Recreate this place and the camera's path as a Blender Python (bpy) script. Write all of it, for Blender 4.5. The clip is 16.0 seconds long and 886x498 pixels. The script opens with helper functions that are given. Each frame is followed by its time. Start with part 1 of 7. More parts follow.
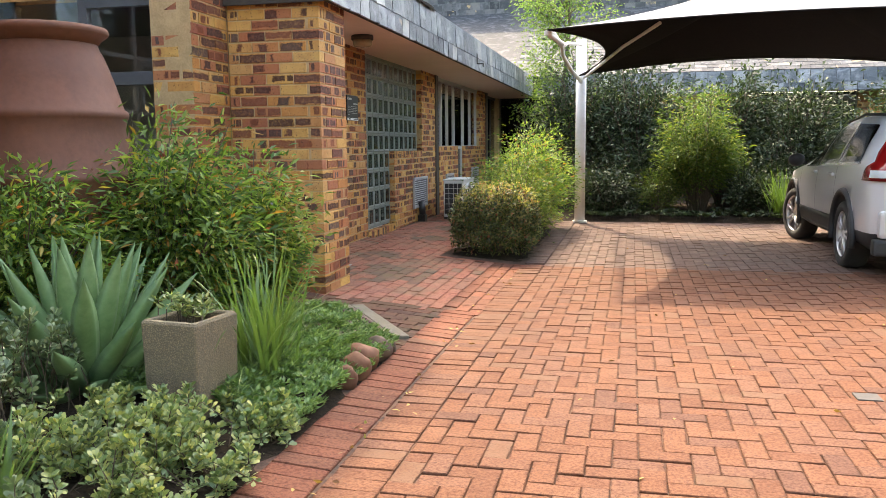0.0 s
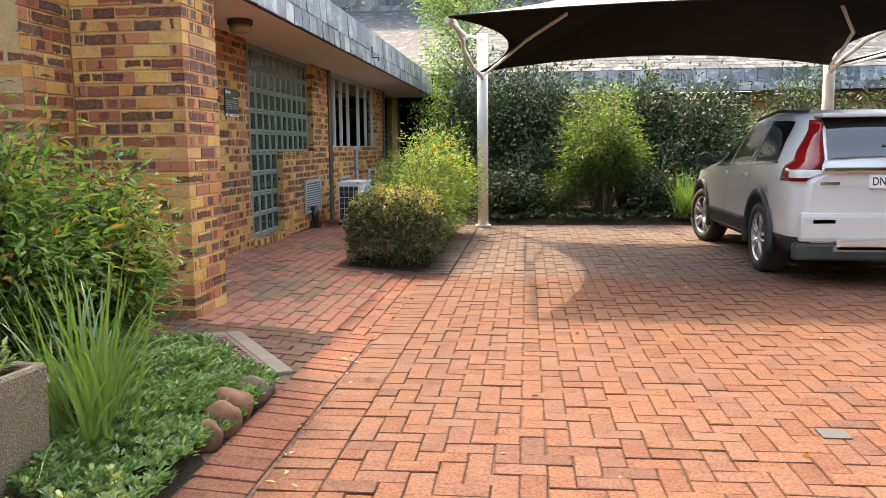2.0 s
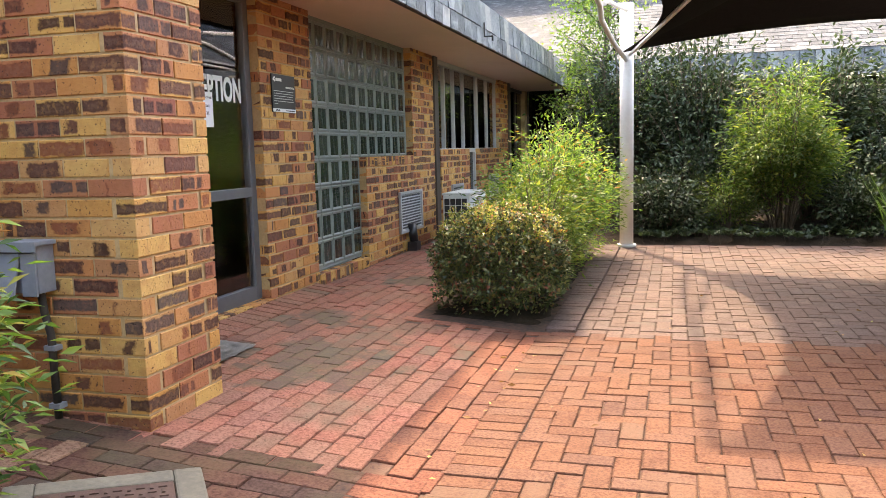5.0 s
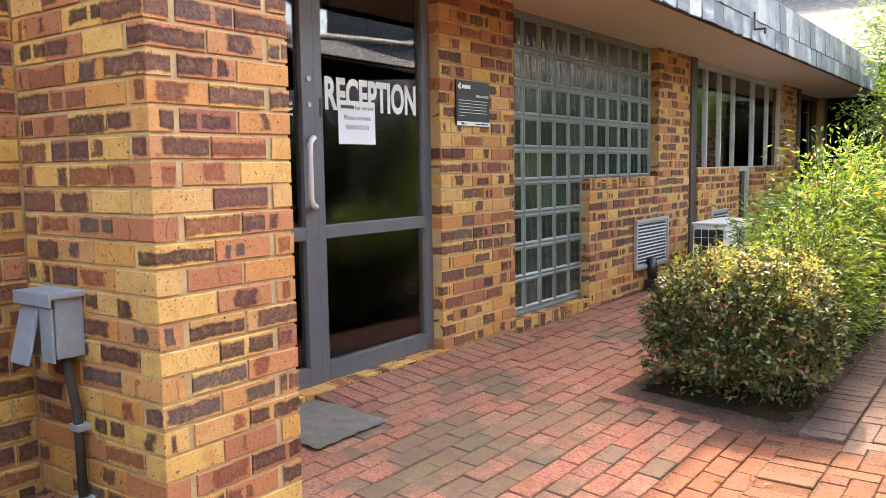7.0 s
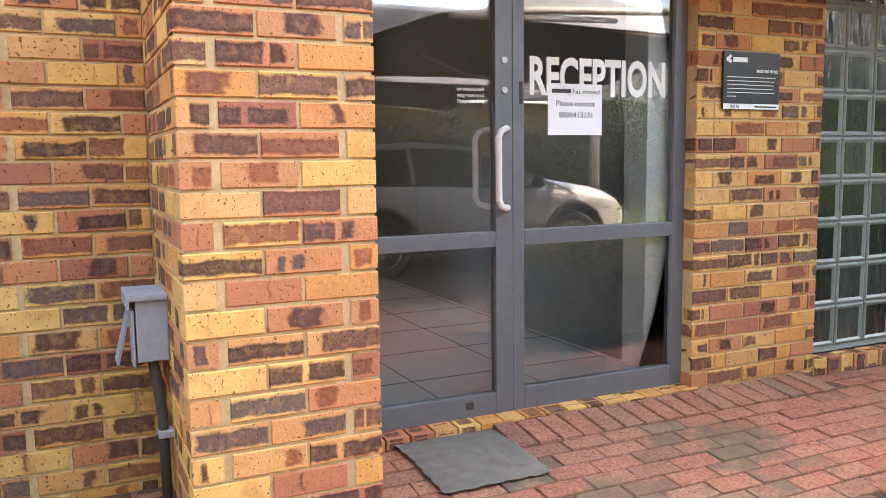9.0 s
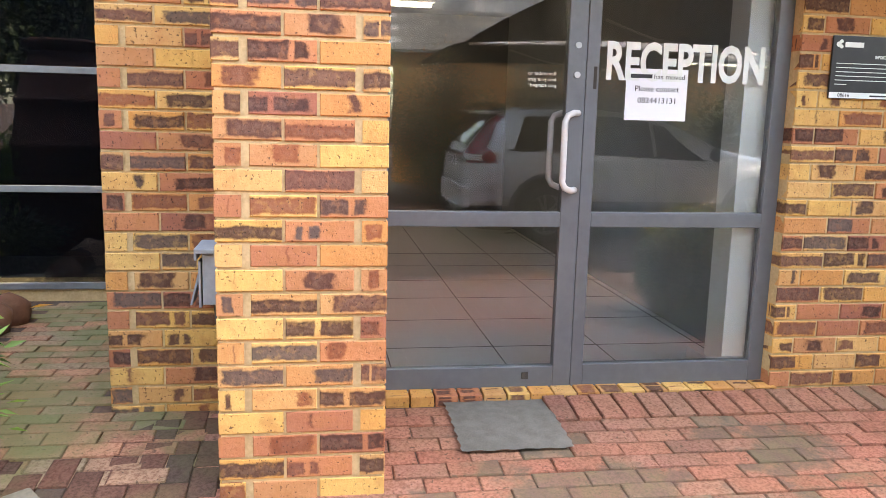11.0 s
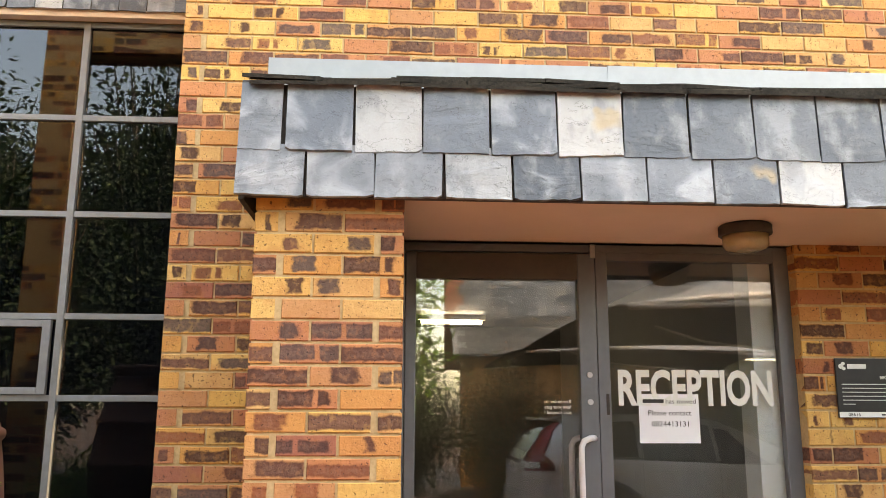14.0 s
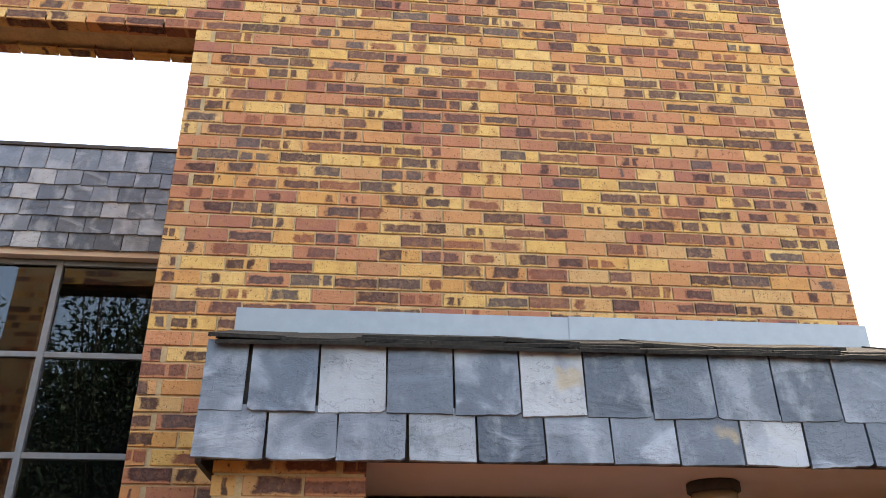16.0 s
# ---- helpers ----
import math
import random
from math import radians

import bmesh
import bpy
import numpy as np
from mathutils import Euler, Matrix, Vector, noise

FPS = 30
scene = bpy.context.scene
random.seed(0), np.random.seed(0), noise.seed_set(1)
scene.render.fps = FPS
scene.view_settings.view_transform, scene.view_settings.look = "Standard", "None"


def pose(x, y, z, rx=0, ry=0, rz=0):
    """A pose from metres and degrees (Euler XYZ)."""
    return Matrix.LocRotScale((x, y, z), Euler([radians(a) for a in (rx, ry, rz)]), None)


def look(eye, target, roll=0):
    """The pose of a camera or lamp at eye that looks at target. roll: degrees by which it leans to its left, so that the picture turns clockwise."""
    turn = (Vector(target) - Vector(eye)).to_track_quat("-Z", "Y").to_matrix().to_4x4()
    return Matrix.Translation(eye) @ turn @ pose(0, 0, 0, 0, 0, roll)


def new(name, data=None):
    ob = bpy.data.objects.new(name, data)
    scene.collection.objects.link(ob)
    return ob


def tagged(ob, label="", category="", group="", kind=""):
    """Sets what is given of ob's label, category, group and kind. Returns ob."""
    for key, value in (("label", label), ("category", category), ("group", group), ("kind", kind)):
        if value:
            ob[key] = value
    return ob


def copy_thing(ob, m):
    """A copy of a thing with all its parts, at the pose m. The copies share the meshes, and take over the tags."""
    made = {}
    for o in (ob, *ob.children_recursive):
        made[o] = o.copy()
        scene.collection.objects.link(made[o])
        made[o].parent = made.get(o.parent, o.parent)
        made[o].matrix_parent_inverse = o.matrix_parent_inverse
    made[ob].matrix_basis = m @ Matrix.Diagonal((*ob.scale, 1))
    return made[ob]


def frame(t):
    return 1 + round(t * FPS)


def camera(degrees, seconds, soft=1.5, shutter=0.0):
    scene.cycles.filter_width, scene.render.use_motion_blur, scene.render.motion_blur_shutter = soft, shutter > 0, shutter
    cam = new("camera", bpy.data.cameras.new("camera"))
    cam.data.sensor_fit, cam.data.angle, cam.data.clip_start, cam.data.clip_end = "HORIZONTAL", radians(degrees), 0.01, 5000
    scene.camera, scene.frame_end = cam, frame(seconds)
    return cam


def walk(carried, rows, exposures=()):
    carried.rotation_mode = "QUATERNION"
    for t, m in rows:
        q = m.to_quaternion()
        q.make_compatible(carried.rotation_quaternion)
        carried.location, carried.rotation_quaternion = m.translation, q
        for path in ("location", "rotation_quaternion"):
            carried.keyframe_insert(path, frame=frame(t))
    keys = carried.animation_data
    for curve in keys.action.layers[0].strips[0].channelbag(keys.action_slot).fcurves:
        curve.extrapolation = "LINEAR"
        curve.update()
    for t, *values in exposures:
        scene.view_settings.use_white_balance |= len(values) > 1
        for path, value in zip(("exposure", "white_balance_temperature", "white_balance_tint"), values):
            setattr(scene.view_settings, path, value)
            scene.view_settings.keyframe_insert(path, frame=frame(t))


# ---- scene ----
cam = camera(57.6, 16.0, soft=0.6)
PATH = [
    (0, (0.502, 0.825, 1.296), (0.05, 2.756, 1.041), -0.5),
    (0.5, (0.461, 0.851, 1.299), (0.151, 2.81, 1.044), -0.7),
    (1, (0.455, 1.05, 1.278), (0.228, 3.02, 1.022), -0.8),
    (1.5, (0.428, 1.301, 1.276), (0.228, 3.275, 1.024), -0.7),
    (2, (0.368, 1.654, 1.263), (0.16, 3.627, 1.011), -0.6),
    (2.5, (0.35, 2.012, 1.266), (0.111, 3.982, 1.012), -0.3),
    (3, (0.367, 2.361, 1.277), (0.089, 4.326, 1.024), -0.1),
    (3.2, (0.362, 2.508, 1.266), (0.064, 4.47, 1.013), -0.2),
    (5.3, (0.245, 4.285, 1.274), (-0.374, 6.172, 1.034), -1.6),
    (5.5, (0.261, 4.431, 1.298), (-0.408, 6.3, 1.061), -1.6),
    (6, (0.242, 4.787, 1.286), (-0.571, 6.6, 1.058), -1.5),
    (6.5, (0.22, 5.102, 1.318), (-0.762, 6.832, 1.107), -1.3),
    (7, (0.26, 5.445, 1.327), (-0.914, 7.052, 1.127), -0.9),
    (7.5, (0.277, 5.741, 1.336), (-1.088, 7.189, 1.136), -0.7),
    (8, (0.265, 6.058, 1.38), (-1.276, 7.315, 1.17), -0.5),
    (8.5, (0.323, 6.363, 1.371), (-1.36, 7.422, 1.157), -0.8),
    (9, (0.415, 6.625, 1.355), (-1.386, 7.468, 1.136), -0.7),
    (9.2, (0.415, 6.702, 1.36), (-1.412, 7.484, 1.138), -0.7),
    (11.3, (0.923, 7.322, 1.475), (-1.038, 7.573, 1.172), 1.7),
    (11.5, (0.975, 7.372, 1.476), (-0.995, 7.587, 1.204), 1.7),
    (12, (1.113, 7.436, 1.531), (-0.87, 7.609, 1.336), 1.3),
    (12.5, (1.136, 7.502, 1.525), (-0.86, 7.635, 1.48), 1.2),
    (13, (1.173, 7.461, 1.556), (-0.821, 7.583, 1.658), 1.0),
    (13.5, (1.178, 7.46, 1.59), (-0.804, 7.578, 1.837), 0.6),
    (14, (1.186, 7.463, 1.628), (-0.773, 7.577, 2.016), 0.2),
    (14.5, (1.201, 7.474, 1.669), (-0.725, 7.589, 2.195), 0.1),
    (15, (1.232, 7.48, 1.714), (-0.653, 7.607, 2.371), -0.1),
    (15.5, (1.241, 7.477, 1.748), (-0.594, 7.629, 2.529), -0.2),
    (16, (1.262, 7.468, 1.785), (-0.52, 7.65, 2.674), -0.4),
]
walk(cam, [(t, look(eye, target, roll)) for t, eye, target, roll in PATH],
     exposures=[(0, 3.5, 8800, 10), (3, 3.55, 9000, 11), (5.5, 3.8, 8800, 13), (7, 4.1, 9100, 13), (9, 4.35, 9000, 13), (12, 4.55, 9500, 10), (13.5, 4.1, 12500, 11), (14.5, 3.85, 11000, 11), (16, 3.15, 8300, 10)])

# ---- light ----
SUN_WAY = Vector((0.32, -0.75, -1.0)).normalized()      # the way the light travels
world = bpy.data.worlds.new("sky")
scene.world = world
world.use_nodes = True
wn = world.node_tree
sky = wn.nodes.new("ShaderNodeTexSky")
sky.sky_type = "NISHITA"
sky.sun_disc = False
sky.sun_elevation = math.asin(-SUN_WAY.z)
sky.sun_rotation = math.atan2(-SUN_WAY.x, -SUN_WAY.y)
sky.dust_density = 2.0
wn.links.new(sky.outputs[0], wn.nodes["Background"].inputs[0])
wn.nodes["Background"].inputs[1].default_value = 0.15
sun = new("sun", bpy.data.lights.new("sun", "SUN"))
sun.data.energy = 0.74
sun.data.angle = radians(1.2)
sun.data.color = (1.0, 0.93, 0.82)
sun.matrix_world = look((0, 0, 30), Vector((0, 0, 30)) + SUN_WAY)


# ---- materials ----
class Nodes:
    """A small writer of node materials."""

    def __init__(self, name):
        self.mat = bpy.data.materials.new(name)
        self.mat.use_nodes = True
        self.tree = self.mat.node_tree
        self.bsdf = self.tree.nodes["Principled BSDF"]
        self.out = self.tree.nodes["Material Output"]

    def put(self, socket, value):
        if isinstance(value, bpy.types.NodeSocket):
            self.tree.links.new(value, socket)
        else:
            socket.default_value = value

    def node(self, kind, **inputs):
        n = self.tree.nodes.new(kind)
        for key, value in inputs.items():
            self.put(n.inputs[int(key[1:]) if key[0] == "i" and key[1:].isdigit() else key.replace("_", " ")], value)
        return n

    def math(self, op, a, b=0.0, c=0.0):
        n = self.tree.nodes.new("ShaderNodeMath")
        n.operation = op
        for i, v in enumerate((a, b, c)):
            self.put(n.inputs[i], v)
        return n.outputs[0]

    def noise(self, scale, detail=4.0, rough=0.55, coord="Object", stretch=None, shift=None):
        tc = self.tree.nodes.new("ShaderNodeTexCoord").outputs[coord]
        if stretch or shift is not None:
            mp = self.tree.nodes.new("ShaderNodeMapping")
            self.tree.links.new(tc, mp.inputs[0])
            if stretch:
                mp.inputs["Scale"].default_value = stretch
            if shift is not None:
                self.put(mp.inputs["Location"], shift)
            tc = mp.outputs[0]
        n = self.node("ShaderNodeTexNoise", Vector=tc, Scale=scale, Detail=detail, Roughness=rough)
        return n.outputs[0]

    def world_noise(self, scale, detail=4.0, rough=0.55):
        g = self.tree.nodes.new("ShaderNodeNewGeometry").outputs["Position"]
        return self.node("ShaderNodeTexNoise", Vector=g, Scale=scale, Detail=detail, Roughness=rough).outputs[0]

    def ramp(self, fac, stops, mode="LINEAR"):
        n = self.tree.nodes.new("ShaderNodeValToRGB")
        n.color_ramp.interpolation = mode
        while len(n.color_ramp.elements) < len(stops):
            n.color_ramp.elements.new(0.5)
        for e, (p, c) in zip(n.color_ramp.elements, stops):
            e.position = p
            e.color = (*c, 1.0) if len(c) == 3 else c
        self.put(n.inputs[0], fac)
        return n.outputs[0]

    def step(self, x, lo, hi):
        n = self.tree.nodes.new("ShaderNodeMapRange")
        n.interpolation_type = "SMOOTHSTEP"
        self.put(n.inputs[0], x)
        n.inputs[1].default_value, n.inputs[2].default_value = lo, hi
        return n.outputs[0]

    def mix(self, fac, a, b, mode="MIX"):
        n = self.tree.nodes.new("ShaderNodeMix")
        n.data_type = "RGBA"
        n.blend_type = mode
        self.put(n.inputs[0], fac)
        for s, v in ((n.inputs[6], a), (n.inputs[7], b)):
            self.put(s, (*v, 1.0) if isinstance(v, tuple) and len(v) == 3 else v)
        return n.outputs[2]

    def bump(self, height, strength=0.3, distance=0.002):
        n = self.node("ShaderNodeBump", Height=height, Strength=strength, Distance=distance)
        self.tree.links.new(n.outputs[0], self.bsdf.inputs["Normal"])

    def rand(self):
        """One number per piece: the object's own and the island's own, folded together."""
        a = self.tree.nodes.new("ShaderNodeObjectInfo").outputs["Random"]
        b = self.tree.nodes.new("ShaderNodeNewGeometry").outputs["Random Per Island"]
        return self.math("FRACT", self.math("ADD", self.math("MULTIPLY", a, 13.71), self.math("MULTIPLY", b, 7.37)))

    def reroll(self, r, k):
        return self.math("FRACT", self.math("MULTIPLY_ADD", r, k, 0.37))

    def done(self, color=None, rough=None, metal=None, **more):
        if color is not None:
            self.put(self.bsdf.inputs["Base Color"], (*color, 1.0) if isinstance(color, tuple) and len(color) == 3 else color)
        if rough is not None:
            self.put(self.bsdf.inputs["Roughness"], rough)
        if metal is not None:
            self.put(self.bsdf.inputs["Metallic"], metal)
        for key, value in more.items():
            self.put(self.bsdf.inputs[key.replace("_", " ")], value)
        return self.mat


def brick_material():
    m = Nodes("face_brick")
    r = m.rand()
    r2, r3, r4, r5 = m.reroll(r, 7.13), m.reroll(r, 23.7), m.reroll(r, 51.9), m.reroll(r, 91.3)
    uv = m.tree.nodes.new("ShaderNodeTexCoord").outputs["UV"]
    sep = m.tree.nodes.new("ShaderNodeSeparateXYZ")
    m.tree.links.new(uv, sep.inputs[0])
    u, v = sep.outputs[0], sep.outputs[1]
    base = m.ramp(r2, [(0.0, (0.66, 0.365, 0.105)), (0.20, (0.68, 0.405, 0.145)), (0.34, (0.61, 0.29, 0.085)), (0.48, (0.54, 0.22, 0.085)), (0.60, (0.63, 0.36, 0.14)),
                       (0.74, (0.42, 0.15, 0.080)), (0.86, (0.53, 0.21, 0.095)), (1.0, (0.33, 0.115, 0.075))])
    fine = m.world_noise(60, 6, 0.65)
    mid = m.world_noise(14, 4)
    base = m.mix(m.step(mid, 0.42, 0.75), base, m.mix(0.5, base, (0.44, 0.18, 0.065)))
    base = m.mix(m.math("MULTIPLY", fine, 0.55), base, m.mix(1.0, base, (0.6, 0.55, 0.5), "MULTIPLY"))
    # dark panels burnt into many bricks, some of them split in two
    wob = m.math("MULTIPLY_ADD", m.world_noise(17, 4, 0.6), 1.3, -0.65)
    du = m.math("ABSOLUTE", m.math("ADD", m.math("SUBTRACT", u, m.math("MULTIPLY_ADD", r4, 0.6, 0.2)), m.math("MULTIPLY", wob, 0.30)))
    dv = m.math("ABSOLUTE", m.math("ADD", m.math("SUBTRACT", v, m.math("MULTIPLY_ADD", r5, 0.16, 0.42)), m.math("MULTIPLY", wob, 0.35)))
    gap_u = m.math("SUBTRACT", m.math("MULTIPLY_ADD", r3, 0.98, -0.17), du)
    gap_v = m.math("SUBTRACT", m.math("MULTIPLY_ADD", r5, 0.14, 0.34), dv)
    split = m.math("ABSOLUTE", m.math("ADD", m.math("SUBTRACT", u, m.math("MULTIPLY_ADD", r5, 0.5, 0.25)), m.math("MULTIPLY", wob, 0.06)))
    keep = m.math("MAXIMUM", m.step(split, 0.025, 0.06), m.step(r4, 0.30, 0.31))
    flash = m.math("MULTIPLY", m.math("MULTIPLY", m.step(gap_u, -0.02, 0.07), m.step(gap_v, -0.03, 0.12)), keep)
    dark = m.ramp(m.reroll(r, 133.7), [(0.0, (0.040, 0.015, 0.012)), (0.25, (0.070, 0.028, 0.022)), (0.45, (0.12, 0.046, 0.034)), (0.62, (0.24, 0.068, 0.030)), (0.78, (0.060, 0.026, 0.022)), (0.90, (0.080, 0.058, 0.052)), (1.0, (0.05, 0.018, 0.014))])
    heart = m.math("MULTIPLY", m.step(m.math("MINIMUM", gap_u, gap_v), 0.06, 0.30), m.step(fine, 0.32, 0.62))
    dark = m.mix(m.math("MULTIPLY", heart, 0.45), dark, m.mix(0.5, dark, (0.34, 0.19, 0.14)))
    dark = m.mix(m.math("MULTIPLY", m.step(m.world_noise(33, 3), 0.5, 0.66), 0.5), dark, m.mix(0.45, dark, base))
    col = m.mix(m.math("MULTIPLY", flash, 0.94), base, dark)
    spots = m.math("MAXIMUM", m.step(m.world_noise(95, 2, 0.5), 0.64, 0.69), m.step(m.world_noise(52, 2, 0.5), 0.69, 0.72))
    col = m.mix(m.math("MULTIPLY", spots, 0.7), col, (0.035, 0.02, 0.016))
    m.bump(m.math("ADD", m.math("MULTIPLY", fine, 0.7), m.math("SUBTRACT", m.math("MULTIPLY", mid, 0.6), m.math("MULTIPLY", spots, 0.5))), 1.0, 0.006)
    return m.done(col, m.math("MULTIPLY_ADD", fine, 0.2, 0.68), Specular_IOR_Level=0.2)


def paver_material(name, tones, stain, stain_col, moss=0.0, patches=()):
    m = Nodes(name)
    r = m.rand()
    base = m.ramp(m.reroll(r, 9.1), tones)
    fine, mid, wide = m.world_noise(70, 6, 0.7), m.world_noise(9, 5, 0.6), m.world_noise(1.1, 4, 0.6)
    col = m.mix(m.math("MULTIPLY", m.step(mid, 0.45, 0.75), 0.5), base, m.mix(1.0, base, (0.62, 0.6, 0.62), "MULTIPLY"))
    col = m.mix(m.step(fine, 0.40, 0.66), col, m.mix(1.0, col, (0.55, 0.48, 0.46), "MULTIPLY"))
    blot = m.math("MULTIPLY", m.step(wide, 0.56, 0.70), stain)
    odd = m.math("MULTIPLY", m.step(m.reroll(r, 41.3), 0.955, 0.96), 0.75)
    col = m.mix(m.math("MAXIMUM", blot, odd), col, m.mix(m.step(mid, 0.3, 0.7), stain_col, m.mix(0.5, col, stain_col)))
    pits = m.math("MAXIMUM", m.step(m.world_noise(48, 2, 0.5), 0.66, 0.70), m.step(m.world_noise(120, 2, 0.5), 0.66, 0.71))
    col = m.mix(m.math("MULTIPLY", pits, 0.7), col, (0.06, 0.03, 0.022))
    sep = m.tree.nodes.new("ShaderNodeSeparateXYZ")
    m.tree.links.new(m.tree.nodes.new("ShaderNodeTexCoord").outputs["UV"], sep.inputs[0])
    # joint shade and wear painted as a ragged darkening round each paver's rim
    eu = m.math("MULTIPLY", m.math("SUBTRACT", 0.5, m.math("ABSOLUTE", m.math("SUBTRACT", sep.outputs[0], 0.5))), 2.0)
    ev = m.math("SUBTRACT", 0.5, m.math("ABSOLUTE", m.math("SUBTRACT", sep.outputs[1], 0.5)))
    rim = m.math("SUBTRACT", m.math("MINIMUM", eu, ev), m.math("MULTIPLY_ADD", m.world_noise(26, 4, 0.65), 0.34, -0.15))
    ragged_edge = m.step(rim, 0.05, 0.0)
    col = m.mix(m.math("MULTIPLY", ragged_edge, 0.5), col, m.mix(1.0, col, (0.45, 0.40, 0.38), "MULTIPLY"))
    if moss:
        col = m.mix(m.math("MULTIPLY", m.step(m.world_noise(2.2, 5, 0.65), 0.36, 0.58), moss), col, m.mix(m.step(fine, 0.4, 0.6), (0.075, 0.10, 0.032), (0.13, 0.135, 0.06)))
    for cx, cy, rad in patches:      # algae where the water stands
        n = m.tree.nodes.new("ShaderNodeVectorMath")
        n.operation = "DISTANCE"
        m.tree.links.new(m.tree.nodes.new("ShaderNodeNewGeometry").outputs["Position"], n.inputs[0])
        n.inputs[1].default_value = (cx, cy, 0.0)
        near = m.math("ADD", m.math("DIVIDE", n.outputs["Value"], rad), m.math("MULTIPLY_ADD", m.world_noise(4.5, 5, 0.65), 2.2, -1.1))
        near = m.math("ADD", near, m.math("MULTIPLY_ADD", m.reroll(r, 77.7), 0.8, -0.4))
        col = m.mix(m.math("MULTIPLY", m.step(near, 1.0, 0.6), 0.7), col, m.mix(m.step(mid, 0.35, 0.65), (0.085, 0.066, 0.050), (0.110, 0.100, 0.055)))
    m.bump(m.math("ADD", m.math("MULTIPLY", fine, 0.5), m.math("SUBTRACT", m.math("MULTIPLY", mid, 0.8), m.math("MULTIPLY", ragged_edge, 0.8))), 0.7, 0.005)
    return m.done(col, m.math("MULTIPLY_ADD", mid, 0.2, 0.75), Specular_IOR_Level=0.15)


def grainy(name, a, b, scale=30, rough=0.8, bump=0.3, dist=0.003, metal=0.0, wide=None, gloss=0.5):
    """Two tones broken up at two scales."""
    m = Nodes(name)
    fine, mid = m.world_noise(scale, 6, 0.65), m.world_noise(scale / 9, 4, 0.6)
    col = m.mix(m.step(m.math("MULTIPLY_ADD", fine, 0.5, m.math("MULTIPLY", mid, 0.5)), 0.36, 0.64), a, b)
    if wide:
        col = m.mix(m.math("MULTIPLY", m.step(m.world_noise(1.3, 4, 0.6), 0.5, 0.7), 0.6), col, wide)
    m.bump(m.math("ADD", fine, mid), bump, dist)
    return m.done(col, m.math("MULTIPLY_ADD", mid, 0.2, rough - 0.1), metal, Specular_IOR_Level=gloss)


def leaf_material(name, tones, sheen=0.5, through_light=0.45):
    m = Nodes(name)
    b = m.tree.nodes.new("ShaderNodeNewGeometry").outputs["Random Per Island"]
    col = m.ramp(b, tones)
    col = m.mix(m.math("MULTIPLY", m.world_noise(5, 3), 0.5), col, m.mix(1.0, col, (0.6, 0.7, 0.55), "MULTIPLY"))
    m.done(col, sheen)
    tr = m.node("ShaderNodeBsdfTranslucent", Color=m.mix(1.0, col, (1.25, 1.35, 0.7), "MULTIPLY"))
    mx = m.node("ShaderNodeMixShader", i0=through_light, i1=m.bsdf.outputs[0], i2=tr.outputs[0])
    m.tree.links.new(mx.outputs[0], m.out.inputs[0])
    return m.mat


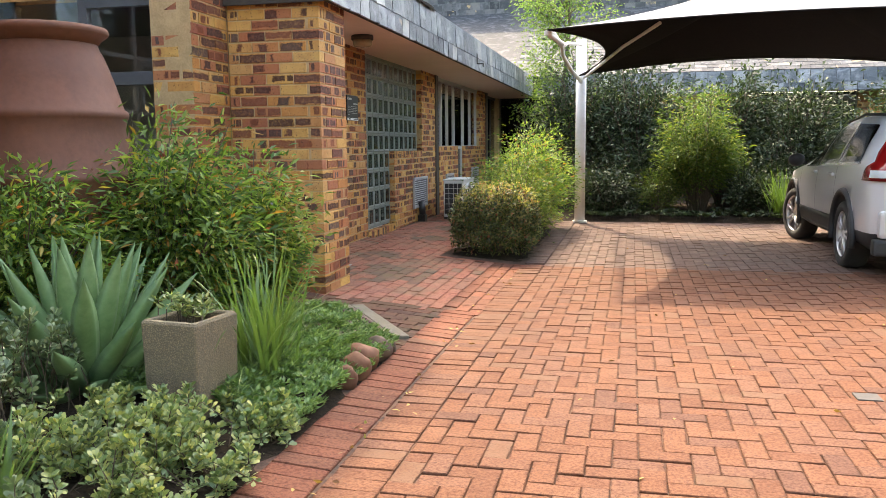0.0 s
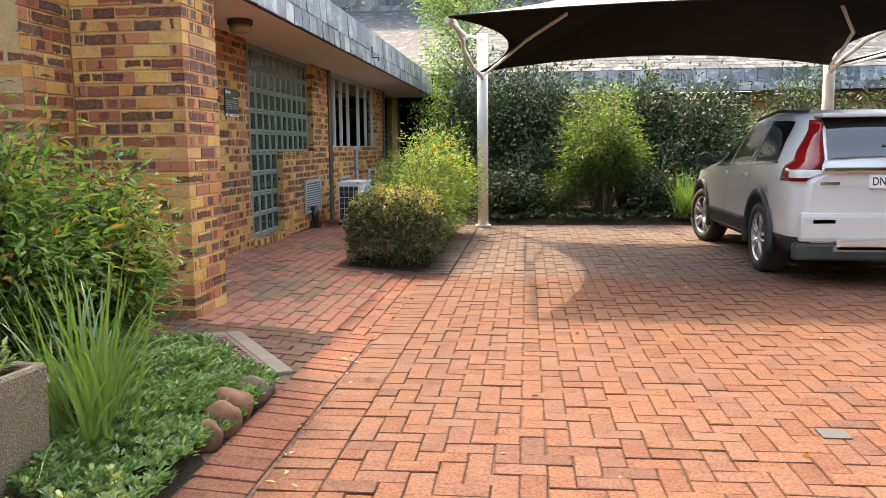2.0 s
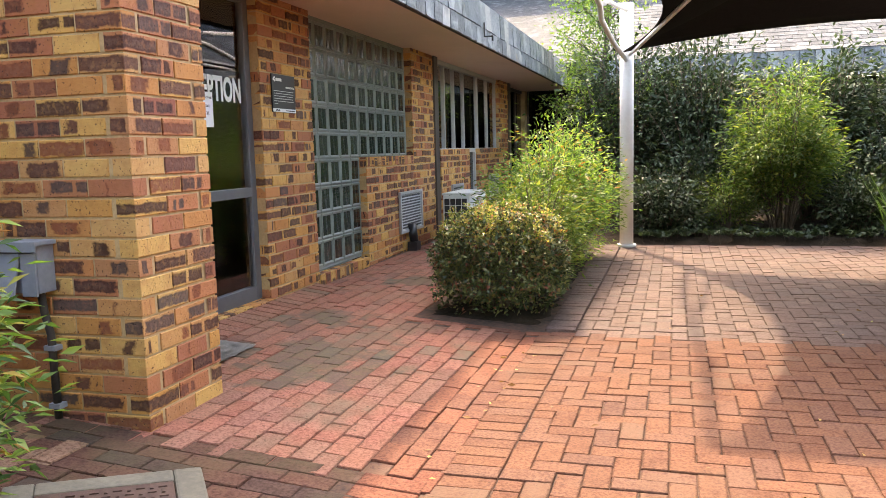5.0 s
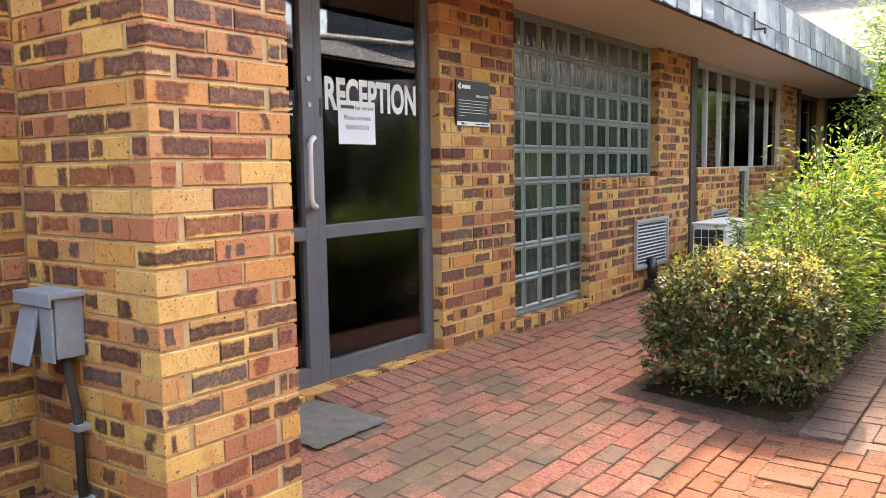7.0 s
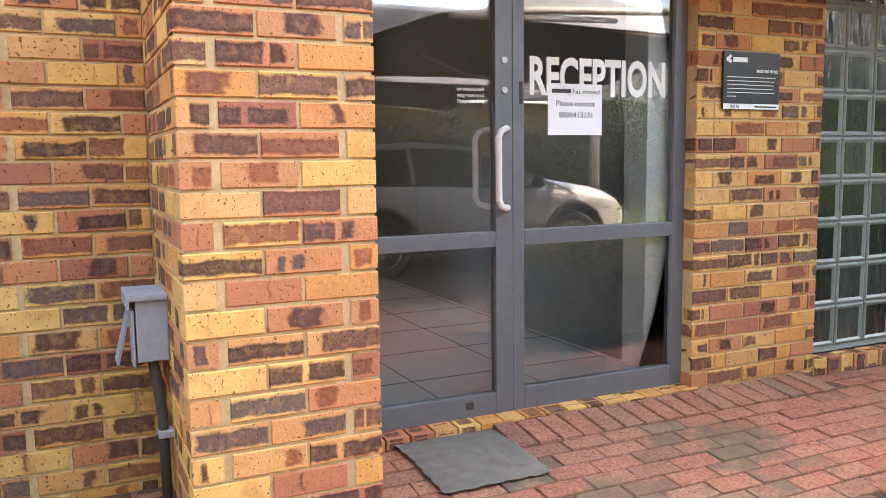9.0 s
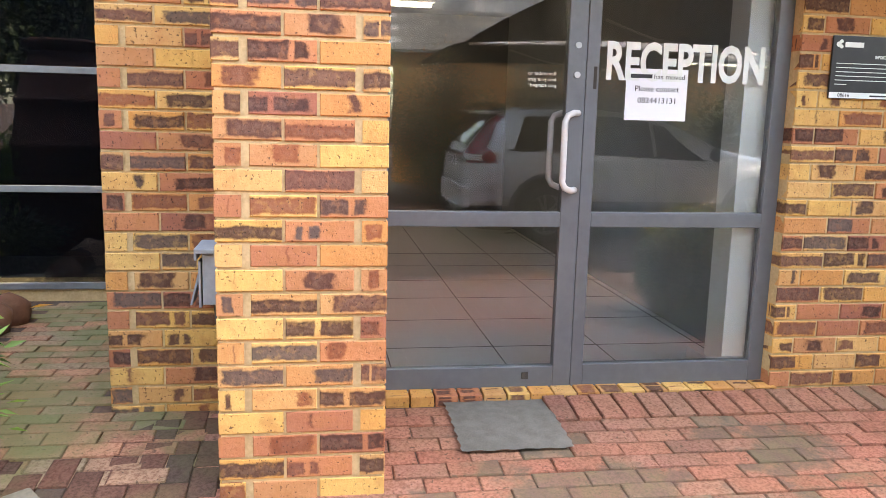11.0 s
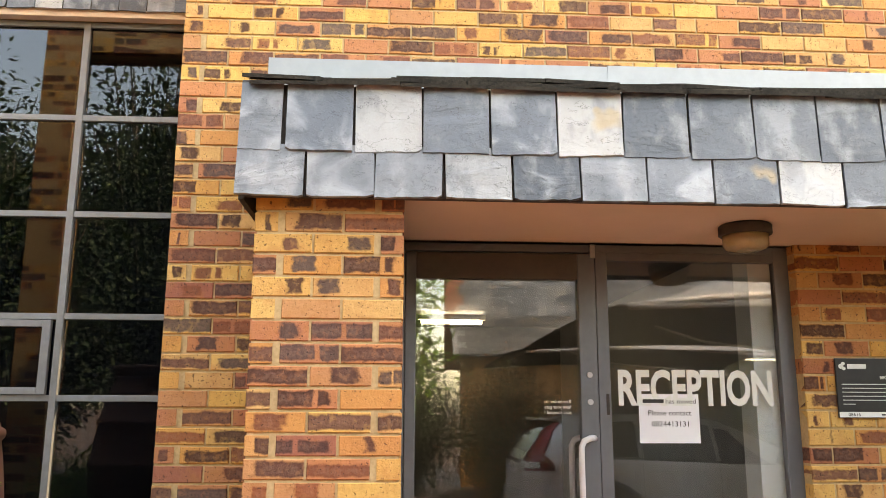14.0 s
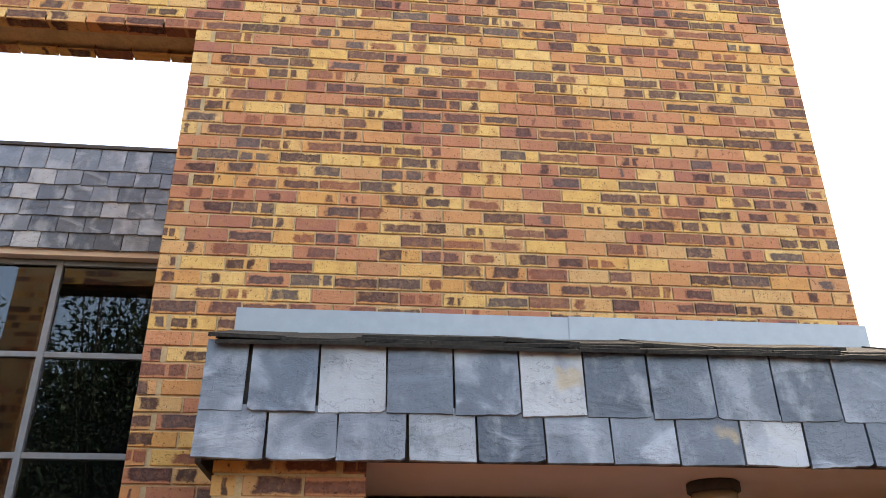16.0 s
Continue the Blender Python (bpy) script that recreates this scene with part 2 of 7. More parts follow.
def slate_material(name="slate", rough=0.22, tone=1.0):
    m = Nodes(name)
    r = m.rand()
    base = m.ramp(m.reroll(r, 5.3), [(p, tuple(tone * c for c in k)) for p, k in
                  ((0.0, (0.042, 0.051, 0.064)), (0.25, (0.093, 0.107, 0.127)), (0.5, (0.168, 0.181, 0.200)), (0.65, (0.056, 0.067, 0.083)), (0.85, (0.225, 0.236, 0.25)), (1.0, (0.38, 0.365, 0.345)))])
    shift = m.node("ShaderNodeCombineXYZ", X=m.math("MULTIPLY", r, 40.0), Y=m.math("MULTIPLY", r, 17.0)).outputs[0]
    clouds = m.noise(5.5, 5, 0.6, stretch=(1.0, 0.6, 1.0), shift=shift)
    cleft = m.noise(9.0, 7, 0.62, stretch=(0.7, 1.2, 1.0), shift=shift)
    fine = m.world_noise(60, 5, 0.7)
    col = m.mix(m.math("MULTIPLY", m.step(clouds, 0.48, 0.66), 0.40), base, tuple(tone * c for c in (0.40, 0.405, 0.41)))
    col = m.mix(m.math("MULTIPLY", m.step(clouds, 0.50, 0.34), 0.5), col, tuple(tone * c for c in (0.075, 0.088, 0.108)))
    crack = m.math("ABSOLUTE", m.math("SUBTRACT", cleft, 0.56))
    col = m.mix(m.math("MULTIPLY", m.step(crack, 0.006, 0.0), 0.8), col, (0.03, 0.032, 0.036))
    rust = m.math("MULTIPLY", m.step(m.noise(4.0, 3, shift=shift), 0.58, 0.66), m.step(m.reroll(r, 31.0), 0.86, 0.88))
    col = m.mix(m.math("MULTIPLY", rust, 0.65), col, (0.42, 0.29, 0.14))
    ledges = m.math("MULTIPLY", m.math("FLOOR", m.math("MULTIPLY", cleft, 11.0)), 0.09)
    ripple = m.tree.nodes.new("ShaderNodeTexNoise")
    mp = m.node("ShaderNodeMapping", Vector=m.tree.nodes.new("ShaderNodeTexCoord").outputs["Object"], Location=shift, Rotation=m.node("ShaderNodeCombineXYZ", Z=m.math("MULTIPLY", r, 6.28)).outputs[0])
    mp.inputs["Scale"].default_value = (1.0, 1.9, 1.0)
    m.tree.links.new(mp.outputs[0], ripple.inputs["Vector"])
    ripple.inputs["Scale"].default_value, ripple.inputs["Detail"].default_value, ripple.inputs["Distortion"].default_value = 2.6, 4.0, 0.9
    streak = m.math("MULTIPLY", m.step(ripple.outputs[0], 0.52, 0.68), m.step(m.reroll(r, 17.0), 0.25, 0.6))
    col = m.mix(m.math("MULTIPLY", streak, 0.55), col, tuple(tone * c for c in (0.44, 0.455, 0.475)))
    m.bump(m.math("ADD", m.math("ADD", m.math("MULTIPLY", ripple.outputs[0], 0.8), m.math("MULTIPLY", ledges, 0.8)), m.math("MULTIPLY", fine, 0.10)), 1.0, 0.020)
    return m.done(col, m.math("MULTIPLY_ADD", clouds, 0.3, rough))


def glass_material(name, tint=(1, 1, 1), share=1.25):
    m = Nodes(name)
    fres = m.node("ShaderNodeFresnel", IOR=1.52)
    amount = m.math("MULTIPLY_ADD", fres.outputs[0], share, 0.01)
    gloss = m.node("ShaderNodeBsdfGlossy", Color=(0.95, 0.97, 1, 1), Roughness=0.004)
    clear = m.node("ShaderNodeBsdfTransparent", Color=(*tint, 1))
    mx = m.node("ShaderNodeMixShader", i0=amount, i1=clear.outputs[0], i2=gloss.outputs[0])
    m.tree.links.new(mx.outputs[0], m.out.inputs[0])
    return m.mat


def block_glass_material():
    m = Nodes("glass_block_face")
    wave = m.noise(20, 2, 0.4, stretch=(1.0, 1.0, 0.16))
    m.bump(wave, 1.0, 0.02)
    col = m.ramp(m.rand(), [(0.0, (0.010, 0.016, 0.013)), (0.6, (0.018, 0.028, 0.023)), (1.0, (0.036, 0.050, 0.043))])
    return m.done(col, 0.12, Coat_Weight=0.5)


BRICK = brick_material()
MORTAR = grainy("mortar", (0.52, 0.35, 0.18), (0.38, 0.25, 0.125), 60, 0.95)
# one clay, dimmed for the sunlit drive and lightened for the shaded porch
RED = [(0.0, (0.150, 0.064, 0.036)), (0.25, (0.168, 0.076, 0.044)), (0.5, (0.130, 0.055, 0.032)), (0.72, (0.160, 0.077, 0.049)), (0.90, (0.140, 0.067, 0.044)), (1.0, (0.110, 0.052, 0.036))]
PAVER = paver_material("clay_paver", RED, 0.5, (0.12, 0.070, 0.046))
# the same clay toned for the sunlit outer courses; the kerb shares it
PAVER_SUN_EDGE = paver_material("clay_paver_sun_edge", [(0.0, (0.180, 0.066, 0.040)), (0.4, (0.200, 0.077, 0.046)), (0.7, (0.170, 0.072, 0.045)), (1.0, (0.140, 0.060, 0.040))], 0.5, (0.12, 0.075, 0.05))
PAVER_SHADE = paver_material("clay_paver_stained_shade", [(0.0, (0.33, 0.125, 0.085)), (0.4, (0.38, 0.150, 0.102)), (0.7, (0.35, 0.160, 0.112)), (1.0, (0.26, 0.115, 0.085))], 0.7, (0.13, 0.115, 0.08), 0.14, [(-1.72, 8.15, 0.50), (-2.05, 9.2, 0.34), (-2.1, 10.8, 0.35), (-1.9, 12.0, 0.4)])
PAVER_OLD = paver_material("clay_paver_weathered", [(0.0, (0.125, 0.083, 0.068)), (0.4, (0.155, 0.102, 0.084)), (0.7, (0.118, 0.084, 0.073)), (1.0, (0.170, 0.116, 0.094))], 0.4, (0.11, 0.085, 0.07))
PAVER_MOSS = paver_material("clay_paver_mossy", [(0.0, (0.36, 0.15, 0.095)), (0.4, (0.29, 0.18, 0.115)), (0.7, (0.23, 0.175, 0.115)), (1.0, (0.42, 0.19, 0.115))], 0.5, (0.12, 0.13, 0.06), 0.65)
# darkened for shade over these courses as well as for their darker clay
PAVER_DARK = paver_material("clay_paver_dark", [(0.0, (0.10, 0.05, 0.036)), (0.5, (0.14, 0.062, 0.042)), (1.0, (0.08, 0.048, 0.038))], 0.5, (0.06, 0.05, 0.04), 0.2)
SAND = grainy("joint_sand", (0.022, 0.012, 0.008), (0.115, 0.056, 0.033), 30, 0.95)
SOIL = grainy("soil", (0.018, 0.013, 0.009), (0.042, 0.030, 0.020), 40, 0.95, 0.8, 0.02, gloss=0.1)
SLATE = slate_material()
SLATE_ROOF = slate_material("roof_slate", 0.7, 0.34)
SLATE_EDGE = grainy("slate_edge_lichen", (0.022, 0.02, 0.018), (0.05, 0.043, 0.035), 60, 0.9, 0.8, 0.006, gloss=0.08)
SOFFIT = grainy("soffit_paint", (0.70, 0.54, 0.43), (0.65, 0.50, 0.39), 3, 0.8, 0.05)
ALU = grainy("grey_aluminium", (0.125, 0.128, 0.135), (0.145, 0.148, 0.155), 18, 0.45, 0.05, metal=0.35)
ALU_LIGHT = grainy("silver_aluminium", (0.42, 0.42, 0.41), (0.48, 0.48, 0.47), 18, 0.45, 0.05, metal=0.4)
ALU_MID = grainy("dull_aluminium", (0.16, 0.16, 0.162), (0.20, 0.20, 0.202), 18, 0.5, 0.05, metal=0.3)
BROWN_FRAME = grainy("brown_frame_paint", (0.055, 0.040, 0.032), (0.075, 0.055, 0.042), 18, 0.5, 0.1)
GLASS = glass_material("window_glass")
GLASS_DARK = glass_material("tinted_glass", (0.30, 0.34, 0.38), 0.8)
BLOCK = block_glass_material()
BLOCK_RIM = grainy("glass_block_rim", (0.13, 0.155, 0.135), (0.20, 0.225, 0.20), 12, 0.35, 0.1)
GROUT = grainy("grout", (0.19, 0.21, 0.19), (0.25, 0.265, 0.245), 40, 0.8)
WHITE = grainy("white_wall_paint", (0.62, 0.62, 0.60), (0.68, 0.68, 0.66), 6, 0.7, 0.05)
# the rooms' dimness is put into these greys; the side wall stays lighter
DARKWALL = grainy("dark_inner_grey", (0.10, 0.10, 0.105), (0.12, 0.12, 0.125), 6, 0.7, 0.05)
SIDEWALL = grainy("side_wall_dim_grey", (0.22, 0.222, 0.225), (0.26, 0.262, 0.265), 6, 0.7, 0.05)
INNERWALL = grainy("dim_wall_grey", (0.09, 0.09, 0.09), (0.11, 0.11, 0.11), 6, 0.7, 0.05)
FLOOR_TILE = grainy("floor_tile", (0.64, 0.65, 0.64), (0.70, 0.71, 0.70), 4, 0.3, 0.03)
STEEL = grainy("white_steel_paint", (0.62, 0.58, 0.53), (0.70, 0.66, 0.61), 25, 0.5, 0.1, wide=(0.48, 0.42, 0.36))
FLASHING = grainy("galvanised_flashing", (0.24, 0.25, 0.255), (0.28, 0.29, 0.295), 12, 0.5, 0.1, metal=0.3)
TIMBER = grainy("dark_timber", (0.030, 0.024, 0.020), (0.055, 0.043, 0.034), 25, 0.8)


# ---- building blocks ----
def part(name, bm, material, parent=None, label="", smooth=False):
    """Links a bmesh as one mesh object, under a thing or a part."""
    me = bpy.data.meshes.new(name)
    bm.to_mesh(me)
    bm.free()
    for m in (material if isinstance(material, (list, tuple)) else [material]):
        me.materials.append(m)
    if smooth:
        me.polygons.foreach_set("use_smooth", [True] * len(me.polygons))
    ob = new(name, me)
    if parent is not None:
        ob.parent = parent
    if label:
        tagged(ob, label)
    return ob


def thing(name, label, category, at=(0, 0, 0), rz=0.0, group="", kind=""):
    ob = new(name)
    ob.empty_display_size = 0.1
    ob.matrix_world = pose(*at, 0, 0, rz)
    return tagged(ob, label, category, group, kind)


def box(bm, lo, hi, bevel=0.0, mat=0):
    """A box from corner to corner, its edges rounded by bevel."""
    made = bmesh.ops.create_cube(bm, size=1.0, matrix=Matrix.LocRotScale([(a + b) / 2 for a, b in zip(lo, hi)], None, [abs(b - a) for a, b in zip(lo, hi)]))
    faces = {f for v in made["verts"] for f in v.link_faces}
    for f in faces:
        f.material_index = mat
    if bevel:
        edges = {e for v in made["verts"] for e in v.link_edges}
        out = bmesh.ops.bevel(bm, geom=list(edges), offset=bevel, segments=2, profile=0.6, affect="EDGES", clamp_overlap=True)
        for f in out["faces"]:
            f.material_index = mat
    return bm


def boxes(*specs, bevel=0.0):
    bm = bmesh.new()
    for lo, hi in specs:
        box(bm, lo, hi, bevel)
    return bm


def tube(bm, points, radius, sides=10, closed_ends=True):
    """A round bar along points; radius is one number or one a point."""
    pts = [Vector(p) for p in points]
    rad = radius if isinstance(radius, (list, tuple)) else [radius] * len(pts)
    rings = []
    for i, p in enumerate(pts):
        d = (pts[min(i + 1, len(pts) - 1)] - pts[max(i - 1, 0)]).normalized()
        a = d.orthogonal().normalized() if i == 0 else (a - d * a.dot(d)).normalized()
        b = d.cross(a)
        rings.append([bm.verts.new(p + (a * math.cos(k * math.tau / sides) + b * math.sin(k * math.tau / sides)) * rad[i]) for k in range(sides)])
    for r0, r1 in zip(rings, rings[1:]):
        for k in range(sides):
            bm.faces.new((r0[k], r0[(k + 1) % sides], r1[(k + 1) % sides], r1[k])).smooth = True
    if closed_ends:
        bm.faces.new(rings[0][::-1])
        bm.faces.new(rings[-1])
    return bm


def lathe(bm, profile, sides=40, at=(0, 0, 0)):
    """A turned body from (radius, height) pairs."""
    rings = [[bm.verts.new((at[0] + r * math.cos(k * math.tau / sides), at[1] + r * math.sin(k * math.tau / sides), at[2] + z)) for k in range(sides)] for r, z in profile]
    for r0, r1 in zip(rings, rings[1:]):
        for k in range(sides):
            bm.faces.new((r0[k], r0[(k + 1) % sides], r1[(k + 1) % sides], r1[k])).smooth = True
    bm.faces.new(rings[0][::-1])
    bm.faces.new(rings[-1])
    return bm


# a brick, a paver or a slate: a block whose front face looks along its own +z, chamfered there
def block_geometry(l, w, d, c=0.003, wobble=None):
    """Corners and faces of a block l x w on its face and d deep, its face at z = 0, centred."""
    x, y = l / 2, w / 2
    vs = []
    for z, k in ((-d, 0.0), (-c, 0.0), (0.0, c)):
        for sx, sy in ((-1, -1), (1, -1), (1, 1), (-1, 1)):
            vs.append((sx * (x - k), sy * (y - k), z))
    fs = [(8, 9, 10, 11)]
    for o in (0, 4):
        fs += [(o + i, o + (i + 1) % 4, o + 4 + (i + 1) % 4, o + 4 + i) for i in range(4)]
    # face texture places: along and up, 0 to 1
    uv = []
    for f in fs:
        for j in f:
            px, py, pz = vs[j]
            if f == fs[0] or f in fs[5:9]:
                uv.append((px / l + 0.5, py / w + 0.5))
            elif f in (fs[1], fs[3]):
                uv.append((px / l + 0.5, -pz / d))
            else:
                uv.append((-pz / d, py / w + 0.5))
    return vs, fs, uv


BLOCK_MESHES = {}


def block_mesh(l, w, d, material, name):
    key = (round(l, 2), round(w, 3), d, material.name)
    if key not in BLOCK_MESHES:
        vs, fs, uv = block_geometry(l, w, d)
        me = bpy.data.meshes.new(name)
        me.from_pydata(vs, [], fs)
        layer = me.uv_layers.new(name="UVMap")
        layer.data.foreach_set("uv", [c for p in uv for c in p])
        me.materials.append(material)
        BLOCK_MESHES[key] = me
    return BLOCK_MESHES[key]


def joined_blocks(name, specs, material, parent, label=""):
    """Many blocks as one mesh. specs: (matrix, l, w, d)."""
    V, F, U = [], [], []
    for m, l, w, d in specs:
        vs, fs, uv = block_geometry(l, w, d)
        o = len(V)
        V += [(m @ Vector(v))[:] for v in vs]
        F += [tuple(o + i for i in f) for f in fs]
        U += uv
    me = bpy.data.meshes.new(name)
    me.from_pydata(V, [], F)
    me.uv_layers.new(name="UVMap").data.foreach_set("uv", [c for p in U for c in p])
    me.materials.append(material)
    ob = new(name, me)
    ob.parent = parent
    return tagged(ob, label, kind="stuff")


def lay(name, specs, material, parent, near, rest_name, limit=300):
    """Blocks as parts of parent: the ones nearest to the point near singly, the others joined."""
    specs = sorted(specs, key=lambda s: (s[0].translation - Vector(near)).length)
    for m, l, w, d in specs[:limit]:
        ob = new(name, block_mesh(l, w, d, material, name))
        ob.parent = parent
        ob.matrix_basis = m
    if specs[limit:]:
        joined_blocks(rest_name, specs[limit:], material, parent)


rng = random.Random(5)
BL, BW, BH, COURSE, JOINT = 0.222, 0.106, 0.074, 0.085, 0.010


def face_matrix(p, along, out):
    """A block on a wall: its length along, its width up, its face looking out, a little out of true."""
    x, z = Vector(along), Vector(out)
    y = z.cross(x)
    m = Matrix((x, y, z)).transposed().to_4x4()
    return Matrix.Translation(Vector(p) + z * rng.uniform(-0.0015, 0.002)) @ m @ pose(0, 0, 0, rng.uniform(-0.5, 0.5), rng.uniform(-0.3, 0.3), rng.uniform(-0.35, 0.35))


def run(specs, p, along, out, s0, s1, z, first, depth=0.09):
    """One course on a face that starts at p, from s0 to s1 along it; first is the first brick's length."""
    s, l = s0, first
    while s < s1 - 0.02:
        l = min(l, s1 - s)
        if s1 - s - l < 0.035:
            l = s1 - s
        c = Vector(p) + Vector(along) * (s + l / 2)
        specs.append((face_matrix((c.x, c.y, z + BH / 2), along, out), l, BH + rng.uniform(-0.002, 0.002), depth))
        s += l + JOINT
        l = BL


def gz(x):
    """The height of the paving: it falls from the wall to the drive."""
    return min(0.15, max(0.0, (-0.7 - x) * 0.085))


# ---- setting: ground ----
bm = bmesh.new()
cols = [[bm.verts.new((x, y, gz(x) - 0.008)) for y in (-1500, 1500)] for x in (-1500, -2.4647, -0.7, 1500)]
for a, b in zip(cols, cols[1:]):
    bm.faces.new((a[0], b[0], b[1], a[1]))
ground = tagged(part("ground", bm, SAND), "sandy ground between and beyond the clay pavers", "ground", kind="structure")

# ---- setting: main wall with its door, glass block and window openings ----
WX = -2.67          # face of the main wall
PX = -1.905         # face of the pier
TOP = 2.44


def core(name, specs, label, material=MORTAR, category="wall"):
    return tagged(part(name, boxes(*specs), material), label, category, kind="structure")


wall_main = core("wall_main", [((-2.99, 9.45, -0.1), (WX - 0.007, 10.32, TOP)), ((-2.99, 10.32, -0.1), (WX - 0.007, 11.51, 0.17)), ((-2.99, 11.51, -0.1), (WX - 0.007, 13.02, 1.20)),
                               ((-2.99, 13.02, -0.1), (WX - 0.007, 13.88, TOP)), ((-2.99, 14.18, -0.1), (WX - 0.007, 15.70, 1.25)), ((-2.99, 15.70, -0.1), (WX - 0.007, 16.27, 0.5)),
                               ((-2.99, 16.27, -0.1), (WX - 0.007, 17.85, 1.25)), ((-2.99, 17.85, -0.1), (WX - 0.007, 18.6, TOP)), ((-2.99, 18.6, -0.1), (WX - 0.1, 20.9, 0.30)), ((-2.99, 20.9, -0.1), (WX - 0.1, 21.8, TOP))],
                 "yellow and brown flashed face brick wall with glass block panels")
specs = []
for k in range(29):
    z = 0.10 + k * COURSE
    odd = k % 2
    def seg(y0, y1, lo, hi, step=odd, z=z):
        if lo - 0.02 <= z and z + BH <= hi + 0.03:
            run(specs, (WX, y0, 0), (0, 1, 0), (1, 0, 0), 0, y1 - y0, z, BW if step else BL)
    seg(9.45, 10.32, 0, TOP)
    seg(11.51, 13.02, 0, 1.20)
    seg(13.02, 13.88, 0, TOP)
    seg(14.18, 15.70, 0, 1.25)
    seg(16.27, 17.85, 0, 1.25)
    seg(17.85, 18.6, 0, TOP)
for k in range(13):     # ends of the low wall and of the pillar beside it, towards the glass
    run(specs, (WX, 11.51, 0), (-1, 0, 0), (0, -1, 0), 0.096, 0.30, 0.10 + k * COURSE, BW if k % 2 else BL)
for k in range(13, 27):
    run(specs, (WX, 13.02, 0), (-1, 0, 0), (0, -1, 0), 0.096, 0.30, 0.10 + k * COURSE, BW if k % 2 else BL)
for k in range(11):     # a row of bricks on end under the glass blocks
    specs.append((face_matrix((WX + 0.012, 10.37 + k * 0.106, 0.17), (0, 0, 1), (1, 0, 0)), 0.13, 0.094, 0.09))
for k in range(14):     # coping of the low wall
    specs.append((face_matrix((WX + 0.006, 11.56 + k * 0.1065, 1.175), (0, 0, 1), (1, 0, 0)), 0.09, 0.098, 0.09))
main_specs = specs

# tall screen wall: rises through the roof, its foot stands beside the pier
TX = -2.69
TOWER_TOP = 6.6
wall_tower = core("wall_tower", [((-3.03, 6.365, -0.1), (TX - 0.008, 7.47, TOWER_TOP)), ((-3.03, 7.47, TOP), (TX - 0.008, 10.20, TOWER_TOP)),
                                 ((-3.03, 4.19, 5.24), (TX - 0.008, 6.365, TOWER_TOP)), ((-3.03, 3.85, -0.1), (TX - 0.008, 4.19, TOWER_TOP))],
                  "tall face brick screen wall rising above the slate eave")
specs = []
for k in range(76):
    z = 0.10 + k * COURSE
    odd = k % 2
    if z + BH < TOP + 0.05:
        run(specs, (TX, 6.365, 0), (0, 1, 0), (1, 0, 0), 0.116 if odd else 0, 0.54, z, BL)
    elif z < 5.2:
        run(specs, (TX, 6.365, 0), (0, 1, 0), (1, 0, 0), 0.116 if odd else 0, 3.83, z, BL)
    else:
        run(specs, (TX, 3.85, 0), (0, 1, 0), (1, 0, 0), 0.116 if odd else 0, 6.35, z, BL)
    if z < 5.2:
        run(specs, (TX, 6.365, 0), (-1, 0, 0), (0, -1, 0), 0 if odd else 0.116, 0.34, z, BL)
    if z < 5.2:
        run(specs, (-3.03, 4.19, 0), (0, -1, 0), (-1, 0, 0), 0.0, 0.34, z, BL if odd else BW)
        run(specs, (TX, 4.19, 0), (-1, 0, 0), (0, 1, 0), 0.0, 0.34, z, BW if odd else BL)
    else:
        run(specs, (-3.03, 10.2, 0), (0, -1, 0), (-1, 0, 0), 0.0, 6.35, z, BL if odd else BW)
tower_specs = specs

# pier under the eave
wall_pier = tagged(part("brick_pier", boxes(((TX + 0.002, 6.917, -0.05), (PX - 0.007, 7.483, TOP))), MORTAR), "square face brick pier carrying the slate eave", "pier")
specs = []
for k in range(28):
    z = 0.093 + k * COURSE
    odd = (k + 1) % 2
    if z > TOP - 0.05:
        break
    run(specs, (PX, 6.91, 0), (0, 1, 0), (1, 0, 0), 0.116 if odd else 0, 0.58 if odd else 0.464, z, BL)
    run(specs, (PX, 6.91, 0), (-1, 0, 0), (0, -1, 0), 0 if odd else 0.116, 0.78, z, BL)
    run(specs, (PX, 7.49, 0), (-1, 0, 0), (0, 1, 0), 0.116 if odd else 0, 0.78, z, BL)
pier_specs = specs

# eave: soffit, fascia boards and the little roof over them
ceiling = tagged(part("ceiling", boxes(((-2.99, 7.49, TOP), (-1.875, 21.6, TOP + 0.04)), ((TX + 0.002, 6.93, TOP), (-1.875, 7.49, TOP + 0.04))), SOFFIT),
                 "smooth painted plaster soffit under the eave", "soffit", kind="structure")
EAVE = 2.885
bm = bmesh.new()
for y0, y1 in ((6.875, 21.6),):
    box(bm, (-1.872, y0, 2.425), (-1.842, y1, EAVE - 0.01))
box(bm, (TX + 0.003, 6.853, 2.41), (-1.842, 6.875, EAVE - 0.01))
trim_fascia = tagged(part("trim_fascia", bm, TIMBER), "dark timber boards behind the slates", "fascia", kind="structure")


def sloped_slab(name, quad, thick, material, label, category="roof"):
    bm = bmesh.new()
    q = [Vector(p) for p in quad]
    n = (q[1] - q[0]).cross(q[2] - q[0]).normalized()
    lo = [bm.verts.new(p - n * thick) for p in q]
    hi = [bm.verts.new(p) for p in q]
    bm.faces.new(hi)
    bm.faces.new(lo[::-1])
    for i in range(4):
        j = (i + 1) % 4
        bm.faces.new((lo[i], lo[j], hi[j], hi[i]))
    return tagged(part(name, bm, material), label, category, kind="structure")


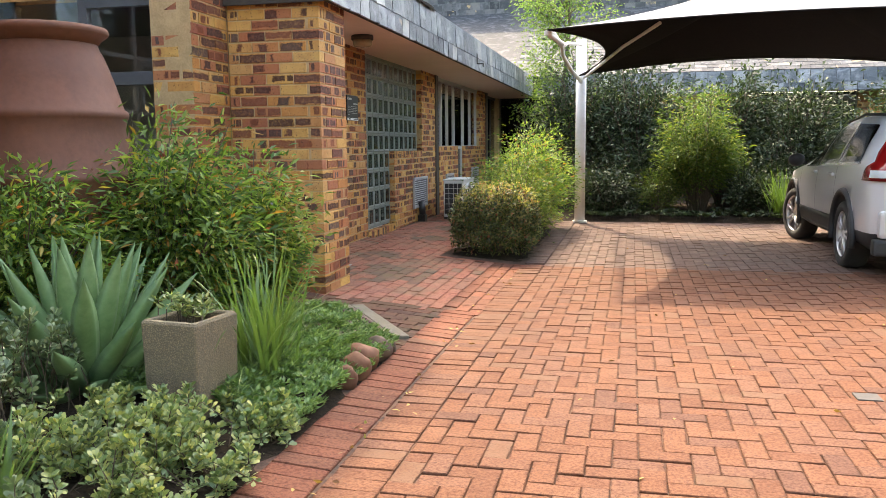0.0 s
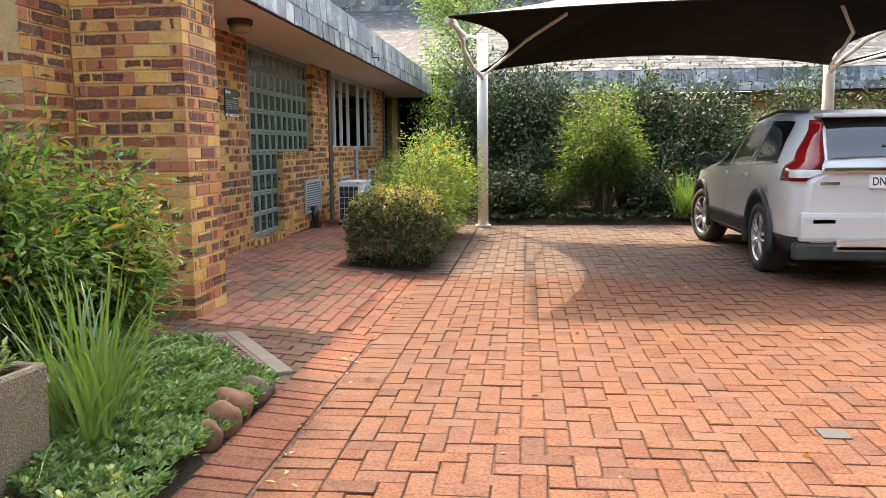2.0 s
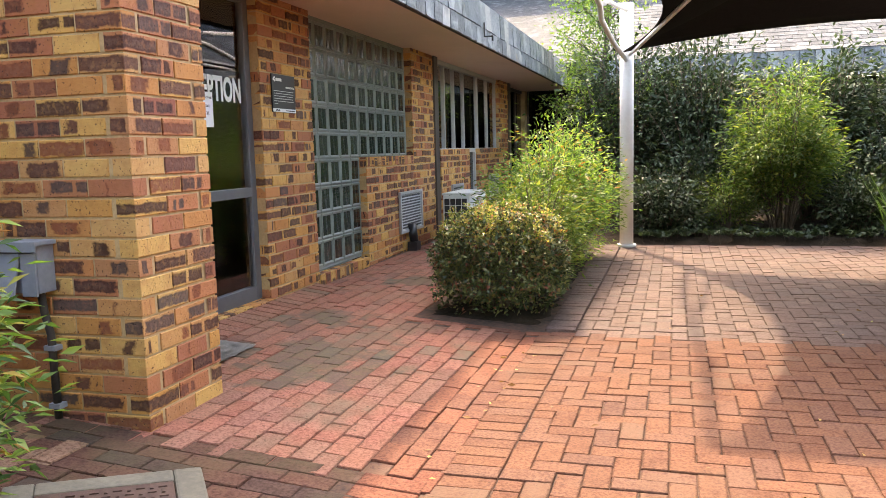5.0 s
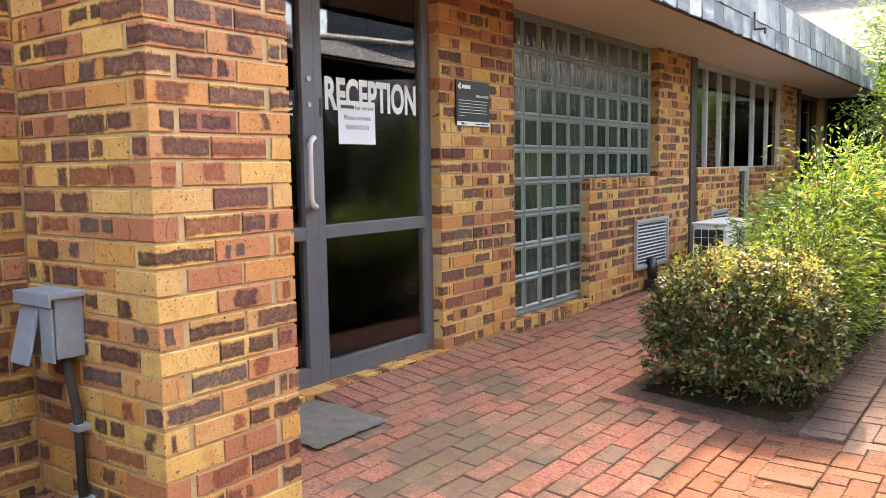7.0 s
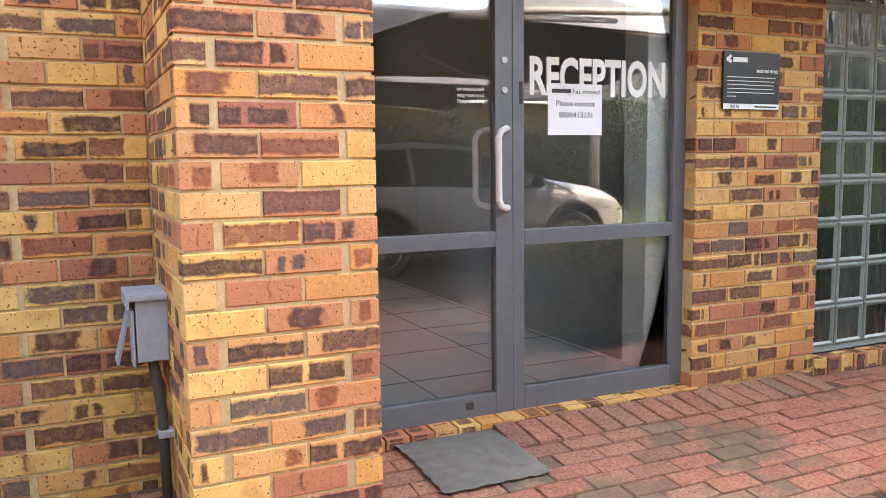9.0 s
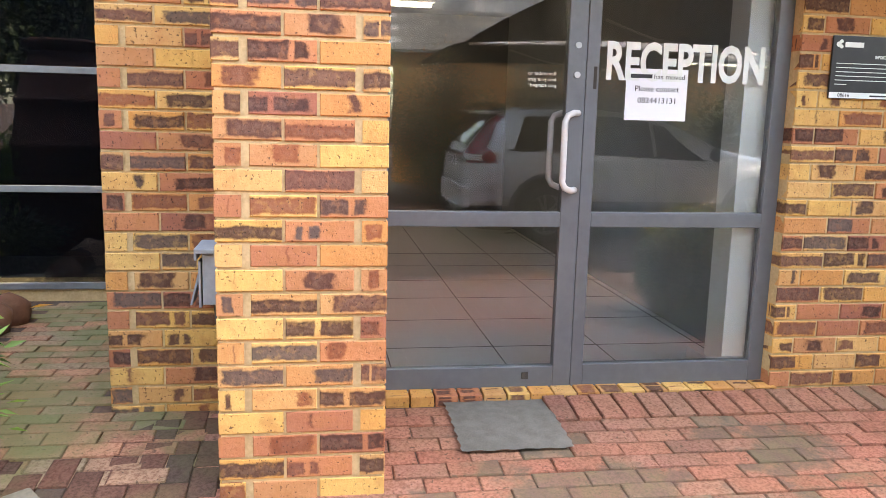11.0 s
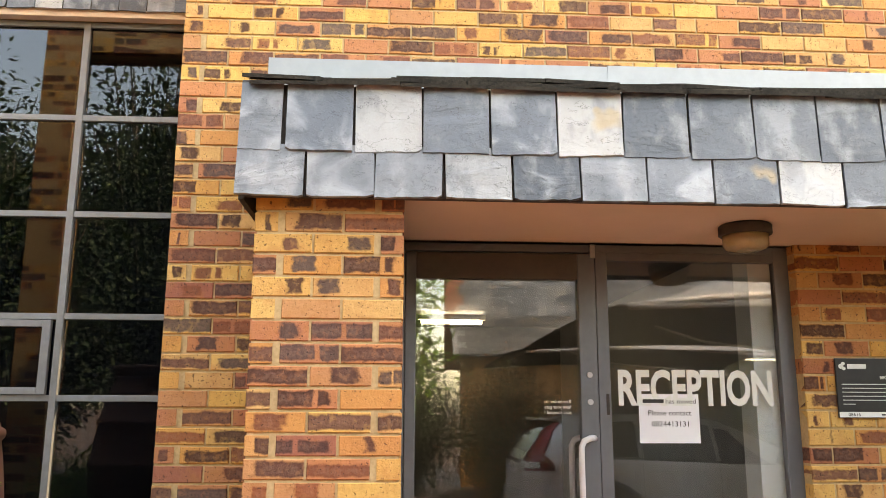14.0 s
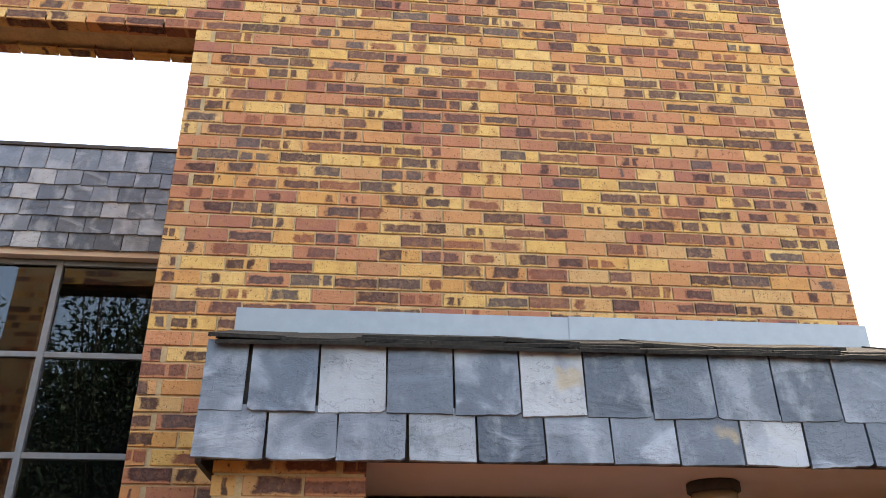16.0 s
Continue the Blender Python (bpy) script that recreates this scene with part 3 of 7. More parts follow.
roof_eave = sloped_slab("roof_eave", [(-1.86, 6.86, EAVE), (-1.86, 10.2, EAVE), (TX, 10.2, 3.23), (TX, 6.86, 3.23)], 0.03, TIMBER, "low lean-to roof over the entrance")
roof_main = sloped_slab("roof_main", [(-1.86, 10.2, EAVE), (-1.86, 21.9, EAVE), (-7.0, 27.0, 4.85), (-7.0, 10.2, 4.85)], 0.05, TIMBER, "pitched slate roof over the wing")
flash = tagged(part("trim_flashing", boxes(((TX + 0.002, 6.80, 3.20), (TX + 0.012, 8.55, 3.37)), ((TX + 0.004, 8.54, 3.20), (TX + 0.015, 10.22, 3.375))), FLASHING),
               "grey sheet metal flashing along the brick wall", "flashing", kind="structure")

# far wing
FY = 21.0
wall_far = core("wall_far", [((-3.3, FY, -0.1), (14.0, FY + 0.3, 0.75)), ((-1.0, FY, 0.75), (-0.45, FY + 0.3, TOP)), ((0.25, FY, 0.75), (3.3, FY + 0.3, TOP)), ((5.45, FY, 0.75), (14.0, FY + 0.3, TOP))],
                "shaded face brick wall of the far wing")
far_specs = []
for k in range(27):
    z = 0.05 + k * COURSE
    for a, b in ((2.2, 3.3), (5.45, 7.5)):
        run(far_specs, (a, FY, 0), (1, 0, 0), (0, -1, 0), 0, b - a, z, BL if k % 2 else BW)
    if z < 0.68:
        run(far_specs, (3.3, FY, 0), (1, 0, 0), (0, -1, 0), 0, 2.15, z, BL if k % 2 else BW)
    run(far_specs, (0.25, FY, 0), (1, 0, 0), (0, -1, 0), 0, 1.0, z, BL if k % 2 else BW)
    run(far_specs, (-1.0, FY, 0), (1, 0, 0), (0, -1, 0), 0, 0.55, z, BL if k % 2 else BW)
trim_far = tagged(part("trim_far_fascia", boxes(((-1.842, FY - 0.78, 2.425), (14, FY - 0.75, EAVE - 0.01)), ((-1.842, FY - 0.75, TOP), (14, FY, TOP + 0.04))), TIMBER), "dark fascia boards of the far wing", "fascia", kind="structure")
roof_far = sloped_slab("roof_far", [(14, FY - 0.8, EAVE), (14, FY + 5.0, 5.3), (-7.0, FY + 5.0, 5.3), (-1.86, FY - 0.8, EAVE)], 0.05, SLATE_ROOF, "pitched slate roof of the far wing catching the light")
wall_upper = core("wall_upper", [((-9, FY + 5.0, 3.0), (14, FY + 5.3, 7.2))], "slate hung upper storey behind the far roof", SLATE_ROOF)

# dark box added behind the corner panes to keep sky light out
core("wall_far_inner", [((-8.6, FY + 2.5, -0.1), (-0.4, FY + 2.6, 2.6)), ((-0.5, FY + 0.3, -0.1), (-0.4, FY + 2.5, 2.6)), ((-8.6, FY + 0.8, 2.6), (-0.4, FY + 2.6, 2.65))], "dark box added behind the corner panes against sky light", DARKWALL)

# window wall of the neighbouring wing and its slate mansard
NX = -4.85
wall_wing = core("wall_wing", [((-5.2, -6.0, -0.1), (NX - 0.02, 7.2, 0.24)), ((-5.2, -6.0, 4.62), (NX + 0.02, 7.2, 5.63))], "brick plinth and head beam of the glazed wing")
wall_back = core("wall_south", [((NX - 0.3, 6.95, -0.1), (-3.03, 7.2, 1.0)), ((NX - 0.3, 6.95, 2.55), (-3.03, 7.2, 6.0)), ((-3.25, 6.95, 1.0), (-3.03, 7.2, 2.55))], "face brick wall behind the great pot", BRICK)

# reception room behind the door
floor_in = tagged(part("floor", boxes(((-8.6, 7.2, 0.08), (-2.80, 13.0, 0.20))), FLOOR_TILE), "pale ceramic tile floor of the reception", "floor", kind="structure")
room = core("wall_reception", [((-8.8, 7.2, 0.0), (-8.6, 13.0, 2.6)), ((-8.6, 7.1, 0.0), (-4.85, 7.2, 2.6)), ((-4.85, 7.1, 0.0), (-3.25, 7.2, 1.0)), ((-4.85, 7.1, 2.55), (-3.25, 7.2, 2.6)), ((-3.25, 7.1, 0.0), (-3.03, 7.2, 2.6))], "inner walls of the empty reception, greyed for the dim room", INNERWALL)
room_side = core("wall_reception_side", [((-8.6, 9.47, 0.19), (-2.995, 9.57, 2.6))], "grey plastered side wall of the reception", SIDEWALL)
ceil_in = tagged(part("ceiling_reception", boxes(((-8.6, 7.1, 2.6), (-3.0, 13.0, 2.65))), INNERWALL), "reception ceiling with the room's dimness put into its grey", "ceiling", kind="structure")
col_in = core("wall_column", [((-3.0, 9.27, 0.2), (-2.82, 9.45, TOP))], "white plastered column inside the door", WHITE)
# unseen ceiling, added so that no sky light pales the window panes
tagged(part("ceiling_inner", boxes(((-8.7, 13.0, 2.6), (-3.0, 21.8, 2.66))), DARKWALL), "added ceiling that keeps sky light out of the inner room", "ceiling", kind="structure")
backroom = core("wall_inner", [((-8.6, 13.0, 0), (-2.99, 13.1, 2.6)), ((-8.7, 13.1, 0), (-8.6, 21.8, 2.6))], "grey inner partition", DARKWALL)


# ---- setting: door, windows, glass blocks ----
DX = -2.745


def frame_bars(bars, x0, x1, bevel=0.004):
    """Bars in the plane of a wall that faces +x: (y0, z0, y1, z1)."""
    return boxes(*[((x0, a, b), (x1, c, d)) for a, b, c, d in bars], bevel=bevel)


def pane(name, lo, hi, material, parent, label=""):
    ob = part(name, boxes((lo, hi)), material, parent, label)
    ob.visible_shadow = False
    return ob


door_frame = tagged(part("door_frame", frame_bars([(7.44, 0.19, 7.505, TOP), (8.455, 0.19, 8.515, 2.40), (9.375, 0.19, 9.45, TOP), (7.505, 2.40, 9.375, TOP), (8.515, 0.19, 9.375, 0.30), (8.515, 0.965, 9.375, 1.035), (8.515, 2.36, 9.375, 2.40)], DX - 0.05, DX), ALU),
                    "grey aluminium frame of the glazed entrance with a fixed sidelight", "door frame", kind="structure")
pane("glass_pane", (DX - 0.03, 8.515, 1.035), (DX - 0.024, 9.375, 2.36), GLASS, door_frame)
pane("glass_pane", (DX - 0.03, 8.515, 0.30), (DX - 0.024, 9.375, 0.965), GLASS, door_frame)
part("lock_keep", boxes(((DX, 8.49, 1.60), (DX + 0.003, 8.505, 1.70)), bevel=0.001), TIMBER, door_frame)
part("hinge", boxes(((DX, 8.43, 2.37), (DX + 0.012, 8.455, 2.44)), bevel=0.002), ALU_LIGHT, door_frame)

door = tagged(new("door_1"), "closed glazed entrance door in a grey aluminium frame", "door", kind="structure")
part("stile", frame_bars([(7.508, 0.19, 7.56, 2.39)], DX - 0.046, DX + 0.004), ALU, door)
part("stile", frame_bars([(8.365, 0.19, 8.452, 2.39)], DX - 0.046, DX + 0.004), ALU, door)
part("rail", frame_bars([(7.56, 0.19, 8.365, 0.295)], DX - 0.046, DX + 0.003), ALU, door)
part("rail", frame_bars([(7.56, 0.965, 8.365, 1.035)], DX - 0.046, DX + 0.003), ALU, door)
part("rail", frame_bars([(7.56, 2.26, 8.365, 2.39)], DX - 0.046, DX + 0.003), BROWN_FRAME, door)
pane("glass_pane", (DX - 0.03, 7.56, 1.035), (DX - 0.024, 8.365, 2.26), GLASS, door)
pane("glass_pane", (DX - 0.03, 7.56, 0.295), (DX - 0.024, 8.365, 0.965), GLASS, door)
HANDLE = grainy("white_handle_coating", (0.62, 0.58, 0.56), (0.70, 0.66, 0.64), 20, 0.35, 0.05)


def pull(x, out):
    bm = bmesh.new()
    pts = [(x, 8.425, 1.49), (x + out * 0.05, 8.39, 1.49), (x + out * 0.062, 8.36, 1.478), (x + out * 0.066, 8.345, 1.45), (x + out * 0.066, 8.345, 1.18),
           (x + out * 0.062, 8.36, 1.152), (x + out * 0.05, 8.39, 1.14), (x, 8.425, 1.14)]
    return tube(bm, pts, 0.0145, 12)


part("pull_handle", pull(DX + 0.004, 1), HANDLE, door, "white coated tubular pull handle")
part("pull_handle", pull(DX - 0.046, -1.6), HANDLE, door, "white coated tubular pull handle")
for zz in (1.66, 1.79):
    bm = bmesh.new()
    tube(bm, [(DX + 0.004, 8.41, zz), (DX + 0.012, 8.41, zz)], 0.014, 16)
    part("lock_cylinder", bm, ALU_LIGHT, door)
part("floor_bolt", boxes(((DX + 0.003, 8.21, 0.235), (DX + 0.010, 8.245, 0.268)), bevel=0.003), TIMBER, door)

# sill of bricks on edge and the short ramp before the door
sill_specs = []
for k in range(18):
    sill_specs.append((Matrix.Translation((-2.70, 7.50 + k * 0.1135, 0.195)) @ pose(0, 0, 0, 0, 3, rng.uniform(-1, 1)), 0.10, 0.105, 0.06))
ramp_specs = []
for k in range(7, 24):
    ramp_specs.append((Matrix.Translation((-2.53, 7.55 + k * 0.113, 0.170)) @ pose(0, 0, 0, rng.uniform(-1, 1), 8 + rng.uniform(-2, 2), rng.uniform(-1.5, 1.5) + (8 if k > 20 else 0)), 0.225, 0.104, 0.06))

# glass blocks
GX, PITCH = -2.745, 0.2375
window_blocks = tagged(part("window_glass_block", boxes(((GX - 0.07, 10.32, 0.24), (GX - 0.012, 11.51, TOP)), ((GX - 0.07, 11.51, 1.20), (GX - 0.012, 13.02, TOP))), GROUT), "stepped panel of greenish glass blocks", "window", kind="structure")


def glass_block_mesh():
    bm = bmesh.new()
    h = PITCH / 2 - 0.005
    rings = []
    for x, k in ((-0.02, 0), (-0.006, 0), (0.0, 0.006), (0.0, 0.013), (-0.010, 0.026)):
        rings.append([bm.verts.new((x, sy * (h - k), sz * (h - k))) for sy, sz in ((-1, -1), (1, -1), (1, 1), (-1, 1))])
    for n, (a, b) in enumerate(zip(rings, rings[1:])):
        for i in range(4):
            f = bm.faces.new((a[i], a[(i + 1) % 4], b[(i + 1) % 4], b[i]))
            f.material_index = 1
    bm.faces.new(rings[-1])
    me = bpy.data.meshes.new("glass_block")
    bm.to_mesh(me)
    bm.free()
    me.materials.append(BLOCK)
    me.materials.append(BLOCK_RIM)
    return me


gb = glass_block_mesh()
for i in range(11):
    for j in range(9):
        zc = 0.27 + PITCH * (j + 0.5)
        if (i >= 5 and j < 4):
            continue
        ob = new("glass_block", gb)
        ob.parent = window_blocks
        ob.matrix_basis = pose(GX, 10.34 + PITCH * (i + 0.5) + (0.02 if i > 4 else 0), zc, rng.uniform(-0.6, 0.6), rng.uniform(-0.8, 0.8), rng.uniform(-0.8, 0.8))

# steel post between the panels and the tall window behind it
for y in (13.88, 18.62):
    tagged(part("trim_post", boxes(((WX - 0.16, y, 0.1), (WX + 0.02, y + 0.17, TOP)), bevel=0.006), BROWN_FRAME), "dark brown painted steel post against the wall", "post", kind="structure")
win = tagged(part("window_1", frame_bars([(14.18, 1.23, 17.85, 1.29), (14.18, 2.38, 17.85, TOP)], WX - 0.12, WX - 0.05), ALU_LIGHT), "row of tall narrow windows with pale aluminium mullions", "window", kind="structure")
ys = [14.20, 14.62, 15.12, 15.66, 16.50, 17.20, 17.83]
for y, w in zip(ys, (0.02, 0.022, 0.012, 0.012, 0.028, 0.012, 0.018)):
    part("mullion", frame_bars([(y - w, 1.29, y + w, 2.38)], WX - 0.118, WX - 0.06), ALU_LIGHT, win)
for a, b in zip(ys, ys[1:]):
    pane("pane", (WX - 0.09, a + 0.02, 1.29), (WX - 0.084, b - 0.02, 2.38), GLASS, win)
part("mullion", frame_bars([(15.70, 0.5, 15.75, 1.23), (16.22, 0.5, 16.27, 1.23), (15.75, 0.5, 16.22, 0.55)], WX - 0.118, WX - 0.045), ALU_LIGHT, win)
pane("pane", (WX - 0.09, 15.75, 0.55), (WX - 0.084, 16.22, 1.23), GLASS_DARK, win)
tagged(part("wall_infill", boxes(((-2.99, 14.05, -0.1), (WX - 0.13, 14.18, TOP))), BROWN_FRAME), "dark boarded strip beside the window", "wall", kind="structure")
win2 = tagged(part("window_2", frame_bars([(18.8, 0.30, 20.9, 0.36), (18.8, 2.38, 20.9, TOP), (18.8, 0.36, 18.85, 2.38), (19.5, 0.36, 19.54, 2.38), (20.2, 0.36, 20.24, 2.38)], WX - 0.20, WX - 0.16), BROWN_FRAME), "dark glazed screen in the shaded corner", "window", kind="structure")
for a, b in ((18.85, 19.5), (19.54, 20.2), (20.24, 20.9)):
    pane("pane", (WX - 0.19, a, 0.36), (WX - 0.184, b, 2.38), GLASS_DARK, win2)

# windows of the far wing
for n, (a, b, rows, cols) in enumerate([(-0.45, 0.25, 2, 3), (3.3, 5.45, 3, 7)]):
    w = tagged(part("window_%d" % (3 + n), boxes(*[((a + (b - a) * k / cols - 0.015, FY + 0.05, 0.75), (a + (b - a) * k / cols + 0.015, FY + 0.11, TOP)) for k in range(cols + 1)],
                                                 *[((a, FY + 0.05, 0.75 + 0.4 * k - 0.014), (b, FY + 0.11, 0.75 + 0.4 * k + 0.014)) for k in range(5)]), GROUT), "gridded glass block window of the far wing", "window", kind="structure")
    pane("pane", (a, FY + 0.08, 0.75), (b, FY + 0.10, TOP), BLOCK, w)

win6 = tagged(part("window_6", boxes(*[((x, FY + 0.05, 0.75), (x + 0.04, FY + 0.10, TOP)) for x in (-2.75, -2.15, -1.55, -1.04)], ((-2.71, FY + 0.055, 0.75), (-1.0, FY + 0.095, 0.80))), BROWN_FRAME), "dark glazed screen of the far wing in the corner", "window", kind="structure")
for x in (-2.71, -2.11, -1.51):
    pane("pane", (x, FY + 0.07, 0.80), (x + 0.56, FY + 0.076, TOP), GLASS_DARK, win6)

# glazed wing
bars_y = [-5.0 + 1.43 * k for k in range(8)]
rails_z = [0.25, 0.91, 1.69, 2.28, 3.05, 3.81, 4.58]
wing = tagged(part("window_wing", boxes(*[((NX - 0.05, -6.0, z - 0.022), (NX, 6.95, z + 0.022)) for z in rails_z], bevel=0.003), ALU_MID), "two storey glazed wall with grey aluminium bars", "window", kind="structure")
for y in bars_y:
    part("mullion", boxes(((NX - 0.05, y - 0.025, 0.25), (NX + 0.006, y + 0.025, 4.6)), bevel=0.003), ALU_MID, wing)
for y0, y1 in zip(bars_y, bars_y[1:] + [6.95]):
    for z0, z1 in zip(rails_z, rails_z[1:]):
        pane("pane", (NX - 0.032, y0 + 0.025, z0 + 0.022), (NX - 0.026, y1 - 0.025 if y1 < 6.9 else y1, z1 - 0.022), GLASS_DARK, wing)
part("sash", boxes(((NX - 0.01, 3.62, 1.715), (NX + 0.03, 3.68, 2.25)), ((NX - 0.01, 4.90, 1.715), (NX + 0.03, 4.96, 2.25)), ((NX - 0.01, 3.68, 1.715), (NX + 0.03, 4.90, 1.765)), ((NX - 0.01, 3.68, 2.20), (NX + 0.03, 4.90, 2.25)), bevel=0.004), ALU_MID, wing)
# the room's darkness is put into near-black walls, floor and ceiling
UNLIT_ROOM = grainy("dark_room", (0.018, 0.020, 0.030), (0.026, 0.028, 0.040), 8, 0.9)
tagged(part("wall_wing_inner", boxes(((-6.4, -6.0, 0.2), (-6.3, 6.95, 4.6)), ((-6.4, -6.0, 0.15), (NX - 0.06, 6.95, 0.2)), ((-6.4, -6.0, 4.6), (NX - 0.06, 6.95, 4.65))), UNLIT_ROOM), "near-black inner walls standing in for the unlit room behind the glass", "wall", kind="structure")
tagged(part("trim_wing_soffit", boxes(((NX + 0.02, -6.0, 4.60), (NX + 0.10, 6.95, 4.66))), SOFFIT), "pale board under the slate mansard", "trim", kind="structure")
win5 = tagged(part("window_5", boxes(((-4.85, 6.93, 1.0), (-4.0, 6.98, 1.06)), ((-4.06, 6.92, 1.0), (-3.98, 6.985, 2.55)), ((-4.0, 6.92, 1.82), (-3.25, 6.985, 1.93)), ((-4.0, 6.92, 2.46), (-3.25, 6.985, 2.55)), ((-3.31, 6.92, 1.0), (-3.25, 6.985, 2.55)), bevel=0.004), ALU), "dark window with a grey frame behind the pot", "window", kind="structure")
pane("pane", (-4.85, 6.945, 1.0), (-3.25, 6.955, 2.55), GLASS, win5)


# ---- slates ----
BLACK_IRON = grainy("black_iron", (0.02, 0.018, 0.017), (0.035, 0.03, 0.028), 30, 0.6)
def slate(bm, w, h, t=0.007, ragged_edge=12):
    """One slate, its face towards +z, hung from its top edge, with an uneven lower edge."""
    xs = [-w / 2 + w * k / ragged_edge for k in range(ragged_edge + 1)]
    skew = rng.uniform(-0.006, 0.006)
    low = [-h + skew * (2 * n / ragged_edge - 1) + rng.uniform(-0.0018, 0.0018) + (0.008 if n in (0, ragged_edge) and rng.random() < 0.3 else 0) for n in range(len(xs))]
    top = [(w / 2, 0), (-w / 2, 0)]
    out = [(x + rng.uniform(-0.002, 0.002), y) for x, y in zip(xs, low)] + top
    f = [bm.verts.new((x, y, t)) for x, y in out]
    b = [bm.verts.new((x * 1.004, y - 0.003, 0)) for x, y in out]
    bm.faces.new(f)
    for i in range(len(out)):
        j = (i + 1) % len(out)
        bm.faces.new((b[i], b[j], f[j], f[i]))
    return bm


def slate_meshes(w, h, n, t=0.007, material=None):
    out = []
    for _ in range(n):
        bm = slate(bmesh.new(), w, h, t)
        me = bpy.data.meshes.new("slate")
        bm.to_mesh(me)
        bm.free()
        me.materials.append(material or SLATE)
        out.append(me)
    return out


def hang(meshes, parent, m):
    ob = new("slate", rng.choice(meshes))
    ob.parent = parent
    ob.matrix_basis = m
    return ob


UPRIGHT_X = Matrix(((0, 0, 1), (1, 0, 0), (0, 1, 0))).to_4x4()      # a slate that faces +x
low_row, high_row = slate_meshes(0.257, 0.205, 9, 0.014), slate_meshes(0.257, 0.285, 9, 0.014)
end_slate = slate_meshes(0.16, 0.285, 2, 0.010)
y = 6.975
k = 0
while y < 20.3:
    hang(low_row, trim_fascia, Matrix.Translation((-1.826, y, 2.625)) @ UPRIGHT_X @ pose(0, 0, 0, -2 + rng.uniform(-1, 1), rng.uniform(-1.2, 1.2), rng.uniform(-1, 1)))
    hang(high_row if k else end_slate, trim_fascia, Matrix.Translation((-1.832, y - 0.085 if k else 6.93, 2.885)) @ UPRIGHT_X @ pose(0, 0, 0, -3 + rng.uniform(-1, 1), rng.uniform(-1.0, 1.0), rng.uniform(-0.8, 0.8)))
    y += 0.266
    k += 1
# slates of the little roof, seen by their thick dark edges
edge_row = slate_meshes(0.30, 0.36, 5, 0.015, SLATE_EDGE)
FLAT = Matrix(((0, -1, 0), (1, 0, 0), (0, 0, 1))).to_4x4()
for k in range(12):
    ob = new("slate", rng.choice(edge_row))
    ob.parent = roof_eave
    ob.matrix_basis = Matrix.Translation((-2.125, 7.03 + k * 0.29, 3.004 + rng.uniform(-0.003, 0.003))) @ pose(0, 0, 0, 0, 22.5, 0) @ FLAT @ pose(0, 0, 0, rng.uniform(-0.6, 0.6), rng.uniform(-0.6, 0.6), rng.uniform(-1.5, 1.5))
    ob = new("slate", rng.choice(edge_row))
    ob.parent = roof_eave
    ob.matrix_basis = Matrix.Translation((-2.14, 7.00 + k * 0.29, 3.022 + rng.uniform(-0.004, 0.004))) @ pose(0, 0, 0, 0, 22.5, 0) @ FLAT @ pose(0, 0, 0, rng.uniform(-1.5, 1.5), rng.uniform(-2, 2), rng.uniform(-2, 2))
for k in range(12):
    ob = new("slate", rng.choice(edge_row))
    ob.parent = roof_eave
    ob.matrix_basis = Matrix.Translation((-2.17, 7.015 + k * 0.295, 3.042 + rng.uniform(-0.004, 0.004))) @ pose(0, 0, 0, 0, 22.5, 0) @ FLAT @ pose(0, 0, 0, rng.uniform(-1.5, 1.5), rng.uniform(-2, 2), rng.uniform(-2, 2))
loose = thing("fascia_bracket", "small bent metal bracket sticking out of the slate fascia", "bracket", (-1.80, 13.0, 2.60))
part("strap", boxes(((0.0, -0.015, -0.09), (0.012, 0.015, 0.06)), ((0.0, -0.015, -0.10), (0.10, 0.015, -0.085)), ((0.09, -0.02, -0.14), (0.105, 0.02, -0.085)), bevel=0.003), BLACK_IRON, loose)
# mansard of the glazed wing
small = slate_meshes(0.205, 0.22, 6)
for row in range(6):
    for k in range(16):
        hang(small, wall_wing, Matrix.Translation((NX + 0.10 - row * 0.006, 3.9 + k * 0.212 + (0.106 if row % 2 else 0), 4.865 + row * 0.15)) @ UPRIGHT_X @ pose(0, 0, 0, -6 + rng.uniform(-1, 1), rng.uniform(-1, 1), rng.uniform(-0.8, 0.8)))
tagged(part("trim_wing_ridge", boxes(((NX - 0.1, -6, 5.622), (NX + 0.09, 7.1, 5.655))), TIMBER), "dark ridge strip of the mansard", "trim", kind="structure")
tagged(part("trim_wing_mansard", boxes(((NX + 0.02, -6, 4.66), (NX + 0.06, 6.95, 5.62))), TIMBER), "backing of the slate mansard", "trim", kind="structure")
# far fascia
UPRIGHT_Y = Matrix(((1, 0, 0), (0, 0, -1), (0, 1, 0))).to_4x4()     # faces -y
for k in range(38):
    for z, ms, o in ((2.625, low_row, 0.0), (2.885, high_row, 0.11)):
        hang(ms, trim_far, Matrix.Translation((-1.6 + k * 0.268 + o, FY - 0.80, z)) @ UPRIGHT_Y @ pose(0, 0, 0, -2 + rng.uniform(-1, 1), rng.uniform(-1, 1), rng.uniform(-1, 1)))
# roofs
roof_specs = []
slope = math.degrees(math.atan2(5.3 - EAVE, 5.8))
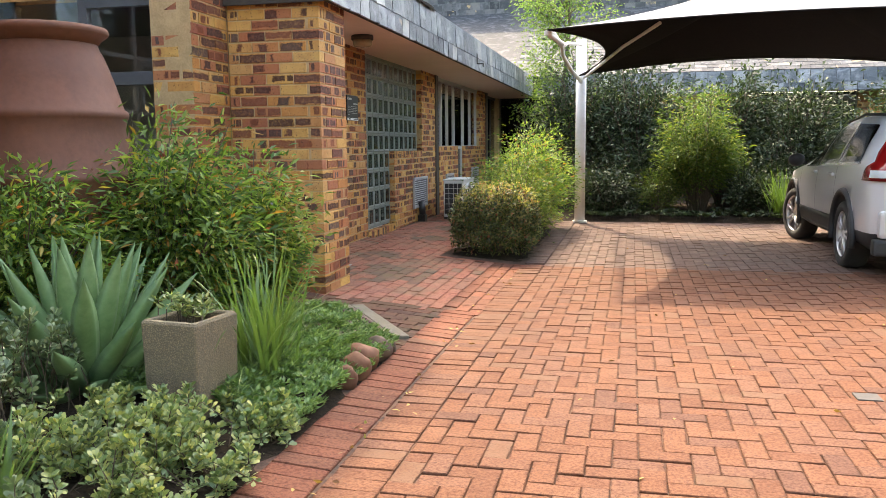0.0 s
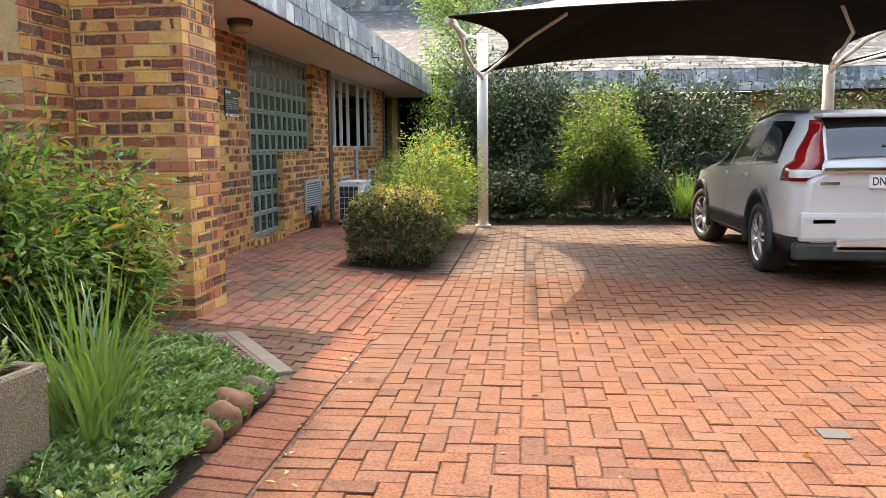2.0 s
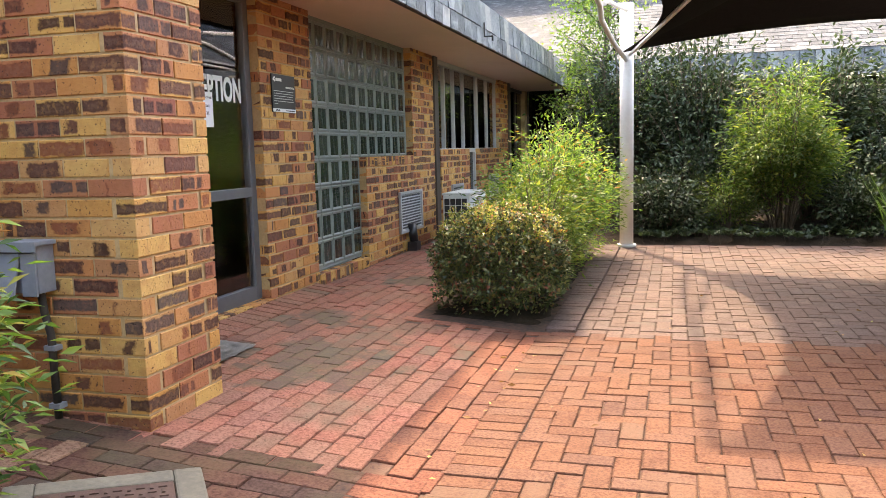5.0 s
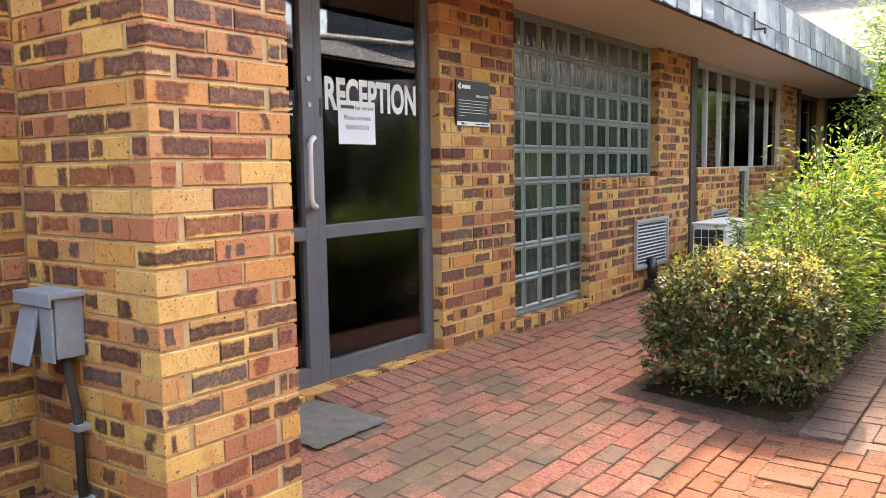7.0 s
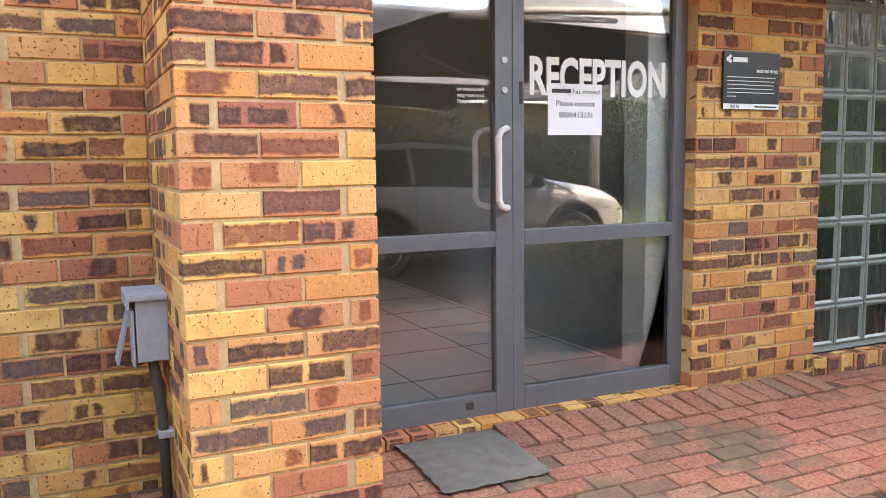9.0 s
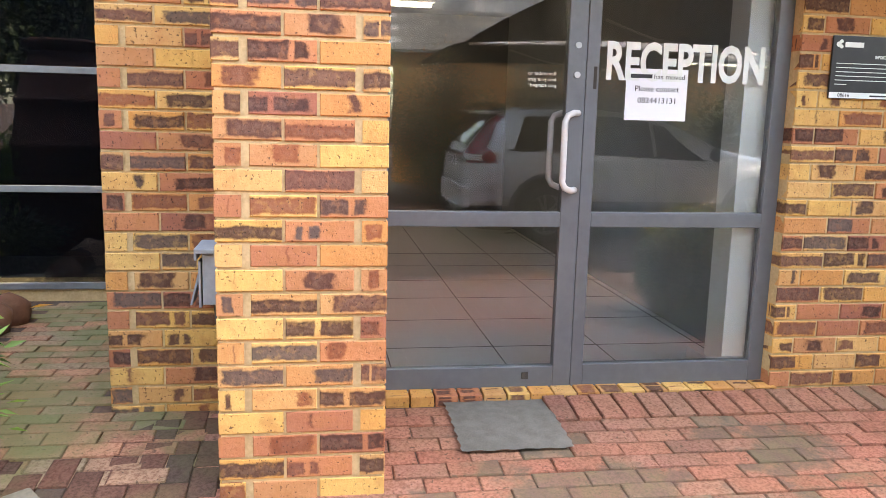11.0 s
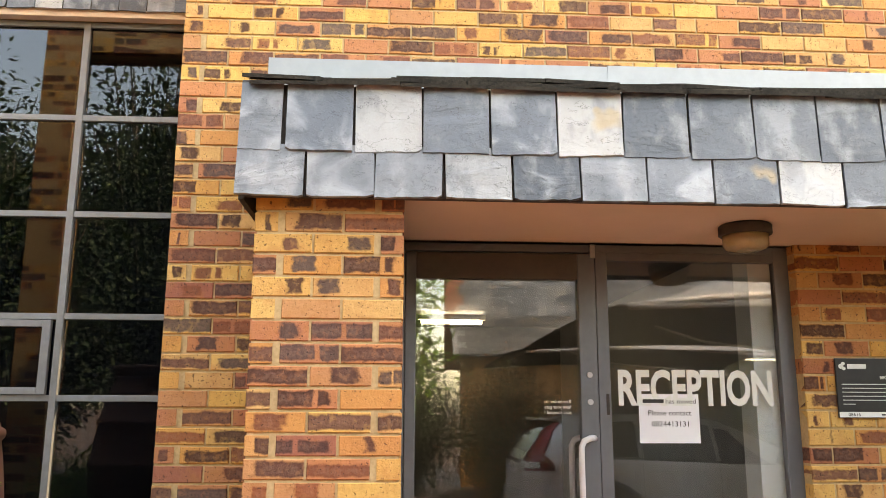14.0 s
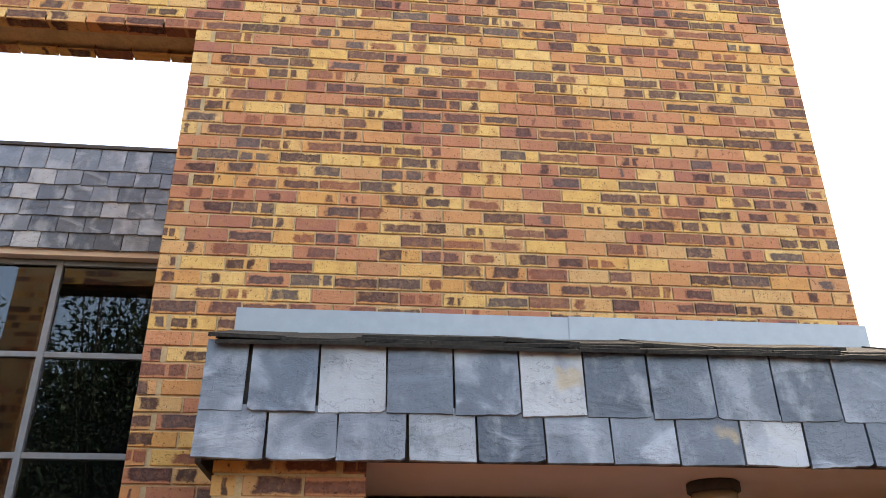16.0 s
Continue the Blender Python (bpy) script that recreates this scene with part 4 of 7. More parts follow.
for r in range(24):
    for k in range(64):
        s = 0.13 + r * 0.25
        roof_specs.append((Matrix.Translation((-2.2 + k * 0.255 + (0.12 if r % 2 else 0), FY - 0.8 + s * math.cos(radians(slope)), EAVE + 0.014 + s * math.sin(radians(slope)))) @ pose(0, 0, 0, slope - 1.5 + rng.uniform(-0.4, 0.4), rng.uniform(-0.5, 0.5), 0), 0.248, 0.25, 0.012))
joined_blocks("roof_slates", roof_specs, SLATE_ROOF, roof_far, "weathered grey roof slates")
roof_specs = []
slope = math.degrees(math.atan2(4.85 - EAVE, 5.14))
for r in range(20):
    for k in range(40):
        s = 0.13 + r * 0.25
        roof_specs.append((Matrix.Translation((-1.86 - s * math.cos(radians(slope)), 10.35 + k * 0.28 + (0.13 if r % 2 else 0), EAVE + 0.014 + s * math.sin(radians(slope)))) @ pose(0, 0, 0, 0, slope - 1.5, 0), 0.25, 0.272, 0.012))
joined_blocks("roof_slates", roof_specs, SLATE, roof_main, "weathered grey roof slates")
up_specs = []
for r in range(10):
    for k in range(60):
        up_specs.append((face_matrix((-8.5 + k * 0.3 + (0.15 if r % 2 else 0), FY + 4.98, 5.1 + r * 0.22), (1, 0, 0), (0, -1, 0)), 0.292, 0.22, 0.012))
joined_blocks("wall_slates", up_specs, SLATE_ROOF, wall_upper, "hung grey slates")


# ---- things at the entrance ----
def letters(text, size, material, name, parent, m, width=None, bold=0.0, thick=0.0008, mirror=False):
    """Words as a thin mesh; m places them, width squeezes them to a length."""
    cu = bpy.data.curves.new(name, "FONT")
    cu.body, cu.size, cu.offset, cu.extrude = text, size, bold, thick
    cu.resolution_u = 3
    tmp = bpy.data.objects.new("tmp", cu)
    scene.collection.objects.link(tmp)
    me = bpy.data.meshes.new_from_object(tmp.evaluated_get(bpy.context.evaluated_depsgraph_get()))
    bpy.data.objects.remove(tmp)
    bpy.data.curves.remove(cu)
    co = np.empty(len(me.vertices) * 3)
    me.vertices.foreach_get("co", co)
    co = co.reshape(-1, 3)
    if width:
        co[:, 0] = (co[:, 0] - co[:, 0].min()) * width / (co[:, 0].max() - co[:, 0].min())
    if mirror:
        co[:, 0] = co[:, 0].max() - co[:, 0]
    me.vertices.foreach_set("co", co.ravel())
    me.materials.append(material)
    me.name = name
    ob = new(name, me)
    if parent is not None:
        ob.parent = parent
    ob.matrix_basis = m
    return ob


TO_EAST = Matrix(((0, 0, 1), (1, 0, 0), (0, 1, 0))).to_4x4()
VINYL = grainy("white_vinyl", (0.66, 0.68, 0.64), (0.72, 0.74, 0.70), 10, 0.5, 0.02)
INK = grainy("black_ink", (0.02, 0.02, 0.02), (0.03, 0.03, 0.03), 10, 0.6, 0.02)
PAPER = grainy("paper", (0.74, 0.74, 0.76), (0.78, 0.78, 0.80), 5, 0.8, 0.05)
rec = letters("RECEPTION", 0.232, VINYL, "lettering", None, Matrix.Translation((DX - 0.0225, 8.557, 1.652)) @ TO_EAST, 0.775, 0.0075)
tagged(rec, "white vinyl word RECEPTION stuck on the glass", "lettering")
note = tagged(part("paper_notice", boxes(((DX - 0.0235, 8.655, 1.465), (DX - 0.0225, 8.955, 1.70))), PAPER), "white paper notice with a phone number taped on the glass", "notice")
letters("has moved", 0.032, INK, "text", note, Matrix.Translation((DX - 0.022, 8.79, 1.655)) @ TO_EAST, 0.15)
part("text_bar", boxes(((DX - 0.0225, 8.675, 1.657), (DX - 0.0215, 8.78, 1.675))), INK, note)
letters("Please contact", 0.036, INK, "text", note, Matrix.Translation((DX - 0.022, 8.70, 1.598)) @ TO_EAST, 0.215)
letters("0824413131", 0.036, INK, "text", note, Matrix.Translation((DX - 0.022, 8.715, 1.545)) @ TO_EAST, 0.185)
small_text = tagged(new("door_sticker_text"), "small white reversed lettering on the door glass", "lettering")
for i, (line, wdt) in enumerate((("Remember to", 0.13), ("have your gate", 0.13), ("pass stamped !", 0.13))):
    letters(line, 0.024, VINYL, "text", small_text, Matrix.Translation((DX - 0.0215, 8.19, 1.655 - i * 0.026)) @ TO_EAST, wdt, mirror=True)

plaque = thing("wall_plaque", "black notice plaque with white lettering on the brick wall", "sign", (WX, 9.79, 1.73))
BLACK = grainy("black_plastic", (0.012, 0.012, 0.013), (0.02, 0.02, 0.021), 15, 0.4, 0.03)
part("board", boxes(((0.004, -0.19, -0.14), (0.016, 0.19, 0.145)), bevel=0.004), BLACK, plaque)
part("white_strip", boxes(((0.015, -0.188, -0.138), (0.0175, 0.188, -0.112))), VINYL, plaque)
letters("IMPORTANT NOTICE", 0.020, VINYL, "text", plaque, Matrix.Translation((0.0165, 0.03, 0.045)) @ TO_EAST, 0.145, 0.0005)
for k in range(6):
    part("text_bar", boxes(((0.0155, -0.165, 0.018 - k * 0.019), (0.0172, 0.165 - (0.27 if k == 5 else rng.uniform(0, 0.02)), 0.0212 - k * 0.019))), VINYL, plaque)
bm = bmesh.new()
for yy, zz, rr in ((-0.162, 0.105, 0.012), (-0.150, 0.118, 0.009), (-0.148, 0.095, 0.009)):
    tube(bm, [(0.015, yy, zz), (0.0175, yy, zz)], rr, 16)
box(bm, (0.0155, -0.13, 0.093), (0.0175, -0.035, 0.116), 0.002)
part("emblem", bm, VINYL, plaque)
letters("08616", 0.022, INK, "text", plaque, Matrix.Translation((0.018, -0.145, -0.132)) @ TO_EAST, 0.06)
part("text_bar", boxes(((0.017, 0.02, -0.129), (0.0185, 0.17, -0.122))), INK, plaque)

lamp = thing("bulkhead_lamp", "round bulkhead lamp with dark collar and amber glass", "lamp", (-2.26, 9.02, TOP))
bm = bmesh.new()
lathe(bm, [(0.108, -0.05), (0.115, -0.045), (0.115, -0.008), (0.105, 0.0)])
part("collar", bm, TIMBER, lamp)
AMBER = grainy("amber_glass", (0.30, 0.22, 0.12), (0.40, 0.31, 0.19), 14, 0.2, 0.1)
bm = bmesh.new()
lathe(bm, [(0.04, -0.12), (0.085, -0.113), (0.098, -0.095), (0.10, -0.05)])
part("glass", bm, AMBER, lamp)

mat = thing("doormat", "flat worn grey coir doormat on the pavers", "mat", (-2.47, 8.06, gz(-2.47) + 0.004), 0)
MAT = grainy("grey_mat", (0.24, 0.215, 0.185), (0.34, 0.305, 0.265), 160, 0.95, 1.0, 0.006, wide=(0.22, 0.205, 0.18))
bm = bmesh.new()
nx, ny = 24, 18
grid = [[bm.verts.new((-0.31 + 0.62 * i / nx + (0.006 * math.sin(j * 1.7) if i in (0, nx) else 0), (-0.235 + 0.47 * j / ny) + (0.005 * math.sin(i * 2.1) if j in (0, ny) else 0),
                       0.010 + gz(-2.47 - 0.31 + 0.62 * i / nx) - gz(-2.47) + 0.003 * noise.noise((i * 0.3, j * 0.3, 0)))) for j in range(ny + 1)] for i in range(nx + 1)]
for i in range(nx):
    for j in range(ny):
        bm.faces.new((grid[i][j], grid[i + 1][j], grid[i + 1][j + 1], grid[i][j + 1]))
bmesh.ops.solidify(bm, geom=bm.faces[:], thickness=0.010)
part("weave", bm, MAT, mat)

# meter box on the pier
mbox = thing("meter_box", "weathered grey metal meter box with a hanging flap", "meter box", (-2.43, 6.91, 0.82))
GREYBOX = grainy("grey_box_paint", (0.21, 0.225, 0.25), (0.28, 0.29, 0.31), 30, 0.6, 0.2, wide=(0.34, 0.33, 0.32))
bm = bmesh.new()
box(bm, (-0.10, -0.10, -0.11), (0.10, 0.0, 0.095), 0.006)
part("body", bm, GREYBOX, mbox)
bm = boxes(((-0.118, -0.125, 0.095), (0.118, 0.0, 0.115)), bevel=0.005)
box(bm, (-0.118, -0.128, 0.07), (0.118, -0.118, 0.115), 0.003)
part("lid", bm, GREYBOX, mbox)
bm = boxes(((-0.10, -0.004, -0.20), (0.02, 0.004, 0.0)), bevel=0.002)
fl = part("flap", bm, GREYBOX, mbox, "loose metal flap hanging open")
fl.matrix_basis = pose(0.0, -0.108, 0.065, -14, 0, 0)
bm = boxes(((0.025, -0.115, -0.12), (0.10, -0.105, 0.065)), bevel=0.002)
part("flap", bm, GREYBOX, mbox)
bm = bmesh.new()
tube(bm, [(0.06, -0.05, -0.11), (0.06, -0.04, -0.20), (0.075, -0.03, -0.30), (0.075, -0.025, -0.74)], 0.017, 10)
part("conduit", bm, TIMBER, mbox, "black conduit down to the ground")
for zz in (-0.36, -0.62):
    part("clamp", boxes(((0.045, -0.048, zz - 0.012), (0.105, 0.0, zz + 0.012)), bevel=0.003), GREYBOX, mbox)


# vents in the wall
def vent(y0, y1, z0, z1, n):
    v = thing("wall_vent", "grey louvred metal vent in the brick wall", "vent", (WX + 0.004, (y0 + y1) / 2, z0), group="vents along the wall")
    w, h = (y1 - y0) / 2, z1 - z0
    part("frame", boxes(((0, -w, 0), (0.03, -w + 0.03, h)), ((0, w - 0.03, 0), (0.03, w, h)), ((0, -w + 0.03, 0), (0.03, w - 0.03, 0.03)), ((0, -w + 0.03, h - 0.03), (0.03, w - 0.03, h)), bevel=0.003), ALU_LIGHT, v)
    part("backing", boxes(((0.0, -w + 0.03, 0.03), (0.004, w - 0.03, h - 0.03))), BLACK, v)
    for k in range(n):
        bm = boxes(((-0.002, -w + 0.03, -0.006), (0.002, w - 0.03, 0.006)))
        s = part("slat", bm, ALU_LIGHT, v)
        s.matrix_basis = pose(0.014, 0, 0.04 + (h - 0.08) * k / (n - 1), 0, -35, 0)


vent(12.42, 13.22, 0.36, 0.82, 13)
vent(14.6, 15.2, 0.42, 0.80, 10)
vent(16.9, 17.6, 0.40, 0.85, 10)


def air_conditioner(at, rz, grp):
    ac = thing("air_conditioner", "boxy pale outdoor air conditioner unit with a round fan grille", "air conditioner", at, rz, grp)
    CASE = AC_CASE
    bm = boxes(((-0.16, -0.42, 0.06), (0.16, 0.42, 0.62)), bevel=0.015)
    part("casing", bm, CASE, ac)
    part("lid", boxes(((-0.17, -0.43, 0.62), (0.17, 0.43, 0.645)), bevel=0.008), CASE, ac)
    bm = bmesh.new()
    for r in (0.06, 0.11, 0.16, 0.21, 0.245):
        pts = [(0.172, -0.08 + r * math.cos(a * math.tau / 28), 0.34 + r * math.sin(a * math.tau / 28)) for a in range(29)]
        tube(bm, pts, 0.004 if r < 0.24 else 0.011, 6, False)
    for a in range(12):
        tube(bm, [(0.172, -0.08 + 0.03 * math.cos(a * math.tau / 12), 0.34 + 0.03 * math.sin(a * math.tau / 12)), (0.172, -0.08 + 0.245 * math.cos(a * math.tau / 12), 0.34 + 0.245 * math.sin(a * math.tau / 12))], 0.003, 5)
    part("fan_grille", bm, CASE, ac)
    bm = bmesh.new()
    tube(bm, [(0.155, -0.08, 0.34), (0.163, -0.08, 0.34)], 0.235, 32)
    part("fan_opening", bm, BLACK, ac)
    part("badge", boxes(((0.16, 0.26, 0.52), (0.163, 0.37, 0.55))), BLACK, ac)
    part("coil", boxes(((-0.14, -0.424, 0.10), (0.13, -0.419, 0.58))), BLACK, ac)
    for k in range(7):
        part("guard_bar", boxes(((-0.15, -0.432, 0.10 + k * 0.08), (0.14, -0.425, 0.105 + k * 0.08))), CASE, ac)
    for k in range(5):
        part("guard_bar", boxes(((-0.145 + k * 0.07, -0.432, 0.09), (-0.14 + k * 0.07, -0.425, 0.59))), CASE, ac)
    for sy in (-0.3, 0.3):
        part("foot", boxes(((-0.18, sy - 0.03, 0.0), (0.18, sy + 0.03, 0.06)), bevel=0.004), BLACK, ac)
    return ac


AC_CASE = grainy("cream_casing", (0.55, 0.55, 0.52), (0.62, 0.62, 0.59), 14, 0.45, 0.04)
air_conditioner((-2.19, 13.5, gz(-2.19)), 0, "outdoor air conditioners")
air_conditioner((0.75, 19.9, 0.0), -90, "outdoor air conditioners")
pipe = thing("drain_shoe", "dark plastic drain hopper leaning at the foot of the wall", "drain", (WX + 0.05, 12.72, gz(-2.67)))
bm = boxes(((-0.03, -0.09, 0.0), (0.08, 0.07, 0.10)), bevel=0.01)
part("shoe", bm, BLACK, pipe)
bm = bmesh.new()
tube(bm, [(0.03, -0.01, 0.08), (0.0, 0.0, 0.30)], 0.05, 12)
part("spout", bm, BLACK, pipe)

# fluorescent lamp inside
GLOW = Nodes("lit_tube")
GLOW.bsdf.inputs["Emission Color"].default_value = (1.0, 0.97, 0.92, 1)
GLOW.done((0.9, 0.9, 0.85), 0.5, Emission_Strength=3.0)
tl = thing("fluorescent_light", "lit fluorescent tube under the reception ceiling", "lamp", (-7.3, 8.05, 2.55))
bm = bmesh.new()
tube(bm, [(0, -0.32, -0.03), (0, 0.32, -0.03)], 0.018, 12)
part("tube", bm, GLOW.mat, tl)
part("batten", boxes(((-0.03, -0.36, -0.005), (0.03, 0.36, 0.05)), bevel=0.004), WHITE, tl)
tagged(part("trim_tile_joints", boxes(*[((-8.5, y - 0.003, 0.196), (-2.82, y + 0.003, 0.2015)) for y in (7.62, 8.22, 8.82, 9.42, 10.02)], *[((x - 0.003, 7.2, 0.196), (x + 0.003, 10.2, 0.202)) for x in (-3.4, -4.0, -4.6, -5.2, -5.8, -6.4)]), DARKWALL), "dark joints between the floor tiles", "joint", kind="structure")
tagged(part("baseboard", boxes(((-8.6, 10.18, 0.2), (-2.995, 10.198, 0.28)), ((-2.818, 9.18, 0.2), (-2.80, 9.45, 0.30)), ((-3.02, 9.18, 0.2), (-2.80, 9.198, 0.30)), bevel=0.003), WHITE), "white skirting along the inner walls", "baseboard", kind="structure")


# ---- garden pots and stones ----
pot = thing("garden_urn", "huge ribbed terracotta garden urn with a flared rim", "pot", (-2.93, 5.10, 0.10))
TERRA = grainy("terracotta", (0.120, 0.044, 0.024), (0.160, 0.061, 0.034), 22, 0.75, 0.3, 0.004, wide=(0.125, 0.052, 0.033))
bm = bmesh.new()
prof = [(0.28, 0.0), (0.36, 0.05), (0.46, 0.35), (0.52, 0.70), (0.53, 0.98), (0.545, 1.0), (0.55, 1.02), (0.545, 1.04), (0.52, 1.06), (0.495, 1.25), (0.475, 1.36), (0.49, 1.375), (0.495, 1.395), (0.49, 1.415), (0.465, 1.43),
        (0.41, 1.60), (0.355, 1.74), (0.325, 1.79), (0.32, 1.815), (0.345, 1.845), (0.385, 1.87), (0.395, 1.89), (0.385, 1.91), (0.36, 1.915), (0.33, 1.90), (0.30, 1.82), (0.35, 1.6)]
lathe(bm, [(r * 0.9, z) for r, z in prof[:19]], 56)
part("body", bm, TERRA, pot)
bm = bmesh.new()
lathe(bm, [(r * 0.9, z) for r, z in prof[18:]], 56)
part("rim", bm, TERRA, pot, "rolled terracotta rim")

planter = thing("concrete_planter", "square tapered exposed aggregate concrete planter standing in the bed", "planter", (-1.45, 4.08, 0.0), -7)
AGG = Nodes("exposed_aggregate")
peb = AGG.node("ShaderNodeTexVoronoi", Vector=AGG.tree.nodes.new("ShaderNodeTexCoord").outputs["Object"], Scale=130.0)
col = AGG.mix(AGG.step(peb.outputs["Distance"], 0.15, 0.55), AGG.ramp(peb.outputs["Color"], [(0.0, (0.26, 0.17, 0.085)), (0.5, (0.42, 0.31, 0.18)), (1.0, (0.15, 0.11, 0.08))]), (0.15, 0.115, 0.075))
AGG.bump(AGG.math("SUBTRACT", 1.0, peb.outputs["Distance"]), 0.8, 0.004)
AGG.done(AGG.mix(AGG.math("MULTIPLY", AGG.world_noise(4, 4), 0.6), col, (0.12, 0.10, 0.06)), 0.85)
bm = bmesh.new()
rings = []
for h, z in ((0.135, 0.0), (0.138, 0.02), (0.147, 0.525), (0.141, 0.535), (0.118, 0.535), (0.112, 0.525), (0.112, 0.36)):
    rings.append([bm.verts.new((sx * h, sy * h * 1.08, z)) for sx, sy in ((-1, -1), (1, -1), (1, 1), (-1, 1))])
for a, b in zip(rings, rings[1:]):
    for i in range(4):
        bm.faces.new((a[i], a[(i + 1) % 4], b[(i + 1) % 4], b[i]))
bm.faces.new(rings[0][::-1])
edges = [e for e in bm.edges if abs(e.verts[0].co.x - e.verts[1].co.x) < 0.02 and abs(e.verts[0].co.y - e.verts[1].co.y) < 0.02]
bmesh.ops.bevel(bm, geom=edges, offset=0.012, segments=3, profile=0.5, affect="EDGES")
part("shell", bm, AGG.mat, planter)
part("earth", boxes(((-0.115, -0.12, 0.36), (0.115, 0.12, 0.40))), SOIL, planter)

STONES = [grainy("river_stone_red", (0.085, 0.034, 0.018), (0.150, 0.066, 0.036), 14, 0.7, 0.3, 0.004, gloss=0.25), grainy("river_stone_grey", (0.045, 0.032, 0.026), (0.10, 0.066, 0.046), 14, 0.7, 0.3, 0.004, gloss=0.25), grainy("river_stone_pink", (0.38, 0.24, 0.18), (0.46, 0.31, 0.24), 25, 0.7, 0.2, 0.003)]


def stone(at, r, material, grp, rz, name_label):
    bm = bmesh.new()
    bmesh.ops.create_icosphere(bm, subdivisions=3, radius=1.0)
    seed = Vector((at[0] * 7, at[1] * 5, 3))
    for v in bm.verts:
        k = 1 + 0.42 * noise.noise(v.co * 0.9 + seed) + 0.10 * noise.noise(v.co * 2.6 + seed)
        v.co = Vector((v.co.x * r * 1.05, v.co.y * r * 1.0, v.co.z * r * 1.0)) * k
    ob = part("stone", bm, material, None, "", True)
    ob.matrix_world = pose(at[0], at[1], at[2] + r * 0.62, 0, 0, rz)
    tagged(ob, name_label, "stone", grp)


for i, (x, y, r, m) in enumerate([(-0.99, 4.80, 0.080, 0), (-0.985, 4.98, 0.095, 0), (-1.0, 5.17, 0.098, 0), (-0.99, 5.36, 0.088, 1), (-0.985, 5.52, 0.068, 1)]):
    stone((x, y, 0.0), r, STONES[m], "stones edging the bed", i * 50, "rounded brown river stone edging the bed")
for i, (x, y, r, m) in enumerate([(-3.1, 5.38, 0.10, 2), (-3.32, 5.36, 0.12, 2), (-3.55, 5.37, 0.14, 2), (-3.8, 5.36, 0.12, 1), (-4.02, 5.37, 0.13, 0), (-4.28, 5.38, 0.13, 0)]):
    stone((x, y, 0.13), r, STONES[m], "stones edging the courtyard bed", i * 70, "rounded pink river stone edging the courtyard bed")

# manhole cover in its concrete surround
mh = thing("manhole_cover", "rusty ribbed iron manhole cover in a concrete surround", "manhole cover", (-1.42, 6.12, gz(-1.42)), 3)
CONC = grainy("weathered_concrete", (0.12, 0.105, 0.078), (0.18, 0.155, 0.115), 35, 0.9, 0.6, 0.005, wide=(0.10, 0.095, 0.06))
IRON_GREY = grainy("grey_cast_iron", (0.035, 0.032, 0.03), (0.055, 0.05, 0.047), 40, 0.7)
IRON = grainy("rusty_iron", (0.075, 0.045, 0.038), (0.12, 0.07, 0.055), 40, 0.6, 0.4, metal=0.4)
bm = boxes(((-0.47, -0.34, -0.05), (0.47, -0.235, 0.012)), ((-0.47, 0.235, -0.05), (0.47, 0.34, 0.012)), ((-0.47, -0.235, -0.05), (-0.37, 0.235, 0.012)), ((0.37, -0.235, -0.05), (0.47, 0.235, 0.012)), bevel=0.01)
part("surround", bm, CONC, mh)
lid = part("lid", boxes(((-0.365, -0.23, -0.03), (0.365, 0.23, 0.012)), bevel=0.004), IRON, mh)
bm = bmesh.new()
for i in range(18):
    for j in range(11):
        a = (-0.345 + 0.69 * (i + 0.5) / 18, -0.21 + 0.42 * (j + 0.5) / 11)
        l, w = (0.015, 0.006) if (i + j) % 2 else (0.006, 0.015)
        box(bm, (a[0] - l, a[1] - w, 0.012), (a[0] + l, a[1] + w, 0.017))
part("tread", bm, IRON, lid)
mh.matrix_world = pose(-1.48, 6.08, gz(-1.48) + 0.003, 0, math.degrees(math.atan(0.085)), 0) @ pose(0, 0, 0, 0, 0, -52)

drain = thing("drain_cover", "small square grey drain cover flush with the paving", "drain cover", (1.70, 5.20, 0.002))
part("plate", boxes(((-0.06, -0.06, -0.03), (0.06, 0.06, 0.003)), bevel=0.003), BLACK_IRON, drain)


# ---- plants ----
nrng = np.random.default_rng(11)


